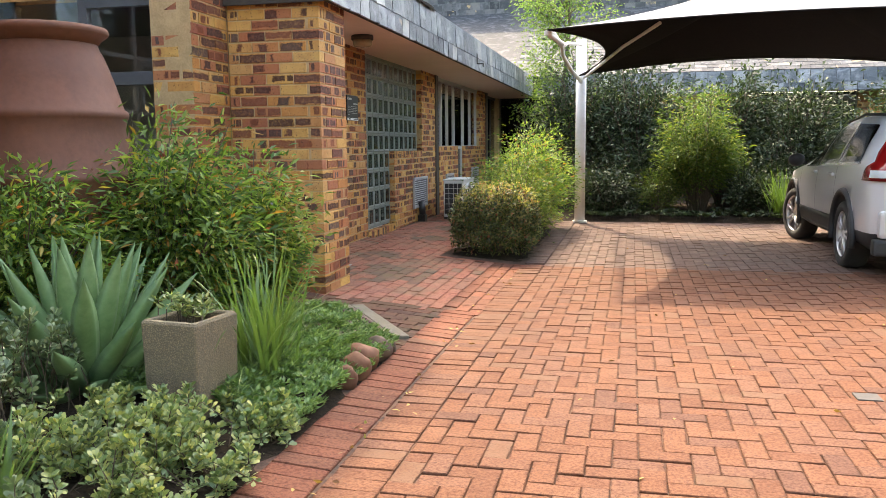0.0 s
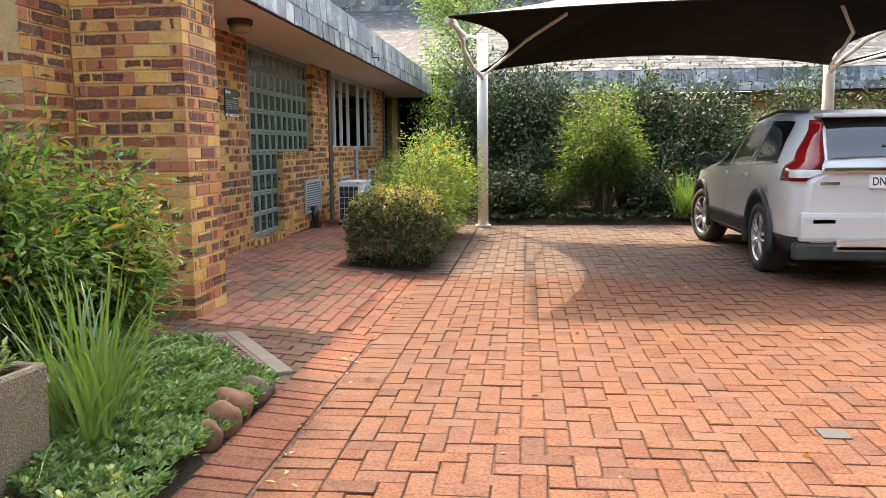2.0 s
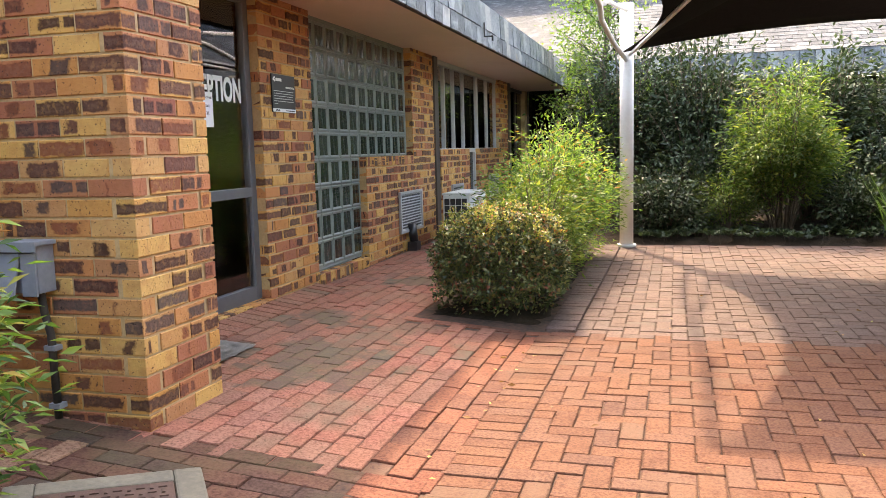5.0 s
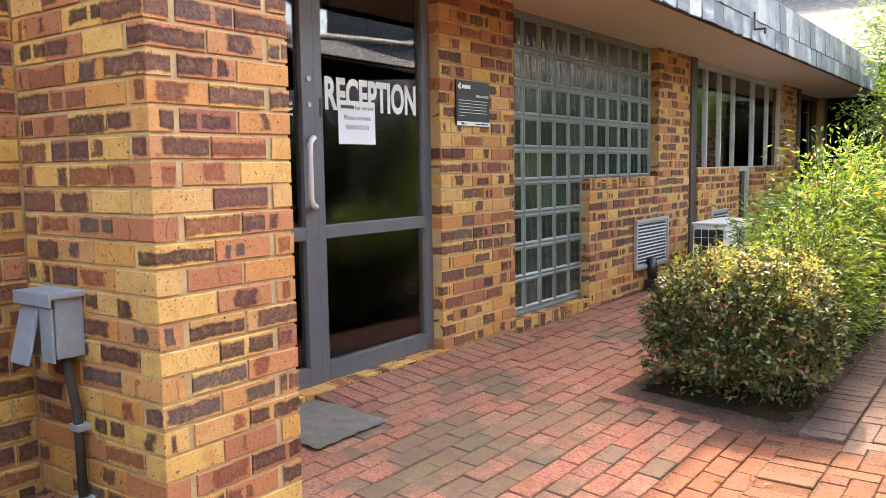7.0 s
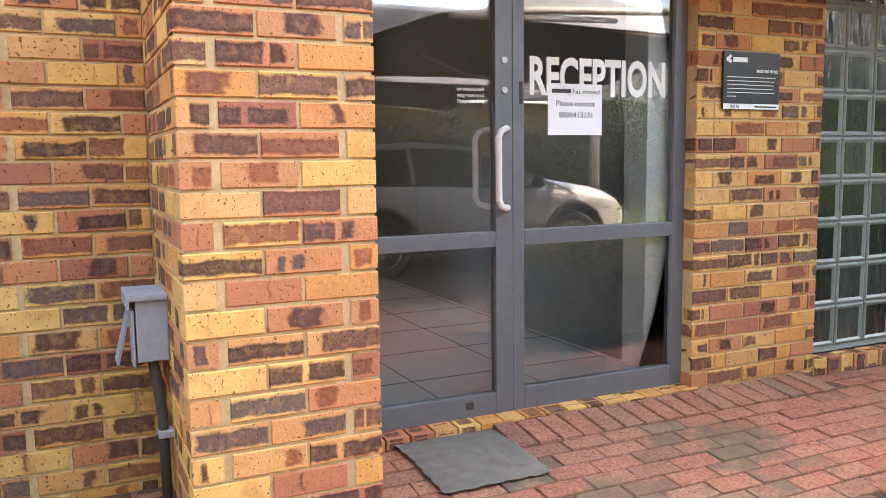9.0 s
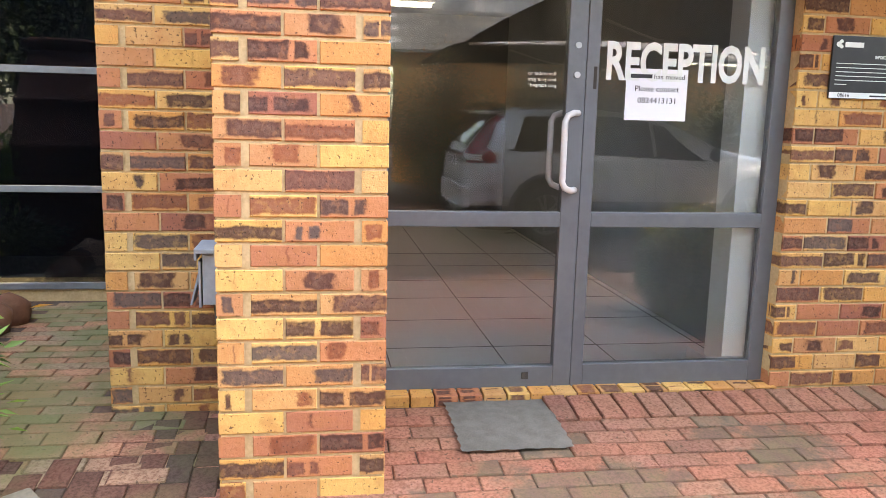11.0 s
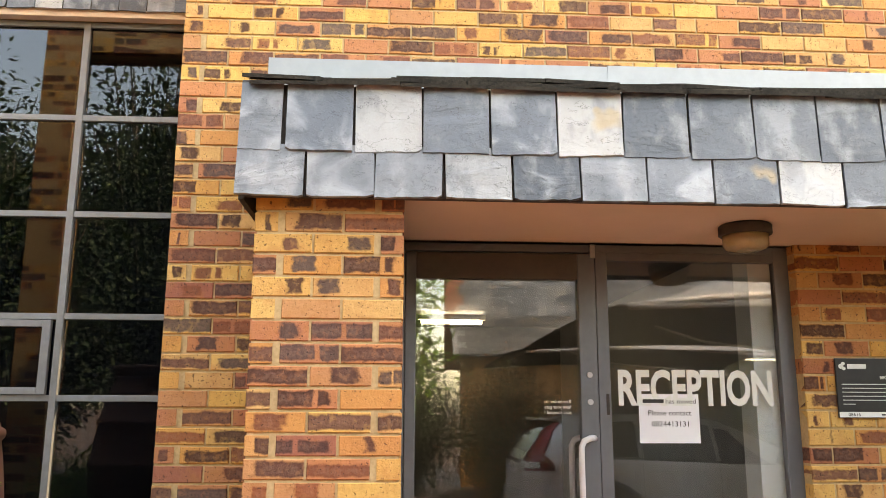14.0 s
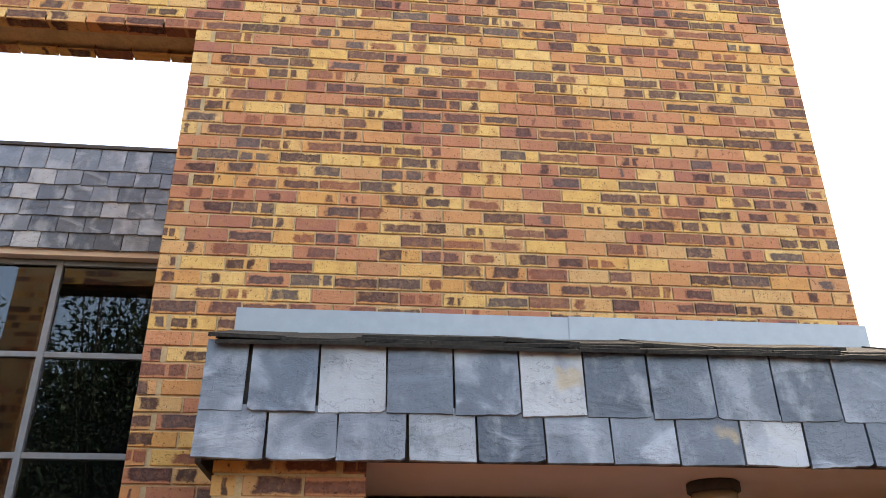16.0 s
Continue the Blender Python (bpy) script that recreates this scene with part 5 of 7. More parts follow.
def leaf_mesh(name, P, D, L, W, material, parent=None, bend=0.15, label="", blunt=False):
    """Leaves as small folded blades: places P, ways D, lengths L, widths W; blunt ones are widest near the tip."""
    n = len(P)
    P, D = np.asarray(P, float), np.asarray(D, float)
    D /= np.linalg.norm(D, axis=1)[:, None] + 1e-9
    R = nrng.normal(size=(n, 3)) * 0.55 + (0, 0, 1)
    S = np.cross(D, R)
    S /= np.linalg.norm(S, axis=1)[:, None] + 1e-9
    N = np.cross(S, D)
    L, W = np.broadcast_to(L, n)[:, None] * 1.0, np.broadcast_to(W, n)[:, None] * 1.0
    if blunt:
        V = np.empty((n, 6, 3))
        for i, (a, b) in enumerate(((0.0, 0.06), (0.55, 0.42), (0.88, 0.40), (1.0, 0.0), (0.88, -0.40), (0.55, -0.42))):
            V[:, i] = P + D * L * a + S * W * b + N * (W * abs(b) * 0.35 - L * bend * a * a)
        k = 6
        tri = [(0, 1, 5), (1, 2, 5), (2, 4, 5), (2, 3, 4)]
    else:
        V = np.empty((n, 4, 3))
        k = 4
        tri = [(0, 1, 2), (0, 2, 3)]
        V[:, 0] = P
        V[:, 1] = P + D * L * 0.45 + S * W * 0.5 + N * W * 0.12
        V[:, 2] = P + D * L - N * L * bend
        V[:, 3] = P + D * L * 0.45 - S * W * 0.5 + N * W * 0.12
    base = np.arange(n)[:, None] * k
    F = np.concatenate([base + t for t in tri], axis=1).reshape(-1, 3)
    me = bpy.data.meshes.new(name)
    me.vertices.add(n * k)
    me.vertices.foreach_set("co", V.ravel())
    me.loops.add(len(F) * 3)
    me.loops.foreach_set("vertex_index", F.ravel().astype(np.int32))
    me.polygons.add(len(F))
    me.polygons.foreach_set("loop_start", np.arange(0, len(F) * 3, 3, dtype=np.int32))
    me.update(calc_edges=True)
    me.materials.append(material)
    ob = new(name, me)
    if parent is not None:
        ob.parent = parent
    return tagged(ob, label)


BARK = grainy("bark", (0.075, 0.055, 0.04), (0.13, 0.10, 0.075), 45, 0.9, 0.6, 0.006)
G_NAND = leaf_material("nandina_leaf", [(0.0, (0.035, 0.080, 0.022)), (0.30, (0.085, 0.16, 0.040)), (0.62, (0.18, 0.28, 0.065)), (0.90, (0.27, 0.345, 0.08)), (0.985, (0.40, 0.17, 0.04)), (1.0, (0.42, 0.10, 0.04))])
G_LIME = leaf_material("lime_leaf", [(0.0, (0.05, 0.092, 0.022)), (0.5, (0.10, 0.155, 0.036)), (0.85, (0.165, 0.205, 0.05)), (1.0, (0.26, 0.25, 0.07))], 0.5, 0.5)
G_HEDGE = leaf_material("hedge_leaf", [(0.0, (0.025, 0.040, 0.014)), (0.42, (0.060, 0.085, 0.024)), (0.70, (0.13, 0.150, 0.045)), (0.88, (0.28, 0.26, 0.11)), (0.95, (0.30, 0.13, 0.07)), (1.0, (0.26, 0.07, 0.045))], 0.42, 0.25)
G_SHOOT = leaf_material("young_leaf", [(0.0, (0.16, 0.20, 0.05)), (0.4, (0.30, 0.30, 0.08)), (0.7, (0.42, 0.36, 0.12)), (0.88, (0.42, 0.22, 0.10)), (1.0, (0.38, 0.10, 0.06))])
G_DARK = leaf_material("dark_leaf", [(0.0, (0.016, 0.028, 0.013)), (0.5, (0.034, 0.055, 0.023)), (0.85, (0.056, 0.084, 0.036)), (1.0, (0.095, 0.120, 0.058))], 0.62, 0.22)
# crown shade put into the leaf colour, for darker reflections in the panes
G_SHADE = leaf_material("shaded_crown_leaf", [(0.0, (0.018, 0.035, 0.014)), (0.6, (0.035, 0.060, 0.022)), (1.0, (0.06, 0.085, 0.032))], 0.7, 0.15)
G_TREE = leaf_material("tree_leaf", [(0.0, (0.06, 0.12, 0.03)), (0.5, (0.12, 0.20, 0.05)), (1.0, (0.22, 0.29, 0.08))], 0.5, 0.5)
G_STRAP = leaf_material("strap_leaf", [(0.0, (0.075, 0.14, 0.04)), (0.55, (0.15, 0.23, 0.065)), (0.85, (0.30, 0.36, 0.12)), (1.0, (0.50, 0.46, 0.22))], 0.3, 0.35)
G_COVER = leaf_material("ground_cover_leaf", [(0.0, (0.075, 0.145, 0.048)), (0.6, (0.14, 0.235, 0.075)), (1.0, (0.25, 0.34, 0.12))], 0.4, 0.3)
G_SUCC = leaf_material("succulent_leaf", [(0.0, (0.10, 0.16, 0.06)), (0.45, (0.19, 0.25, 0.11)), (0.75, (0.32, 0.35, 0.14)), (1.0, (0.45, 0.43, 0.16))], 0.4, 0.25)
G_GREY = leaf_material("grey_green_leaf", [(0.0, (0.07, 0.11, 0.055)), (0.5, (0.13, 0.18, 0.09)), (0.85, (0.20, 0.25, 0.13)), (1.0, (0.30, 0.31, 0.15))], 0.4, 0.2)
G_AGAVE = grainy("agave_skin", (0.105, 0.190, 0.075), (0.175, 0.275, 0.125), 16, 0.38, 0.1)
G_RED = leaf_material("reddish_leaf", [(0.0, (0.05, 0.08, 0.025)), (0.5, (0.10, 0.11, 0.035)), (0.8, (0.26, 0.08, 0.03)), (1.0, (0.34, 0.12, 0.05))])


def shrub(name, label, at, rx, ry, h, stems, per, ll, lw, material, category="shrub", low=0.25, spray=0.11, flat=0.55, trunk=True, group="", wood=0.008, lean=(0, 0), crown="foliage"):
    """A bush of stems that lean out from one foot, each with sprays of leaves along its upper part."""
    sh = thing(name, label, category, at, 0, group)
    bm = bmesh.new()
    P, D = [], []
    for k in range(stems):
        a = nrng.uniform(0, math.tau)
        r = math.sqrt(nrng.uniform(0.02, 1.0))
        lobe = 1 + 0.45 * noise.noise((math.cos(a) * 1.6 + at[0] * 3, math.sin(a) * 1.6 + at[1] * 3, r))
        reach = math.sqrt(max(0.0, 1 - r * r * 0.72)) * nrng.uniform(0.62, 1.12) * (0.6 + 0.4 * lobe)
        r *= lobe
        tip = np.array((rx * r * math.cos(a) + lean[0], ry * r * math.sin(a) + lean[1], h * reach))
        foot = np.array((rx * 0.18 * math.cos(a) * r, ry * 0.18 * math.sin(a) * r, 0.0))
        mid = foot * 0.5 + tip * 0.5 + np.array((-0.10 * rx * math.cos(a), -0.10 * ry * math.sin(a), h * 0.10))
        pts = [foot * (1 - t) ** 2 + mid * 2 * t * (1 - t) + tip * t * t for t in np.linspace(0, 1, 6)]
        if trunk:
            tube(bm, [Vector(p) for p in pts], [wood * (1.15 - 0.85 * i / 5) for i in range(6)], 5, False)
        t = low + (1 - low) * nrng.uniform(0, 1, per) ** 0.75
        c = np.outer((1 - t) ** 2, foot) + np.outer(2 * t * (1 - t), mid) + np.outer(t * t, tip)
        off = nrng.normal(size=(per, 3)) * (spray, spray, spray * flat)
        P.append(c + off)
        d = off / (np.linalg.norm(off, axis=1)[:, None] + 1e-6) + np.array((math.cos(a), math.sin(a), 0.25)) * 0.5 + nrng.normal(size=(per, 3)) * 0.45
        D.append(d)
    P, D = np.concatenate(P), np.concatenate(D)
    P[:, 2] = np.maximum(P[:, 2], 0.03)
    if trunk:
        part("stem", bm, BARK, sh)
    else:
        bm.free()
    n = len(P)
    leaf_mesh(crown, P, D, ll * nrng.uniform(0.6, 1.25, n), lw * nrng.uniform(0.7, 1.2, n), material, sh)
    return sh


def hedge(name, label, at, sx, sy, h, n, ll, lw, material, shoots, group=""):
    """A clipped bush: a rounded block of leaves, densest at its skin."""
    sh = thing(name, label, "shrub", at, 0, group)
    bm = bmesh.new()
    for k in range(26):
        a, r = nrng.uniform(0, math.tau), nrng.uniform(0.2, 0.85)
        tube(bm, [(0.2 * sx * r * math.cos(a), 0.2 * sy * r * math.sin(a), 0), (sx * r * math.cos(a) * 0.6, sy * r * math.sin(a) * 0.6, h * 0.4), (sx * r * math.cos(a), sy * r * math.sin(a), h * 0.85)], [0.008, 0.006, 0.003], 5, False)
    part("stem", bm, BARK, sh)
    v = nrng.normal(size=(n, 3))
    v /= np.linalg.norm(v, axis=1)[:, None]
    p = 3.2
    k = (np.abs(v[:, 0]) ** p + np.abs(v[:, 1]) ** p + np.abs(v[:, 2]) ** p) ** (-1 / p)
    lump = np.array([1 + 0.13 * noise.noise(Vector(q) * 2.6 + Vector(at)) + 0.06 * noise.noise(Vector(q) * 7 + Vector(at)) for q in v])
    s = v * (k * lump * (1 - 0.45 * nrng.uniform(0, 1, n) ** 2.2))[:, None]
    P = np.stack([s[:, 0] * sx, s[:, 1] * sy, (s[:, 2] * 0.52 + 0.47) * h], axis=1)
    P[:, 2] = np.maximum(P[:, 2], 0.04)
    keep = (P[:, 2] > 0.16 + 0.07 * np.sin(P[:, 0] * 21 + P[:, 1] * 17)) | (nrng.uniform(0, 1, n) < 0.12)
    P, v = P[keep], v[keep]
    n = len(P)
    leaf_mesh("foliage", P, v * 0.35 + nrng.normal(size=(n, 3)) * 0.7 + (0, 0, 0.15), ll * nrng.uniform(0.6, 1.3, n), lw * nrng.uniform(0.7, 1.2, n), material, sh)
    # young shoots standing out of the clipped top; their bright tone also paints its sunlight
    Q, E = [], []
    for q in P[nrng.permutation(np.flatnonzero(P[:, 2] > h * 0.66))[:260]]:
        k = int(nrng.integers(9, 16))
        a = nrng.uniform(0, math.tau, k)
        up = nrng.uniform(0, 0.09, k)
        Q.append(q + np.stack([nrng.normal(size=k) * 0.012, nrng.normal(size=k) * 0.012, up], axis=1))
        E.append(np.stack([np.cos(a), np.sin(a), nrng.uniform(0.2, 1.2, k)], axis=1))
    Q, E = np.concatenate(Q), np.concatenate(E)
    leaf_mesh("young_foliage", Q, E, ll * 0.75 * nrng.uniform(0.6, 1.2, len(Q)), lw * 0.6, shoots, sh, 0.12, "yellow and orange young leaves")
    return sh


def blades(name, label, at, n, length, width, spread, material, category="plant", droop=0.5, group="", up=1.0):
    """A clump of long strap leaves that rise and arch over; each leaf is a part."""
    sh = thing(name, label, category, at, 0, group)
    for k in range(n):
        bm = bmesh.new()
        a = nrng.uniform(0, math.tau)
        out = spread * nrng.uniform(0.1, 1.0)
        l = length * nrng.uniform(0.55, 1.1)
        w = width * nrng.uniform(0.7, 1.2)
        d = droop * nrng.uniform(0.2, 1.2) * (2.0 if nrng.uniform() < 0.2 else 1.0)
        ca, sa = math.cos(a), math.sin(a)
        foot = Vector((nrng.normal() * 0.05 * spread / 0.4, nrng.normal() * 0.05 * spread / 0.4, 0))
        prev = None
        for i in range(11):
            t = i / 10
            r = out * t + 0.25 * d * length * t * t
            z = l * up * (t - 0.5 * d * t * t * t)
            c = foot + Vector((ca * r, sa * r, max(0.02, z)))
            ww = w * (1 - t ** 2.2) * (0.55 + 0.9 * min(t * 3, 0.5)) / 2 + 0.0006
            side = Vector((-sa, ca, 0)) * ww
            row = (bm.verts.new(c - side), bm.verts.new(c + Vector((-ca, -sa, -0.5)) * ww * 0.35), bm.verts.new(c + side))
            if prev:
                for j in (0, 1):
                    bm.faces.new((prev[j], prev[j + 1], row[j + 1], row[j])).smooth = True
            prev = row
        part("leaf", bm, material, sh)
    return sh


# planting beds: soil
def soil_bed(name, x0, x1, y0, y1, z, label, lift=0.05):
    bm = bmesh.new()
    nx, ny = max(4, int((x1 - x0) / 0.15)), max(4, int((y1 - y0) / 0.15))
    g = []
    for i in range(nx + 1):
        g.append([])
        for j in range(ny + 1):
            x, y = x0 + (x1 - x0) * i / nx, y0 + (y1 - y0) * j / ny
            e = min(i, nx - i, j, ny - j)
            g[-1].append(bm.verts.new((x, y, gz(x) + z + (lift if e > 1 else lift * 0.4 * e) + 0.018 * noise.noise((x * 5, y * 5, 0)))))
    for i in range(nx):
        for j in range(ny):
            bm.faces.new((g[i][j], g[i + 1][j], g[i + 1][j + 1], g[i][j + 1])).smooth = True
    return tagged(part(name, bm, SOIL), label, "soil", kind="structure")


soil_bed("soil_bed_front", -3.9, -0.90, 1.0, 5.55, -0.01, "dark garden soil in the front bed")
soil_bed("soil_bed_side", -2.6, -1.75, 5.55, 5.95, -0.01, "dark garden soil under the bush")
soil_bed("soil_bed_island", -1.55, -0.60, 9.62, 14.6, -0.02, "dark mulch in the island bed")
soil_bed("soil_bed_far", -1.6, 9.0, 14.62, 20.9, -0.01, "dark soil in the far bed", 0.06)
soil_bed("soil_bed_yard", -4.75, -2.9, 2.0, 5.28, -0.01, "dark soil in the courtyard bed")

# front bed
shrub("nandina_bush", "feathery green nandina bush with orange young leaves", (-2.32, 5.20, 0.05), 0.75, 0.42, 1.42, 95, 190, 0.075, 0.022, G_NAND, low=0.15, spray=0.10)
shrub("nandina_bush", "feathery green nandina bush beside the brick pier", (-1.93, 5.72, 0.07), 0.34, 0.28, 1.12, 42, 170, 0.075, 0.022, G_NAND, low=0.2, spray=0.10)
shrub("nandina_bush", "dense green nandina bush in front of the urn", (-2.75, 4.50, 0.08), 0.65, 0.40, 1.12, 70, 170, 0.075, 0.022, G_NAND, low=0.15, spray=0.10)

tip = thing("nandina_shoot", "orange young nandina leaves beside the brick pier", "shrub", (-1.66, 5.62, 0.0))
P = np.array((0.0, 0.0, 0.83)) + nrng.normal(size=(260, 3)) * (0.11, 0.10, 0.12)
leaf_mesh("foliage", P, nrng.normal(size=(260, 3)) + (0.4, -0.2, 0.3), 0.06, 0.019, G_SHOOT, tip)
bm = bmesh.new()
tube(bm, [(-0.22, 0.08, 0.05), (-0.10, 0.04, 0.5), (0, 0, 0.9)], [0.006, 0.005, 0.002], 6)
part("stem", bm, BARK, tip)

agave = thing("agave", "large grey-green agave rosette with broad pointed leaves", "agave", (-2.10, 4.18, 0.03))


def agave_leaf(l, w):
    bm = bmesh.new()
    prev = None
    for i in range(11):
        t = i / 10
        ww = w * (0.62 + 1.5 * t * (1 - t)) * (1 - t ** 5) * 0.5 if t < 1 else 0.002
        z = l * t
        bow = 0.10 * l * t * t
        cup = ww * 0.75
        row = [bm.verts.new((-ww, bow + cup, z)), bm.verts.new((-ww * 0.5, bow + cup * 0.25, z)), bm.verts.new((0, bow, z)), bm.verts.new((ww * 0.5, bow + cup * 0.25, z)), bm.verts.new((ww, bow + cup, z))]
        back = [bm.verts.new((-ww * 0.6, bow - 0.012 * (1 - t) + cup * 0.1, z)), bm.verts.new((0, bow - 0.03 * (1 - t) - 0.002, z)), bm.verts.new((ww * 0.6, bow - 0.012 * (1 - t) + cup * 0.1, z))]
        ring = row + back[::-1]
        if prev:
            for j in range(len(ring)):
                j2 = (j + 1) % len(ring)
                bm.faces.new((prev[j], prev[j2], ring[j2], ring[j])).smooth = True
        prev = ring
    me = bpy.data.meshes.new("leaf")
    bmesh.ops.recalc_face_normals(bm, faces=bm.faces[:])
    bm.to_mesh(me)
    bm.free()
    me.materials.append(G_AGAVE)
    return me


agave_leaves = [agave_leaf(0.76, 0.135), agave_leaf(0.68, 0.125), agave_leaf(0.52, 0.11)]
for k in range(46):
    t = k / 45
    ob = new("leaf", agave_leaves[0 if t < 0.5 else 1 if t < 0.8 else 2])
    ob.parent = agave
    tilt = 8 + 72 * t ** 0.8
    a = k * 137.5
    m = pose(0, 0, 0.10 - 0.05 * t, 0, 0, a) @ pose(0, -0.03 - 0.05 * t, 0, tilt + nrng.uniform(-5, 5), 0, 0)
    ob.matrix_basis = m

blades("strap_leaf_clump", "clump of long arching green strap leaves", (-1.27, 4.40, 0.03), 85, 0.98, 0.016, 0.40, G_STRAP, droop=0.62)
blades("strap_leaf_clump", "clump of long arching green strap leaves", (-1.36, 4.62, 0.03), 55, 0.95, 0.015, 0.38, G_STRAP, droop=0.6)
blades("strap_leaf_clump", "pale green grassy clump at the edge of the bed", (-1.55, 2.95, 0.03), 40, 0.42, 0.022, 0.25, G_STRAP, droop=0.35)
blades("strap_leaf_clump", "pale green grassy clump at the edge of the bed", (-2.35, 3.4, 0.03), 40, 0.45, 0.024, 0.25, G_STRAP, droop=0.35)


def rosettes(name, label, places, r, material, leaf_l, leaf_w, category="ground cover", each=14, stems=True):
    """Low cover of small leaf rosettes on short stems."""
    sh = thing(name, label, category, (0, 0, 0))
    P, D = [], []
    bm = bmesh.new()
    for x, y, z in places:
        a = nrng.uniform(0, math.tau, each)
        up = nrng.uniform(0.1, 1.3, each)
        c = np.array((x, y, z + gz(x)))
        d = np.stack([np.cos(a), np.sin(a), up], axis=1)
        P.append(c + np.stack([np.cos(a), np.sin(a), up * 0.2 - 0.6], axis=1) * r * 0.35 * nrng.uniform(0.1, 1.2, each)[:, None])
        D.append(d)
        if stems and nrng.uniform() < 0.5:
            tube(bm, [(x, y, z + gz(x)), (x + nrng.normal() * 0.03, y + nrng.normal() * 0.03, max(0.02, z * 0.3) + gz(x)), (x + nrng.normal() * 0.05, y + nrng.normal() * 0.05, gz(x))], 0.003, 4, False)
    if stems:
        tagged(part("stem", bm, BARK, sh), kind="stuff")
    else:
        bm.free()
    P, D = np.concatenate(P), np.concatenate(D)
    n = len(P)
    leaf_mesh("foliage", P, D, leaf_l * nrng.uniform(0.7, 1.2, n), leaf_w * nrng.uniform(0.8, 1.2, n), material, sh, 0.05)
    return sh


def scatter(x0, x1, y0, y1, n, zlo, zhi, bumps=3.0):
    out = []
    for _ in range(n):
        x, y = nrng.uniform(x0, x1), nrng.uniform(y0, y1)
        k = 0.5 + 0.5 * noise.noise((x * bumps, y * bumps, 1.7))
        out.append((x, y, zlo + (zhi - zlo) * k * nrng.uniform(0.7, 1.1)))
    return out


TWIG = grainy("brown_twig", (0.05, 0.032, 0.02), (0.085, 0.055, 0.034), 60, 0.85, 0.3)


def twiggy(name, label, x0, x1, y0, y1, n, zlo, zhi, material, leaf_l=0.034, leaf_w=0.019, gap=0.5):
    """Loose succulents: leaning bare twigs with leaf whorls up their ends, in patches with soil between."""
    sh = thing(name, label, "succulent", (0, 0, 0))
    bm = bmesh.new()
    P, D = [], []
    made = 0
    while made < n:
        x, y = nrng.uniform(x0, x1), nrng.uniform(y0, y1)
        if 0.5 + 0.5 * noise.noise((x * 4.2, y * 4.2, 5.3)) < gap * nrng.uniform(0.6, 1.1):
            continue
        made += 1
        g = gz(x) + 0.02
        top = Vector((x, y, g + nrng.uniform(zlo, zhi)))
        foot = Vector((min(x + nrng.normal() * 0.05, -0.97), y + nrng.normal() * 0.05, g))
        knee = foot.lerp(top, 0.5) + Vector((nrng.normal() * 0.03, nrng.normal() * 0.03, 0))
        tube(bm, [foot, knee, top], [0.0032, 0.0028, 0.0016], 5, False)
        way = (top - knee).normalized()
        for w in range(int(nrng.integers(3, 7))):
            each = int(nrng.integers(6, 10))
            a = nrng.uniform(0, math.tau) + np.arange(each) * math.tau / each
            c = np.array(top - way * (0.022 * w))
            P.append(c + np.stack([np.cos(a), np.sin(a), a * 0], axis=1) * 0.004)
            D.append(np.stack([np.cos(a), np.sin(a), np.full(each, 0.9 - 0.28 * w) + nrng.normal(size=each) * 0.2], axis=1) + np.array(way) * 0.35)
    tagged(part("stem", bm, TWIG, sh), kind="stuff")
    P, D = np.concatenate(P), np.concatenate(D)
    leaf_mesh("foliage", P, D, leaf_l * nrng.uniform(0.6, 1.2, len(P)), leaf_w * nrng.uniform(0.8, 1.2, len(P)), material, sh, -0.08, blunt=True)
    return sh


twiggy("variegated_succulent", "loose cream and yellow variegated succulent on bare twigs", -1.75, -1.02, 3.05, 3.85, 190, 0.05, 0.22, G_SUCC)
twiggy("variegated_succulent", "grey-green leggy succulent on bare brown twigs", -2.1, -1.3, 2.3, 3.4, 150, 0.05, 0.22, G_GREY, 0.036, 0.018, 0.6)
twiggy("variegated_succulent", "tall grey-green succulent in front of the agave", -2.8, -1.85, 3.0, 3.95, 150, 0.18, 0.48, G_GREY, 0.038, 0.019, 0.55)
twiggy("variegated_succulent", "cream and green succulent spilling towards the kerb", -1.3, -0.90, 2.5, 4.2, 260, 0.02, 0.13, G_SUCC)
rosettes("ground_cover", "dense low green ground cover along the kerb", [(x, y, max(0.05, z - 0.13 * max(0.0, (x + 1.2) / 0.28) - 0.08 * max(0.0, (4.25 - y) / 0.25))) for x, y, z in scatter(-1.80, -0.92, 4.0, 5.65, 2100, 0.11, 0.29)], 0.04, G_COVER, 0.040, 0.013, stems=False)
rosettes("planter_succulent", "small pale succulent growing in the concrete planter", [(-1.46 + nrng.normal() * 0.05, 4.12 + nrng.normal() * 0.05, 0.46 + nrng.uniform(0, 0.08)) for _ in range(26)], 0.04, G_SUCC, 0.04, 0.015, "succulent")
shrub("courtyard_shrub", "small green leafy shrub in the courtyard bed", (-4.2, 4.90, 0.14), 0.40, 0.32, 0.55, 30, 60, 0.08, 0.035, G_DARK, spray=0.07)
shrub("courtyard_shrub", "small green leafy shrub in the courtyard bed", (-3.6, 4.85, 0.14), 0.40, 0.35, 0.40, 26, 50, 0.08, 0.035, G_DARK, spray=0.06)

# island bed
hedge("clipped_bush", "low clipped bush with cream and reddish leaf tips", (-1.02, 10.05, 0.03), 0.49, 0.44, 0.77, 17000, 0.040, 0.023, G_HEDGE, G_SHOOT)
shrub("nandina_bush", "yellow-green feathery nandina in the island bed", (-0.92, 10.95, 0.02), 0.50, 0.52, 0.98, 70, 150, 0.055, 0.017, G_LIME, low=0.2)
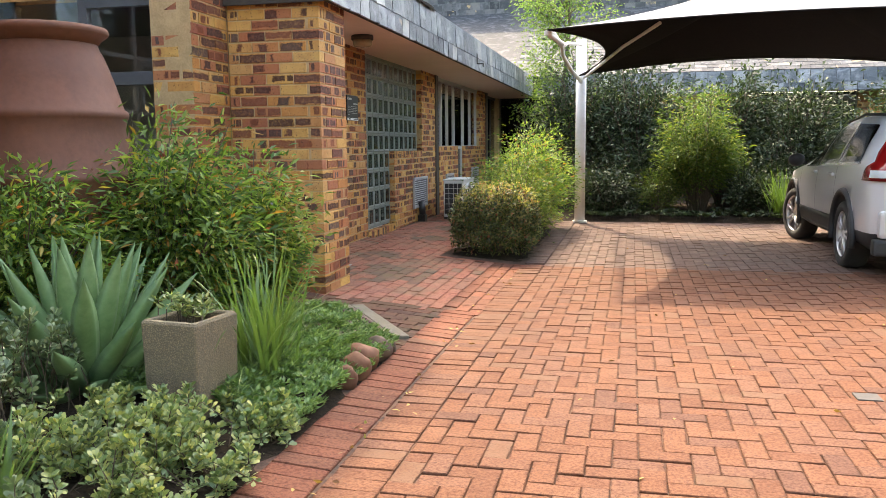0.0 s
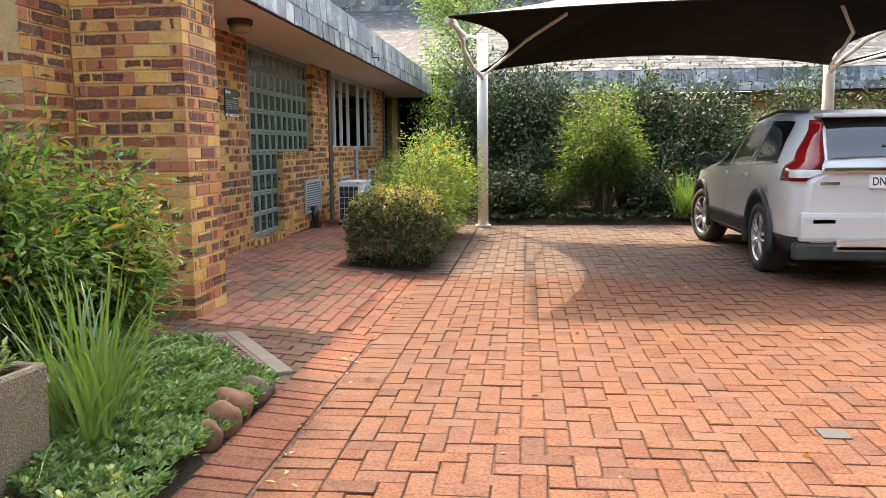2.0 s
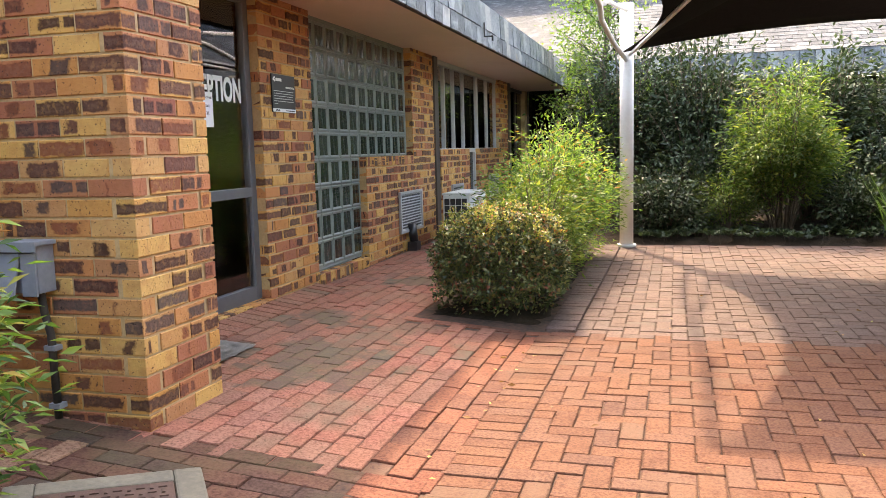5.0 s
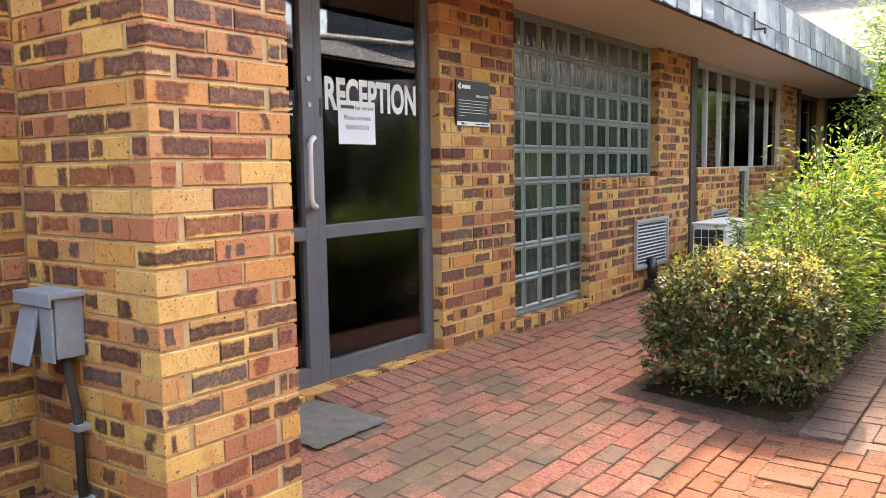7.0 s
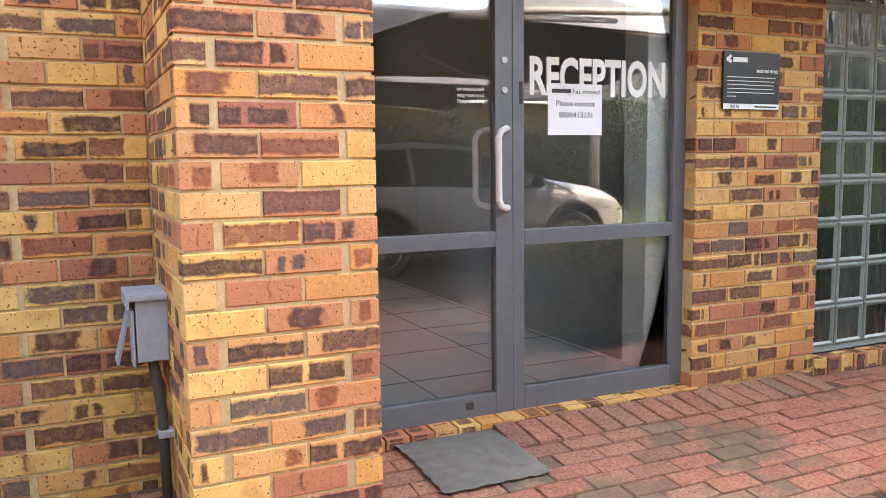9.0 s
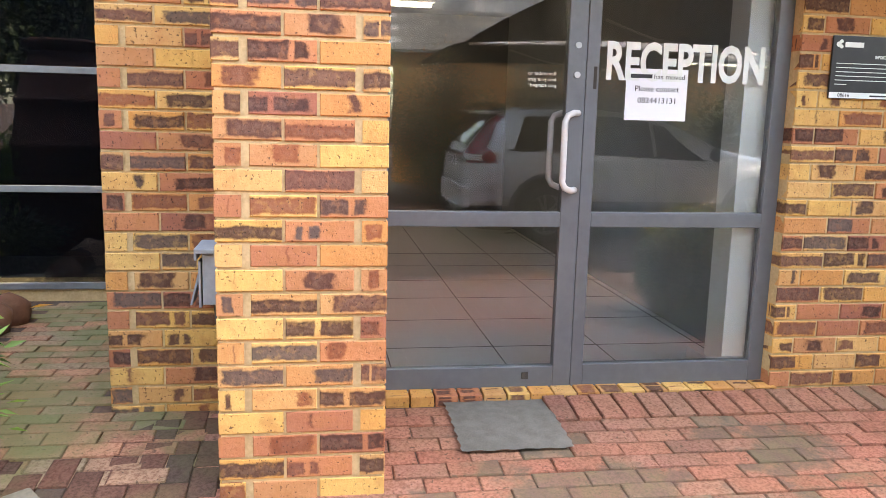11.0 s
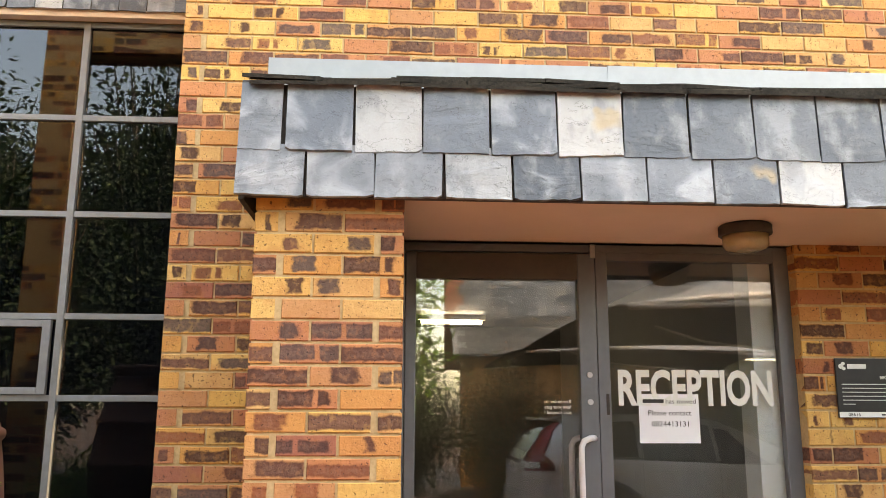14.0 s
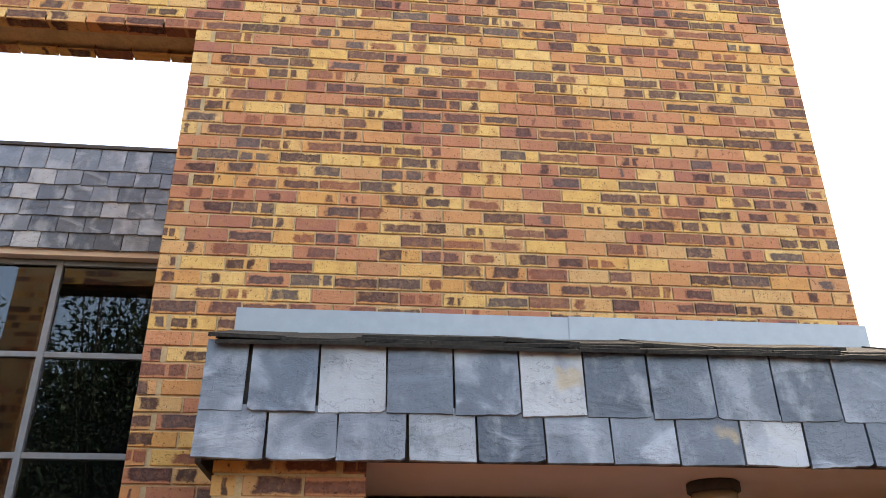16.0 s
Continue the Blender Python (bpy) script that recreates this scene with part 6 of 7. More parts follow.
shrub("nandina_bush", "bright green feathery nandina in the island bed", (-1.0, 12.2, 0.02), 0.58, 0.65, 1.40, 95, 150, 0.065, 0.02, G_NAND, low=0.15, spray=0.14, flat=0.4)
shrub("nandina_bush", "bright green feathery nandina in the island bed", (-0.90, 13.3, 0.02), 0.52, 0.6, 1.50, 70, 130, 0.065, 0.02, G_NAND, low=0.2, spray=0.13)

# far bed
shrub("tall_nandina", "tall sunlit yellow-green nandina in the far bed", (1.65, 15.75, 0.05), 0.80, 0.7, 2.10, 80, 150, 0.095, 0.028, G_LIME, low=0.35, spray=0.12, flat=0.4)
shrub("tall_nandina", "small lime green shrub in the far bed", (0.95, 15.5, 0.05), 0.45, 0.4, 0.95, 30, 120, 0.06, 0.02, G_LIME, low=0.2, spray=0.12)
for x, y, rx, h, st in ((-0.6, 17.6, 1.0, 2.7, 60), (0.7, 17.3, 1.0, 2.75, 70), (2.3, 17.6, 1.0, 2.65, 70), (3.5, 17.2, 0.9, 2.35, 55), (5.6, 17.8, 1.1, 2.6, 50), (7.4, 17.2, 1.1, 2.5, 45)):
    shrub("dark_tree", "dark small-leaved garden tree before the far wing", (x, y, 0.05), rx, 0.9, h, st, 170, 0.105, 0.046, G_DARK, "tree", low=0.25, spray=0.20, flat=0.9, group="trees in the far bed", wood=0.022)
for x, y, rx, h in ((0.1, 15.4, 0.7, 0.85), (2.55, 15.6, 0.6, 0.8), (3.6, 15.9, 0.6, 0.75), (0.6, 16.3, 0.8, 1.3), (3.0, 16.4, 0.8, 1.4)):
    shrub("understorey_shrub", "dark leafy understorey shrub in the far bed", (x, y, 0.05), rx, 0.5, h, 40, 80, 0.085, 0.04, G_DARK, low=0.1, spray=0.12, flat=0.8, group="shrubs in the far bed")
rosettes("ivy", "dark ivy creeping along the edge of the far bed", scatter(-0.4, 5.5, 14.68, 15.4, 420, 0.05, 0.20), 0.06, G_DARK, 0.075, 0.055, "ground cover", 8)
blades("strap_leaf_clump", "bright green strap leaf clump in the far bed", (2.95, 14.95, 0.05), 110, 0.85, 0.026, 0.5, G_STRAP, droop=0.3)

# light tree in the corner
tree = thing("corner_tree", "light green open-crowned tree in the corner of the wings", "tree", (-0.95, 18.3, 0.04))
bm = bmesh.new()
P, D = [], []
tube(bm, [(0, 0, 0), (0.05, 0.0, 1.2), (0.0, 0.05, 2.4), (0.12, 0.0, 3.6), (0.1, 0.0, 4.8)], [0.075, 0.065, 0.05, 0.032, 0.012], 9)
for k in range(34):
    z0 = nrng.uniform(1.4, 4.3)
    a = nrng.uniform(0, math.tau)
    l = nrng.uniform(0.6, 1.35) * (1.15 - z0 * 0.12)
    p0 = Vector((0.05, 0, z0))
    p2 = p0 + Vector((math.cos(a) * l, math.sin(a) * l, nrng.uniform(0.25, 0.8)))
    p1 = (p0 + p2) / 2 + Vector((0, 0, 0.08))
    tube(bm, [p0, p1, p2], [0.018, 0.011, 0.004], 5, False)
    for c in range(7):
        t = 0.35 + 0.65 * c / 6
        q = p0.lerp(p2, t)
        n = 30
        o = nrng.normal(size=(n, 3)) * (0.15, 0.15, 0.10)
        P.append(np.array(q) + o)
        D.append(o + nrng.normal(size=(n, 3)) * 0.1 + (0, 0, -0.03))
part("trunk", bm, BARK, tree)
P, D = np.concatenate(P), np.concatenate(D)
leaf_mesh("crown", P, D, 0.085 * nrng.uniform(0.6, 1.2, len(P)), 0.036, G_TREE, tree)


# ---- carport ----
# one cloth in two colours: near black for the shaded underside, grey on top
CLOTH = grainy("shade_cloth_shaded", (0.012, 0.011, 0.011), (0.018, 0.016, 0.016), 220, 0.9, 0.2, 0.002, gloss=0.05)
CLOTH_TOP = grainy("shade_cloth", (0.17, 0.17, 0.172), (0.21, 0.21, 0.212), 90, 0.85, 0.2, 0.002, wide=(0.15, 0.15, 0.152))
C0, C1, CF, CB = -0.36, 4.80, 9.28, 14.25      # corners of one bay


def canopy_surface():
    """A four-sided tent: edges that curve in between the corners, sides that sag towards the peak."""
    corner = [Vector((C0, CF, 2.46)), Vector((C1, CF, 2.46)), Vector((C1, CB, 2.40)), Vector((C0, CB, 2.40))]
    peak = Vector(((C0 + C1) / 2, 11.8, 3.42))
    inward = [(0, 0.10, 0.10), (-0.50, 0, 0.08), (0, -0.35, 0.16), (0.50, 0, 0.08)]
    bm = bmesh.new()
    n, m = 14, 10
    rim = []
    for s in range(4):
        a, b = corner[s], corner[(s + 1) % 4]
        for i in range(n):
            t = i / n
            rim.append(a.lerp(b, t) + Vector(inward[s]) * 4 * t * (1 - t))
    sheets = []
    for drop, which in ((0.0, 0), (0.012, 1)):      # the grey top and the underside darkened for its shade
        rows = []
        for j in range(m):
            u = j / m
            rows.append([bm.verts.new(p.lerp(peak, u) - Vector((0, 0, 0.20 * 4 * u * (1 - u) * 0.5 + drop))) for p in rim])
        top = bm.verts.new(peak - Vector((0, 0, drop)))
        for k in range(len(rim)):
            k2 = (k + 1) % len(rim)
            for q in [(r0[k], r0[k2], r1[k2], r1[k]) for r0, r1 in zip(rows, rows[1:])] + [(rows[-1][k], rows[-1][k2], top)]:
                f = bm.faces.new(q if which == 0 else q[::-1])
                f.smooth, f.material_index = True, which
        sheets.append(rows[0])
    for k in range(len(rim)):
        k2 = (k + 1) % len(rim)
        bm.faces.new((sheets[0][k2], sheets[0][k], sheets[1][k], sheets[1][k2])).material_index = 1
    return bm, corner, peak, rim


carport = thing("carport", "shade cloth carport with a dark peaked canopy on white steel posts", "carport", (0, 0, 0))
bm, corner, peak, rim = canopy_surface()
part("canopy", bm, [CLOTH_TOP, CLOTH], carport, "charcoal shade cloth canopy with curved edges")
bm = bmesh.new()
tube(bm, [p + Vector((0, 0, -0.006)) for p in rim + rim[:1]], 0.009, 6, False)
part("edge_cable", bm, CLOTH, carport)
POSTS = [(-0.33, 14.38), (4.82, 14.38)]
for x, y in POSTS:
    bm = bmesh.new()
    tube(bm, [(x, y, 0), (x, y, 2.98)], 0.084, 24)
    part("post", bm, STEEL, carport)
    bm = bmesh.new()
    tube(bm, [(x, y, 0.0), (x, y, 0.035)], 0.12, 24)
    part("base_collar", bm, STEEL, carport)


def pipe_part(name, pts, r=0.026):
    bm = bmesh.new()
    tube(bm, pts, r, 12)
    return part(name, bm, STEEL, carport)


for x, y, s in ((-0.33, 14.38, -1), (4.82, 14.38, 1)):
    pipe_part("arm", [(x, y - 0.05, 2.30), (x - 0.10, y - 0.8, 2.42), (x - 0.16, y - 1.7, 2.56), (x - 0.13, y - 2.2, 2.62), (x - 0.05, CF + 0.8, 2.52), (C0 if s < 0 else C1, CF + 0.05, 2.44)], 0.030)
    pipe_part("arm", [(x, y, 2.9), (x - 0.08, y - 1.9, 2.70), (x - 0.1, y - 2.2, 2.63)], 0.024)
    pipe_part("strut", [(x + 0.04 * -s, y - 0.08, 2.36), (x + 0.36 * -s, y - 1.4, 2.44), (x + 0.683 * -s, y - 2.66, 2.535), (x + 1.12 * -s, y - 3.5, 2.70)], 0.022)
pipe_part("front_beam", [(C0 - 0.02, CF + 0.06, 2.435), (C0 + 0.02, CF + 1.6, 2.50)], 0.028)
second = copy_thing(carport, pose(5.15, 0, 0))
tagged(second, "shade cloth carport bay beside the parked car", "carport")


# ---- car ----
PAINT = Nodes("white_car_paint")
PAINT.done((0.52, 0.51, 0.49), 0.28, 0.0, Coat_Weight=0.8, Coat_Roughness=0.05)
CLAD = grainy("grey_black_cladding", (0.018, 0.018, 0.019), (0.028, 0.028, 0.029), 60, 0.6, 0.1)
TINT = Nodes("car_glass")
TINT.done((0.010, 0.013, 0.014), 0.03, 0.0, Specular_IOR_Level=0.8)
REDLENS = Nodes("red_lens")
REDLENS.done((0.36, 0.012, 0.012), 0.08, 0.0, Coat_Weight=1.0)
CHROME = Nodes("chrome")
CHROME.done((0.75, 0.75, 0.76), 0.08, 1.0)
RUBBER = grainy("tyre_rubber", (0.012, 0.012, 0.012), (0.02, 0.02, 0.02), 60, 0.8, 0.2)
ALLOY = grainy("alloy_wheel", (0.50, 0.50, 0.51), (0.56, 0.56, 0.57), 20, 0.3, 0.02, metal=0.8)

CY = [-2.27, -2.24, -2.15, -1.98, -1.80, -1.5, -0.9, -0.3, 0.15, 0.55, 0.95, 1.3, 1.7, 2.0, 2.18, 2.26]
CTOP = [1.00, 1.08, 1.18, 1.40, 1.51, 1.56, 1.585, 1.565, 1.49, 1.33, 1.14, 1.06, 1.00, 0.92, 0.80, 0.66]
CWID = [0.74, 0.83, 0.88, 0.90, 0.905, 0.91, 0.91, 0.91, 0.91, 0.91, 0.91, 0.90, 0.88, 0.83, 0.74, 0.60]
CROOF = [0.90, 0.84, 0.76, 0.70, 0.69, 0.69, 0.70, 0.69, 0.68, 0.68, 0.72, 0.80, 0.84, 0.85, 0.86, 0.86]
CBELT = [0.90, 0.96, 1.02, 1.06, 1.07, 1.06, 1.04, 1.02, 1.0, 0.99, 0.98, 0.95, 0.90, 0.82, 0.70, 0.58]


def car_ring(y):
    """Half the car's outline at y, from the sill to the middle of the roof: (x, z) pairs."""
    top, w, rf, belt = (np.interp(y, CY, k) for k in (CTOP, CWID, CROOF, CBELT))
    belt = min(belt, top - 0.05)
    rw = w * rf
    return [(0, 0.24), (w * 0.82, 0.24), (w * 0.965, 0.33), (w * 0.99, 0.44), (w, 0.66), (w * 0.99, (0.66 + belt) / 2 + 0.02), (w * 0.965, belt), ((w * 0.965 + rw) / 2 + 0.015, (belt + top - 0.05) / 2), (rw, top - 0.05), (rw * 0.86, top - 0.008), (rw * 0.45, top + 0.008), (0, top + 0.012)]


def car_point(y, t, off=0.0, side=-1):
    ring = car_ring(y)
    i = min(int(t), len(ring) - 2)
    a, b = Vector(ring[i]), Vector(ring[i + 1])
    p = a.lerp(b, t - i)
    d = (b - a).normalized()
    p = p + Vector((d.y, -d.x)) * off
    return Vector((side * p.x, y, p.y))


def car_patch(y0, y1, t0, t1, off, side=-1, ny=10, nt=6, skew=0.0, skew1=0.0):
    """A panel that lies on the body, off metres proud."""
    bm = bmesh.new()
    g = [[bm.verts.new(car_point((y0 + skew * (j / nt)) * (1 - i / ny) + (y1 + skew1 * (j / nt)) * i / ny, t0 + (t1 - t0) * j / nt, off, side)) for j in range(nt + 1)] for i in range(ny + 1)]
    for i in range(ny):
        for j in range(nt):
            bm.faces.new((g[i][j], g[i + 1][j], g[i + 1][j + 1], g[i][j + 1])).smooth = True
    bmesh.ops.solidify(bm, geom=bm.faces[:], thickness=0.004 * side)
    bmesh.ops.recalc_face_normals(bm, faces=bm.faces[:])
    return bm


def tail_light(side, z0, z1, off, share=1.0):
    """A lens on the rear corner, broad at its foot, that narrows up the pillar."""
    bm = bmesh.new()
    g = []
    for j in range(13):
        z = z0 + (z1 - z0) * j / 12
        rear = float(np.interp(z, [0.9] + CTOP[:5], [-2.262] + CY[:5])) + 0.012
        wide = float(np.interp(z, [0.93, 1.04, 1.10, 1.47], [0.34, 0.31, 0.17, 0.07])) * share
        row = []
        for i in range(7):
            y = rear + wide * i / 6
            ring = car_ring(y)[3:11]
            x = float(np.interp(z, [p[1] for p in ring], [p[0] for p in ring])) + 0.008 + off
            row.append(bm.verts.new((side * x, y - (0.006 + off) * (1 - i / 6), z)))
        g.append(row)
    for a, b in zip(g, g[1:]):
        for i in range(6):
            bm.faces.new((a[i], a[i + 1], b[i + 1], b[i])).smooth = True
    bmesh.ops.solidify(bm, geom=bm.faces[:], thickness=0.006)
    bmesh.ops.recalc_face_normals(bm, faces=bm.faces[:])
    return bm


car = thing("parked_car", "white compact SUV parked under the carport, seen from behind", "car", (3.55, 8.95 + 2.27, 0.0), 0.0)
bm = bmesh.new()
ys = list(np.linspace(-2.27, 2.26, 56))
rows = []
for y in ys:
    r = car_ring(y)
    pts = [(-x, z) for x, z in r[::-1][:-1]][::1] + r
    full = [(-x, z) for x, z in r[1:-1]]
    loop = [r[0]] + [p for p in r[1:-1]] + [r[-1]] + [(-x, z) for x, z in r[1:-1]][::-1]
    rows.append([bm.verts.new((x, y, z)) for x, z in loop])
for r0, r1 in zip(rows, rows[1:]):
    for k in range(len(r0)):
        k2 = (k + 1) % len(r0)
        f = bm.faces.new((r0[k], r0[k2], r1[k2], r1[k]))
        f.smooth = True
        if max(v.co.z for v in f.verts) < 0.46:
            f.material_index = 1
for r in (rows[0], rows[-1]):
    bm.faces.new(r)
bmesh.ops.recalc_face_normals(bm, faces=bm.faces[:])
body = part("body", bm, [PAINT.mat, CLAD], car)
cut = bmesh.new()
for wy in (-1.31, 1.31):
    for sx in (-1, 1):
        tube(cut, [(sx * 0.60, wy, 0.36), (sx * 1.1, wy, 0.36)], 0.405, 40)
cutter = part("cutter", cut, CLAD)
cutter.matrix_world = car.matrix_world
md = body.modifiers.new("arches", "BOOLEAN")
md.object, md.operation, md.solver = cutter, "DIFFERENCE", "EXACT"
bpy.context.view_layer.update()
cut_mesh = bpy.data.meshes.new_from_object(body.evaluated_get(bpy.context.evaluated_depsgraph_get()))
body.modifiers.clear()
body.data = cut_mesh
bpy.data.objects.remove(cutter)
for side in (-1, 1):
    part("side_window", car_patch(0.02, 0.62, 6.12, 7.75, 0.006, side, skew=0.0, skew1=-0.42), TINT.mat, car)
    part("side_window", car_patch(-0.88, -0.03, 6.12, 7.85, 0.006, side), TINT.mat, car)
    part("side_window", car_patch(-1.72, -0.94, 6.15, 7.8, 0.006, side, skew=0.16), TINT.mat, car)
    part("window_trim", car_patch(-1.78, 0.66, 6.02, 6.12, 0.010, side, 24, 2), CHROME.mat, car)
    part("tail_light", tail_light(side, 0.93, 1.47, 0.0), REDLENS.mat, car)
    part("tail_light_reverse", tail_light(side, 0.96, 1.03, 0.004, 0.5), VINYL, car)
    part("rear_reflector", boxes(((side * 0.62 - 0.10, -2.30, 0.56), (side * 0.62 + 0.10, -2.262, 0.605)), bevel=0.006), REDLENS.mat, car)
    part("sill_trim", car_patch(-0.9, 0.9, 2.0, 3.3, 0.012, side, 12, 4), CLAD, car)
    for wy in (-1.31, 1.31):
        bm = bmesh.new()
        pts = [(side * 0.905, wy + 0.435 * math.cos(a), 0.36 + 0.435 * math.sin(a)) for a in np.linspace(-0.25, math.pi + 0.25, 26)]
        tube(bm, pts, 0.034, 8)
        part("arch_trim", bm, CLAD, car)
    for hy in (-0.72, 0.10):
        part("door_handle", boxes(((side * 0.908 - 0.02, hy - 0.10, 0.93), (side * 0.908 + 0.02, hy + 0.08, 0.962)), bevel=0.01), PAINT.mat, car)
    for gy in (-0.90, 0.0, 0.92):
        part("door_gap", car_patch(gy - 0.004, gy + 0.004, 3.4, 6.05, 0.002, side, 2, 10), CLAD, car)
    bm = bmesh.new()
    bmesh.ops.create_icosphere(bm, subdivisions=3, radius=1.0)
    for v in bm.verts:
        v.co = Vector((v.co.x * 0.10 + side * 1.0, v.co.y * 0.07 + 0.70, v.co.z * 0.085 + 1.08))
    box(bm, (side * 0.93 - 0.05, 0.67, 1.02), (side * 0.93 + 0.05, 0.73, 1.06), 0.01)
    part("wing_mirror", bm, CLAD, car, "", True)


def wheel(side, wy, turn):
    w = part("wheel", lathe_tyre(), RUBBER, car)
    w.matrix_basis = pose(side * 0.80, wy, 0.345, 0, 0, turn) @ pose(0, 0, 0, 0, 90, 0)
    bm = bmesh.new()
    for s in (1, -1):
        zz = s * 0.075
        for a in range(10):
            an = a * math.tau / 10 + (0.12 if a % 2 else -0.12)
            tube(bm, [(0.05 * math.cos(an), 0.05 * math.sin(an), zz), (0.15 * math.cos(an), 0.15 * math.sin(an), zz + 0.012 * s), (0.232 * math.cos(an), 0.232 * math.sin(an), zz)], [0.02, 0.015, 0.017], 6)
    prof = [(0.232, -0.10), (0.245, -0.10), (0.245, 0.10), (0.232, 0.10), (0.222, 0.07), (0.222, -0.07)]
    rr = [[bm.verts.new((r * math.cos(k * math.tau / 40), r * math.sin(k * math.tau / 40), z)) for k in range(40)] for r, z in prof]
    for a, b in zip(rr, rr[1:] + rr[:1]):
        for k in range(40):
            bm.faces.new((a[k], a[(k + 1) % 40], b[(k + 1) % 40], b[k])).smooth = True
    tube(bm, [(0, 0, -0.085), (0, 0, 0.085)], 0.06, 20)
    rim = part("rim", bm, ALLOY, w)
    bm = bmesh.new()
    tube(bm, [(0, 0, -0.03), (0, 0, 0.03)], 0.20, 24)
    part("brake_disc", bm, CLAD, w)


def lathe_tyre():
    bm = bmesh.new()
    prof = [(0.238, -0.105), (0.29, -0.115), (0.33, -0.105), (0.345, -0.08), (0.345, 0.08), (0.33, 0.105), (0.29, 0.115), (0.238, 0.105)]
    rings = [[bm.verts.new((r * math.cos(k * math.tau / 44), r * math.sin(k * math.tau / 44), z)) for k in range(44)] for r, z in prof]
    for a, b in zip(rings, rings[1:] + rings[:1]):
        for k in range(44):
            bm.faces.new((a[k], a[(k + 1) % 44], b[(k + 1) % 44], b[k])).smooth = True
    bmesh.ops.recalc_face_normals(bm, faces=bm.faces[:])
    return bm


for side in (-1, 1):
    wheel(side, -1.31, 0)
    wheel(side, 1.31, 14)
bm = bmesh.new()
g = []
for i in range(13):
    y = -2.20 + 0.36 * i / 12
    r = car_ring(y)
    zt = r[-1][1]
    wx = r[9][0] * 1.0
    g.append([bm.verts.new((wx * k / 6, y - 0.014, zt + 0.006 - 0.02 * (abs(k) / 6) ** 3)) for k in range(-6, 7)])
for a, b in zip(g, g[1:]):
    for k in range(12):
        bm.faces.new((a[k], a[k + 1], b[k + 1], b[k])).smooth = True
part("rear_window", bm, TINT.mat, car)
bm = bmesh.new()
g = []
for i in range(11):
    y = 0.16 + 0.78 * i / 10
    r = car_ring(y)
    g.append([bm.verts.new((r[8][0] * 0.98 * k / 6, y, r[-1][1] + 0.008 - 0.045 * (abs(k) / 6) ** 4)) for k in range(-6, 7)])
for a, b in zip(g, g[1:]):
    for k in range(12):
        bm.faces.new((a[k], a[k + 1], b[k + 1], b[k])).smooth = True
part("windscreen", bm, TINT.mat, car)
part("tailgate_strip", boxes(((-0.66, -2.315, 1.01), (0.66, -2.265, 1.05)), bevel=0.012), CHROME.mat, car)
plate = part("number_plate", boxes(((-0.26, -2.292, 0.87), (0.26, -2.272, 0.985)), bevel=0.004), PAPER, car, "white number plate with dark letters")
TO_SOUTH = Matrix(((1, 0, 0), (0, 0, -1), (0, 1, 0))).to_4x4()
letters("DN 47 WW G", 0.10, INK, "text", plate, Matrix.Translation((-0.235, -2.2935, 0.895)) @ TO_SOUTH, 0.47, 0.001)
part("model_badge", boxes(((-0.66, -2.285, 0.90), (-0.50, -2.268, 0.925)), bevel=0.003), CHROME.mat, car)
bm = bmesh.new()
tube(bm, [(0.0, -2.31, 1.03), (0.0, -2.325, 1.03)], 0.045, 20)
part("emblem", bm, CHROME.mat, car)
part("rear_bumper", boxes(((-0.86, -2.31, 0.24), (0.86, -2.18, 0.395)), bevel=0.03), CLAD, car)
part("skid_plate", boxes(((-0.55, -2.325, 0.315), (0.55, -2.30, 0.375)), bevel=0.01), ALU, car, "silver bumper trim")
part("rear_bumper_upper", boxes(((-0.82, -2.30, 0.40), (0.82, -2.20, 0.66)), bevel=0.04), PAINT.mat, car)
part("skid_plate", boxes(((-0.52, -2.325, 0.33), (0.52, -2.30, 0.42)), bevel=0.01), ALLOY, car)
part("tow_bar", boxes(((-0.04, -2.42, 0.34), (0.04, -2.30, 0.40)), ((-0.03, -2.43, 0.40), (0.03, -2.37, 0.46)), bevel=0.008), CLAD, car)
bm = bmesh.new()
tube(bm, [(-0.18, -2.30, 1.23), (0.18, -2.29, 1.24)], 0.012, 8)
part("rear_wiper", bm, CLAD, car)
part("spoiler", boxes(((-0.58, -2.02, 1.485), (0.58, -1.78, 1.525)), bevel=0.015), PAINT.mat, car)
for side in (-1, 1):
    bm = bmesh.new()
    tube(bm, [(side * 0.56, -1.6, 1.56), (side * 0.575, -0.7, 1.59), (side * 0.565, 0.05, 1.52)], 0.014, 8)
    part("roof_rail", bm, CLAD, car)

# ---- what closes the place to the east and behind ----
wall_east = core("wall_east", [((11.0, 8.9, -0.1), (11.3, 27.0, 2.7)), ((12.0, 8.6, 2.5), (12.3, 12.4, 7.2))], "brick wall and tower of the building across the drive", BRICK)
roof_east = sloped_slab("roof_east", [(10.4, 27.0, 2.75), (10.4, 8.7, 2.75), (15.0, 8.7, 5.6), (15.0, 27.0, 5.6)], 0.05, SLATE, "slate roof of the building across the drive")
er = []
for r in range(18):
    for k in range(46):
        s = 0.13 + 0.28 * r
        er.append((Matrix.Translation((10.4 + s * 0.85, 9.0 + k * 0.36 + (0.18 if r % 2 else 0), 2.77 + s * 0.527)) @ pose(0, 0, 0, 0, -31.8 + 1.5, 0), 0.28, 0.35, 0.012))
joined_blocks("roof_slates", er, SLATE_ROOF, roof_east, "weathered grey roof slates")
es = []
for r in range(16):
    for k in range(15):
        es.append((face_matrix((11.98, 9.05 + k * 0.23 + (0.11 if r % 2 else 0), 3.4 + r * 0.24), (0, 1, 0), (-1, 0, 0)), 0.225, 0.235, 0.012))
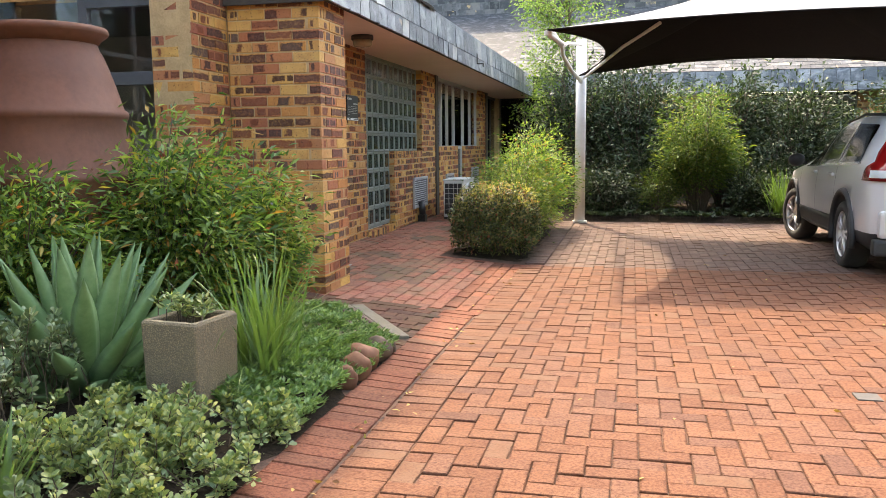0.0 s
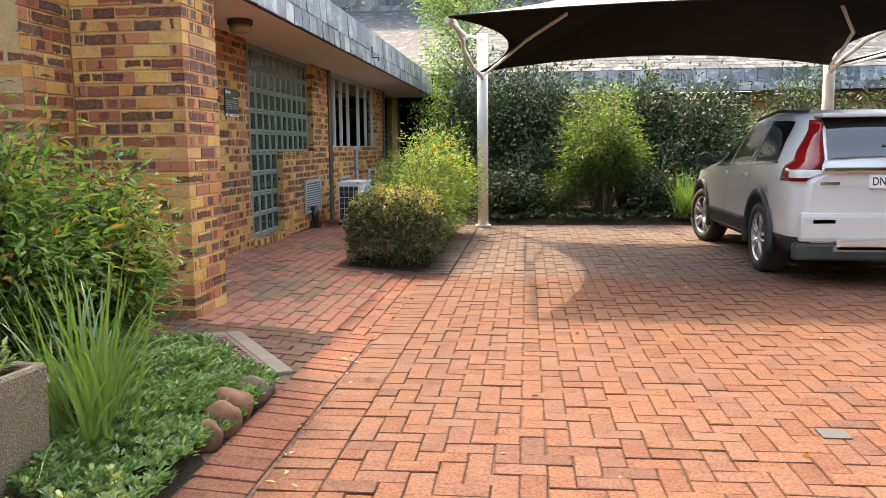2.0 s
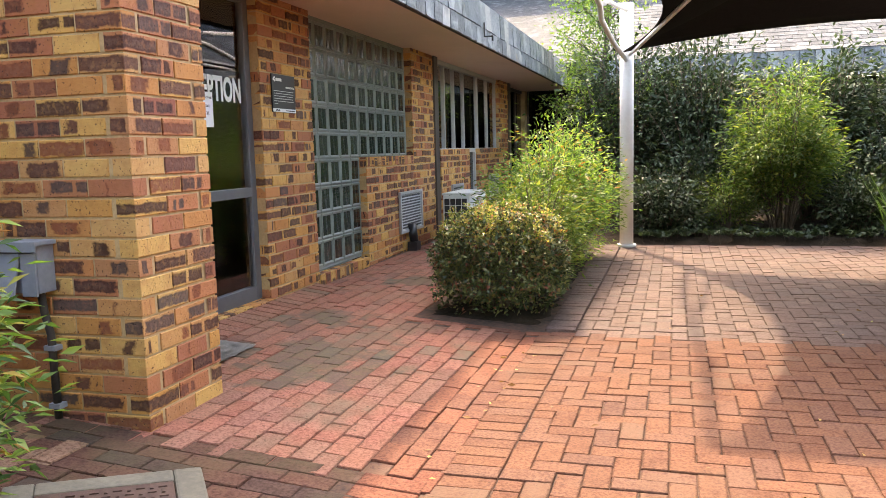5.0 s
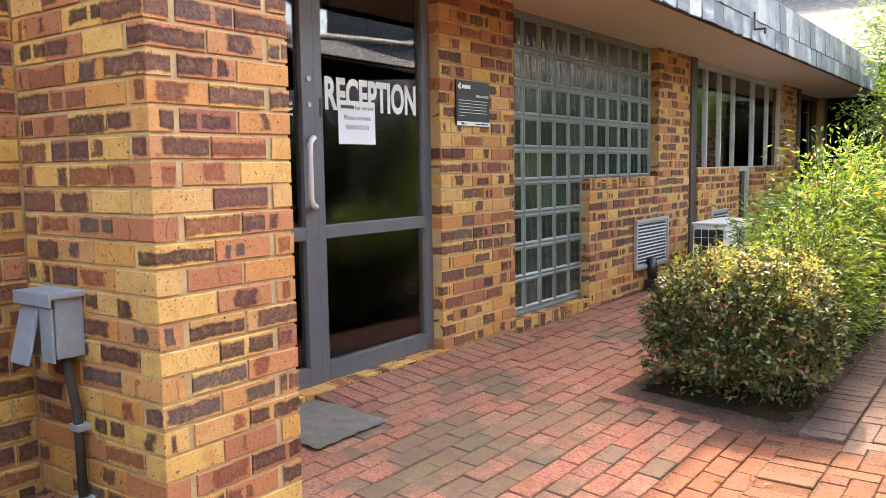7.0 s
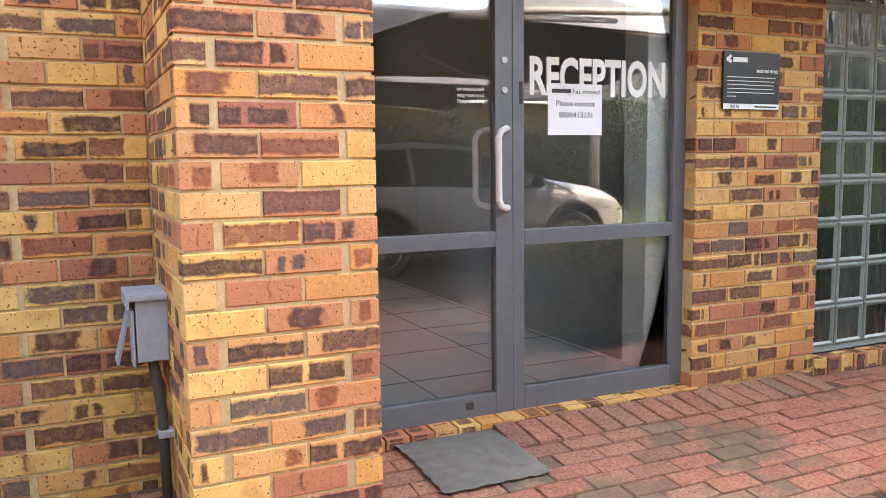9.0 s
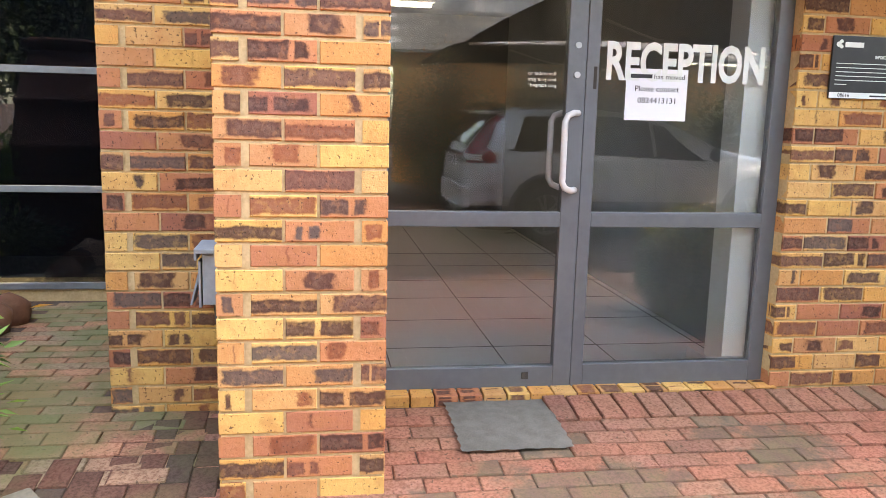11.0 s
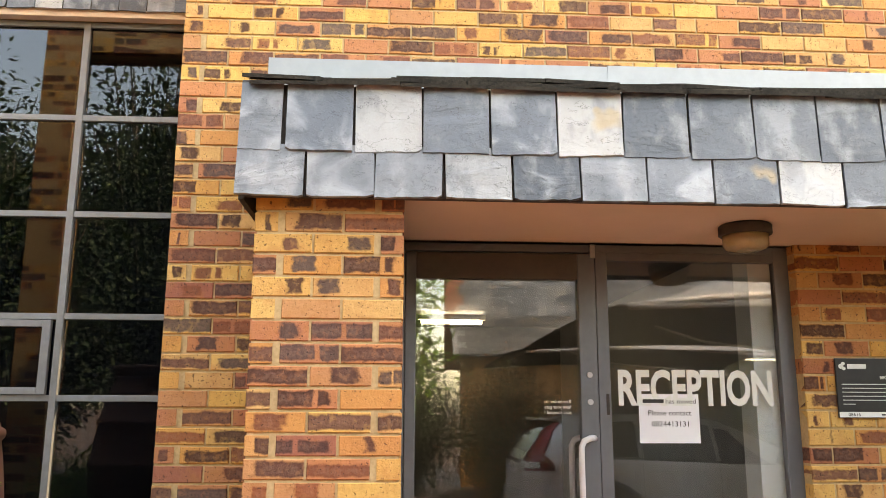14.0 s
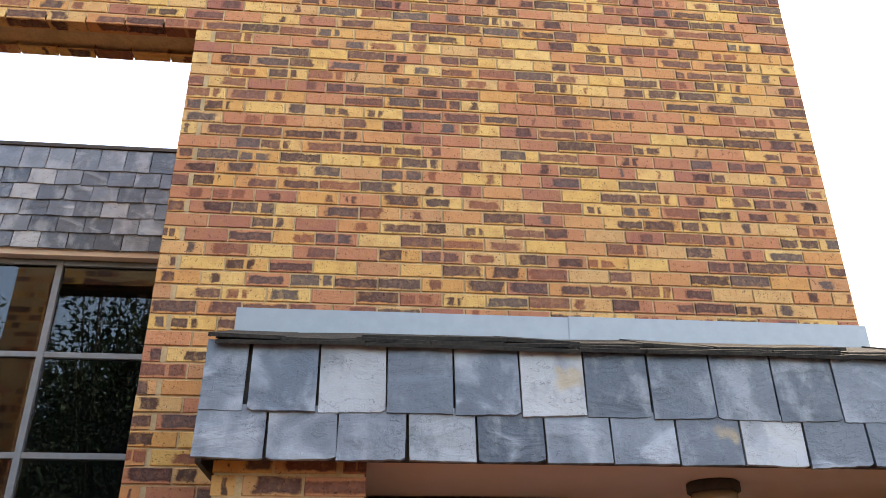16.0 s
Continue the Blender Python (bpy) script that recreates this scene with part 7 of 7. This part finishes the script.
joined_blocks("wall_slates", es, SLATE, wall_east, "hung grey slates")
shrub("courtyard_shrub", "dark leafy shrub beyond the drive", (10.0, 7.7, 0.0), 1.1, 1.2, 2.6, 60, 120, 0.12, 0.06, G_DARK, low=0.1, spray=0.2, flat=0.9)
for y in (12.0, 14.2, 16.4, 18.6, 20.8):
    shrub("boundary_shrub", "dark leafy shrub along the boundary wall", (9.7, y, 0.0), 0.9, 1.5, 2.7, 55, 110, 0.13, 0.065, G_DARK, low=0.1, spray=0.22, flat=0.9, group="shrubs along the boundary wall")
shrub("berry_bush", "dark bush with reddish leaves beside the parked car", (6.9, 9.3, 0.0), 1.0, 0.8, 2.3, 70, 150, 0.09, 0.04, G_RED, low=0.15, spray=0.2, flat=0.9)
# trees added out of view to fill the reflections; their height hides sky
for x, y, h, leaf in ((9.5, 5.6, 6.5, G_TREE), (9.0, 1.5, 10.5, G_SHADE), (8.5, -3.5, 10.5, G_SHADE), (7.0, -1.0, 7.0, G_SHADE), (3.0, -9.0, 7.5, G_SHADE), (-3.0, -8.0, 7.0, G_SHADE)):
    shrub("garden_tree", "leafy garden tree added out of view for the reflections", (x, y, 0.0), 2.5, 2.5, h, 130, 260, 0.20, 0.10, leaf, "tree", low=0.3, spray=0.38, flat=0.9, group="trees beyond the drive", wood=0.05, crown="crown")

# fallen leaves on the paving
LITTER = leaf_material("fallen_leaf", [(0.0, (0.10, 0.045, 0.02)), (0.5, (0.26, 0.12, 0.04)), (0.8, (0.38, 0.25, 0.07)), (1.0, (0.30, 0.30, 0.10))])
n = 150
P = np.stack([nrng.uniform(-0.9, 4.0, n), nrng.uniform(2.0, 12.0, n), np.full(n, 0.006)], axis=1)
for i in range(60):
    P[i] = (-0.66 + nrng.normal() * 0.07, nrng.uniform(2.5, 9.0), 0.008)
D = np.stack([nrng.normal(size=n), nrng.normal(size=n), np.full(n, 0.08)], axis=1)
fallen = leaf_mesh("fallen_leaves", P, D, 0.04 * nrng.uniform(0.5, 1.3, n), 0.018, LITTER, None, 0.05)
tagged(fallen, "dry fallen leaves scattered on the paving", "leaves", kind="stuff")


# ---- pieces of the setting: pavers ----
PL, PW = 0.212, 0.106


def paver(specs, x, y, along_x, l=0.2090, w=0.1036, dz=0.0):
    """One paver lying at (x, y) on the paving's slope."""
    tilt = math.degrees(math.atan(0.085)) if -2.4647 < x < -0.72 else 0.0
    m = Matrix.Translation((x + rng.uniform(-0.0015, 0.0015), y + rng.uniform(-0.0015, 0.0015), gz(x) + dz + rng.uniform(-0.004, 0.003))) @ pose(0, 0, 0, rng.uniform(-1.1, 1.1), tilt + rng.uniform(-0.8, 0.8), rng.uniform(-1.1, 1.1) + (0 if along_x else 90))
    if not along_x:
        m = Matrix.Translation(m.translation) @ pose(0, 0, 0, rng.uniform(-0.8, 0.8), tilt + rng.uniform(-1.1, 1.1), 0) @ pose(0, 0, 0, 0, 0, 90 + rng.uniform(-1.1, 1.1))
    specs.append((m, l, w, 0.05))


pavement = tagged(new("pavement"), "red clay brick paving laid in herringbone on the drive", "paving", kind="structure")
pavement_old = tagged(new("pavement_carport"), "older greyish clay brick paving under the carport", "paving", kind="structure")
pavement_porch = tagged(new("pavement_porch"), "stained red clay brick paving along the wall", "paving", kind="structure")
pavement_yard = tagged(new("pavement_yard"), "mossy clay brick paving in the courtyard", "paving", kind="structure")
pavement_band = tagged(new("pavement_band"), "dark clay brick courses across the path, darkened further for shade", "paving", kind="structure")
drive, old, kerb = [], [], []
X0, Y0 = -0.400, -1.5
for i in range(70):
    for j in range(154):
        k = (i - j) % 4
        if k == 0:
            x, y, ax = X0 + (i + 1) * PW, Y0 + (j + 0.5) * PW, True
        elif k == 3:
            x, y, ax = X0 + (i + 0.5) * PW, Y0 + (j + 1) * PW, False
        elif k == 1 and i == 0:
            paver(old if Y0 + (j + 0.5) * PW > 9.45 else drive, X0 + 0.5 * PW, Y0 + (j + 0.5) * PW, True, 0.102)
            continue
        else:
            continue
        if y > 14.55 or y < -1.2:
            continue
        paver(old if y > 9.45 else drive, x, y, ax)
for j in range(154):        # border courses beside the drive, a dark crack between the two
    y = Y0 + (j + 0.5) * PW
    if y < 9.4:
        paver(drive, -0.520, y, True, 0.233)
        if y < 6.72:
            paver(kerb, -0.785, y * 1.02 - 0.02, True, 0.258, 0.1055, 0.003)
for j in range(47):
    paver(old, -0.51, 9.6 + j * 0.106, True, dz=0.01)
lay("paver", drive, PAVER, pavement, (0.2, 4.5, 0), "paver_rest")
lay("paver", kerb, PAVER_SUN_EDGE, pavement, (-0.8, 5.0, 0), "paver_rest")
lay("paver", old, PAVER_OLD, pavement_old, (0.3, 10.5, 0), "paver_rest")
porch, band, yard, edge = [], [], [], []
for i in range(19):
    x = -0.672 - i * PW
    for j in range(66):
        y = 6.9 + (j + (0.5 if i % 2 else 0)) * PL
        if x < -2.62 or (y > 9.35 and x > -1.62) or y > 20.6:
            continue
        if x < -2.40 and 8.3 < y < 10.2:
            continue
        # outer courses take the tone made for sun, the others that for shade
        paver(edge if x > -0.90 and y < 9.5 else porch, x, y, False)
for i in range(6):
    paver(edge if i > 1 else porch, -1.62 + i * PL + 0.1, 9.46, True)
for j in range(12):
    for i in range(8 if j < 4 else 6):
        x = -0.98 - (i + (0.5 if j % 2 else 0)) * PL
        y = 6.84 - j * PW
        paver(band, x, y, True)
for i in range(26):
    x = -2.10 - i * PW
    for j in range(9):
        y = 4.9 + (j + (0.5 if i % 2 else 0)) * PL
        if x < -4.8 or (y > 6.8 and x > -2.7) or (x < -2.64 and x > -3.1 and y > 6.29) or (x < -2.62 and y < 5.45):
            continue
        paver(yard, x, y, False)
for i in range(3):
    for j in range(8):
        if i < 2 or j > 3:
            paver(band, -1.95 - i * PL * 0.5, 5.3 + j * PW, True)
lay("paver", edge, PAVER_SUN_EDGE, pavement_porch, (-0.9, 8.2, 0), "paver_rest")
lay("paver", porch, PAVER_SHADE, pavement_porch, (-1.6, 8.2, 0), "paver_rest")
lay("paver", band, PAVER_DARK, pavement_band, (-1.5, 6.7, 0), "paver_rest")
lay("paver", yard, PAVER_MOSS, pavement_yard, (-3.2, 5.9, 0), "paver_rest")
lay("brick", sill_specs, BRICK, pavement_porch, (-2.7, 8.5, 0), "brick_rest")
lay("paver", ramp_specs, PAVER_SHADE, pavement_porch, (-2.5, 8.5, 0), "paver_rest")

# ---- pieces of the setting: bricks ----
lay("brick", pier_specs, BRICK, wall_pier, (PX, 7.2, 1.3), "brick_rest")
lay("brick", main_specs, BRICK, wall_main, (WX, 9.9, 1.3), "brick_rest")
lay("brick", tower_specs, BRICK, wall_tower, (TX, 7.6, 2.9), "brick_rest")
joined_blocks("brick_rest", far_specs, BRICK, wall_far)
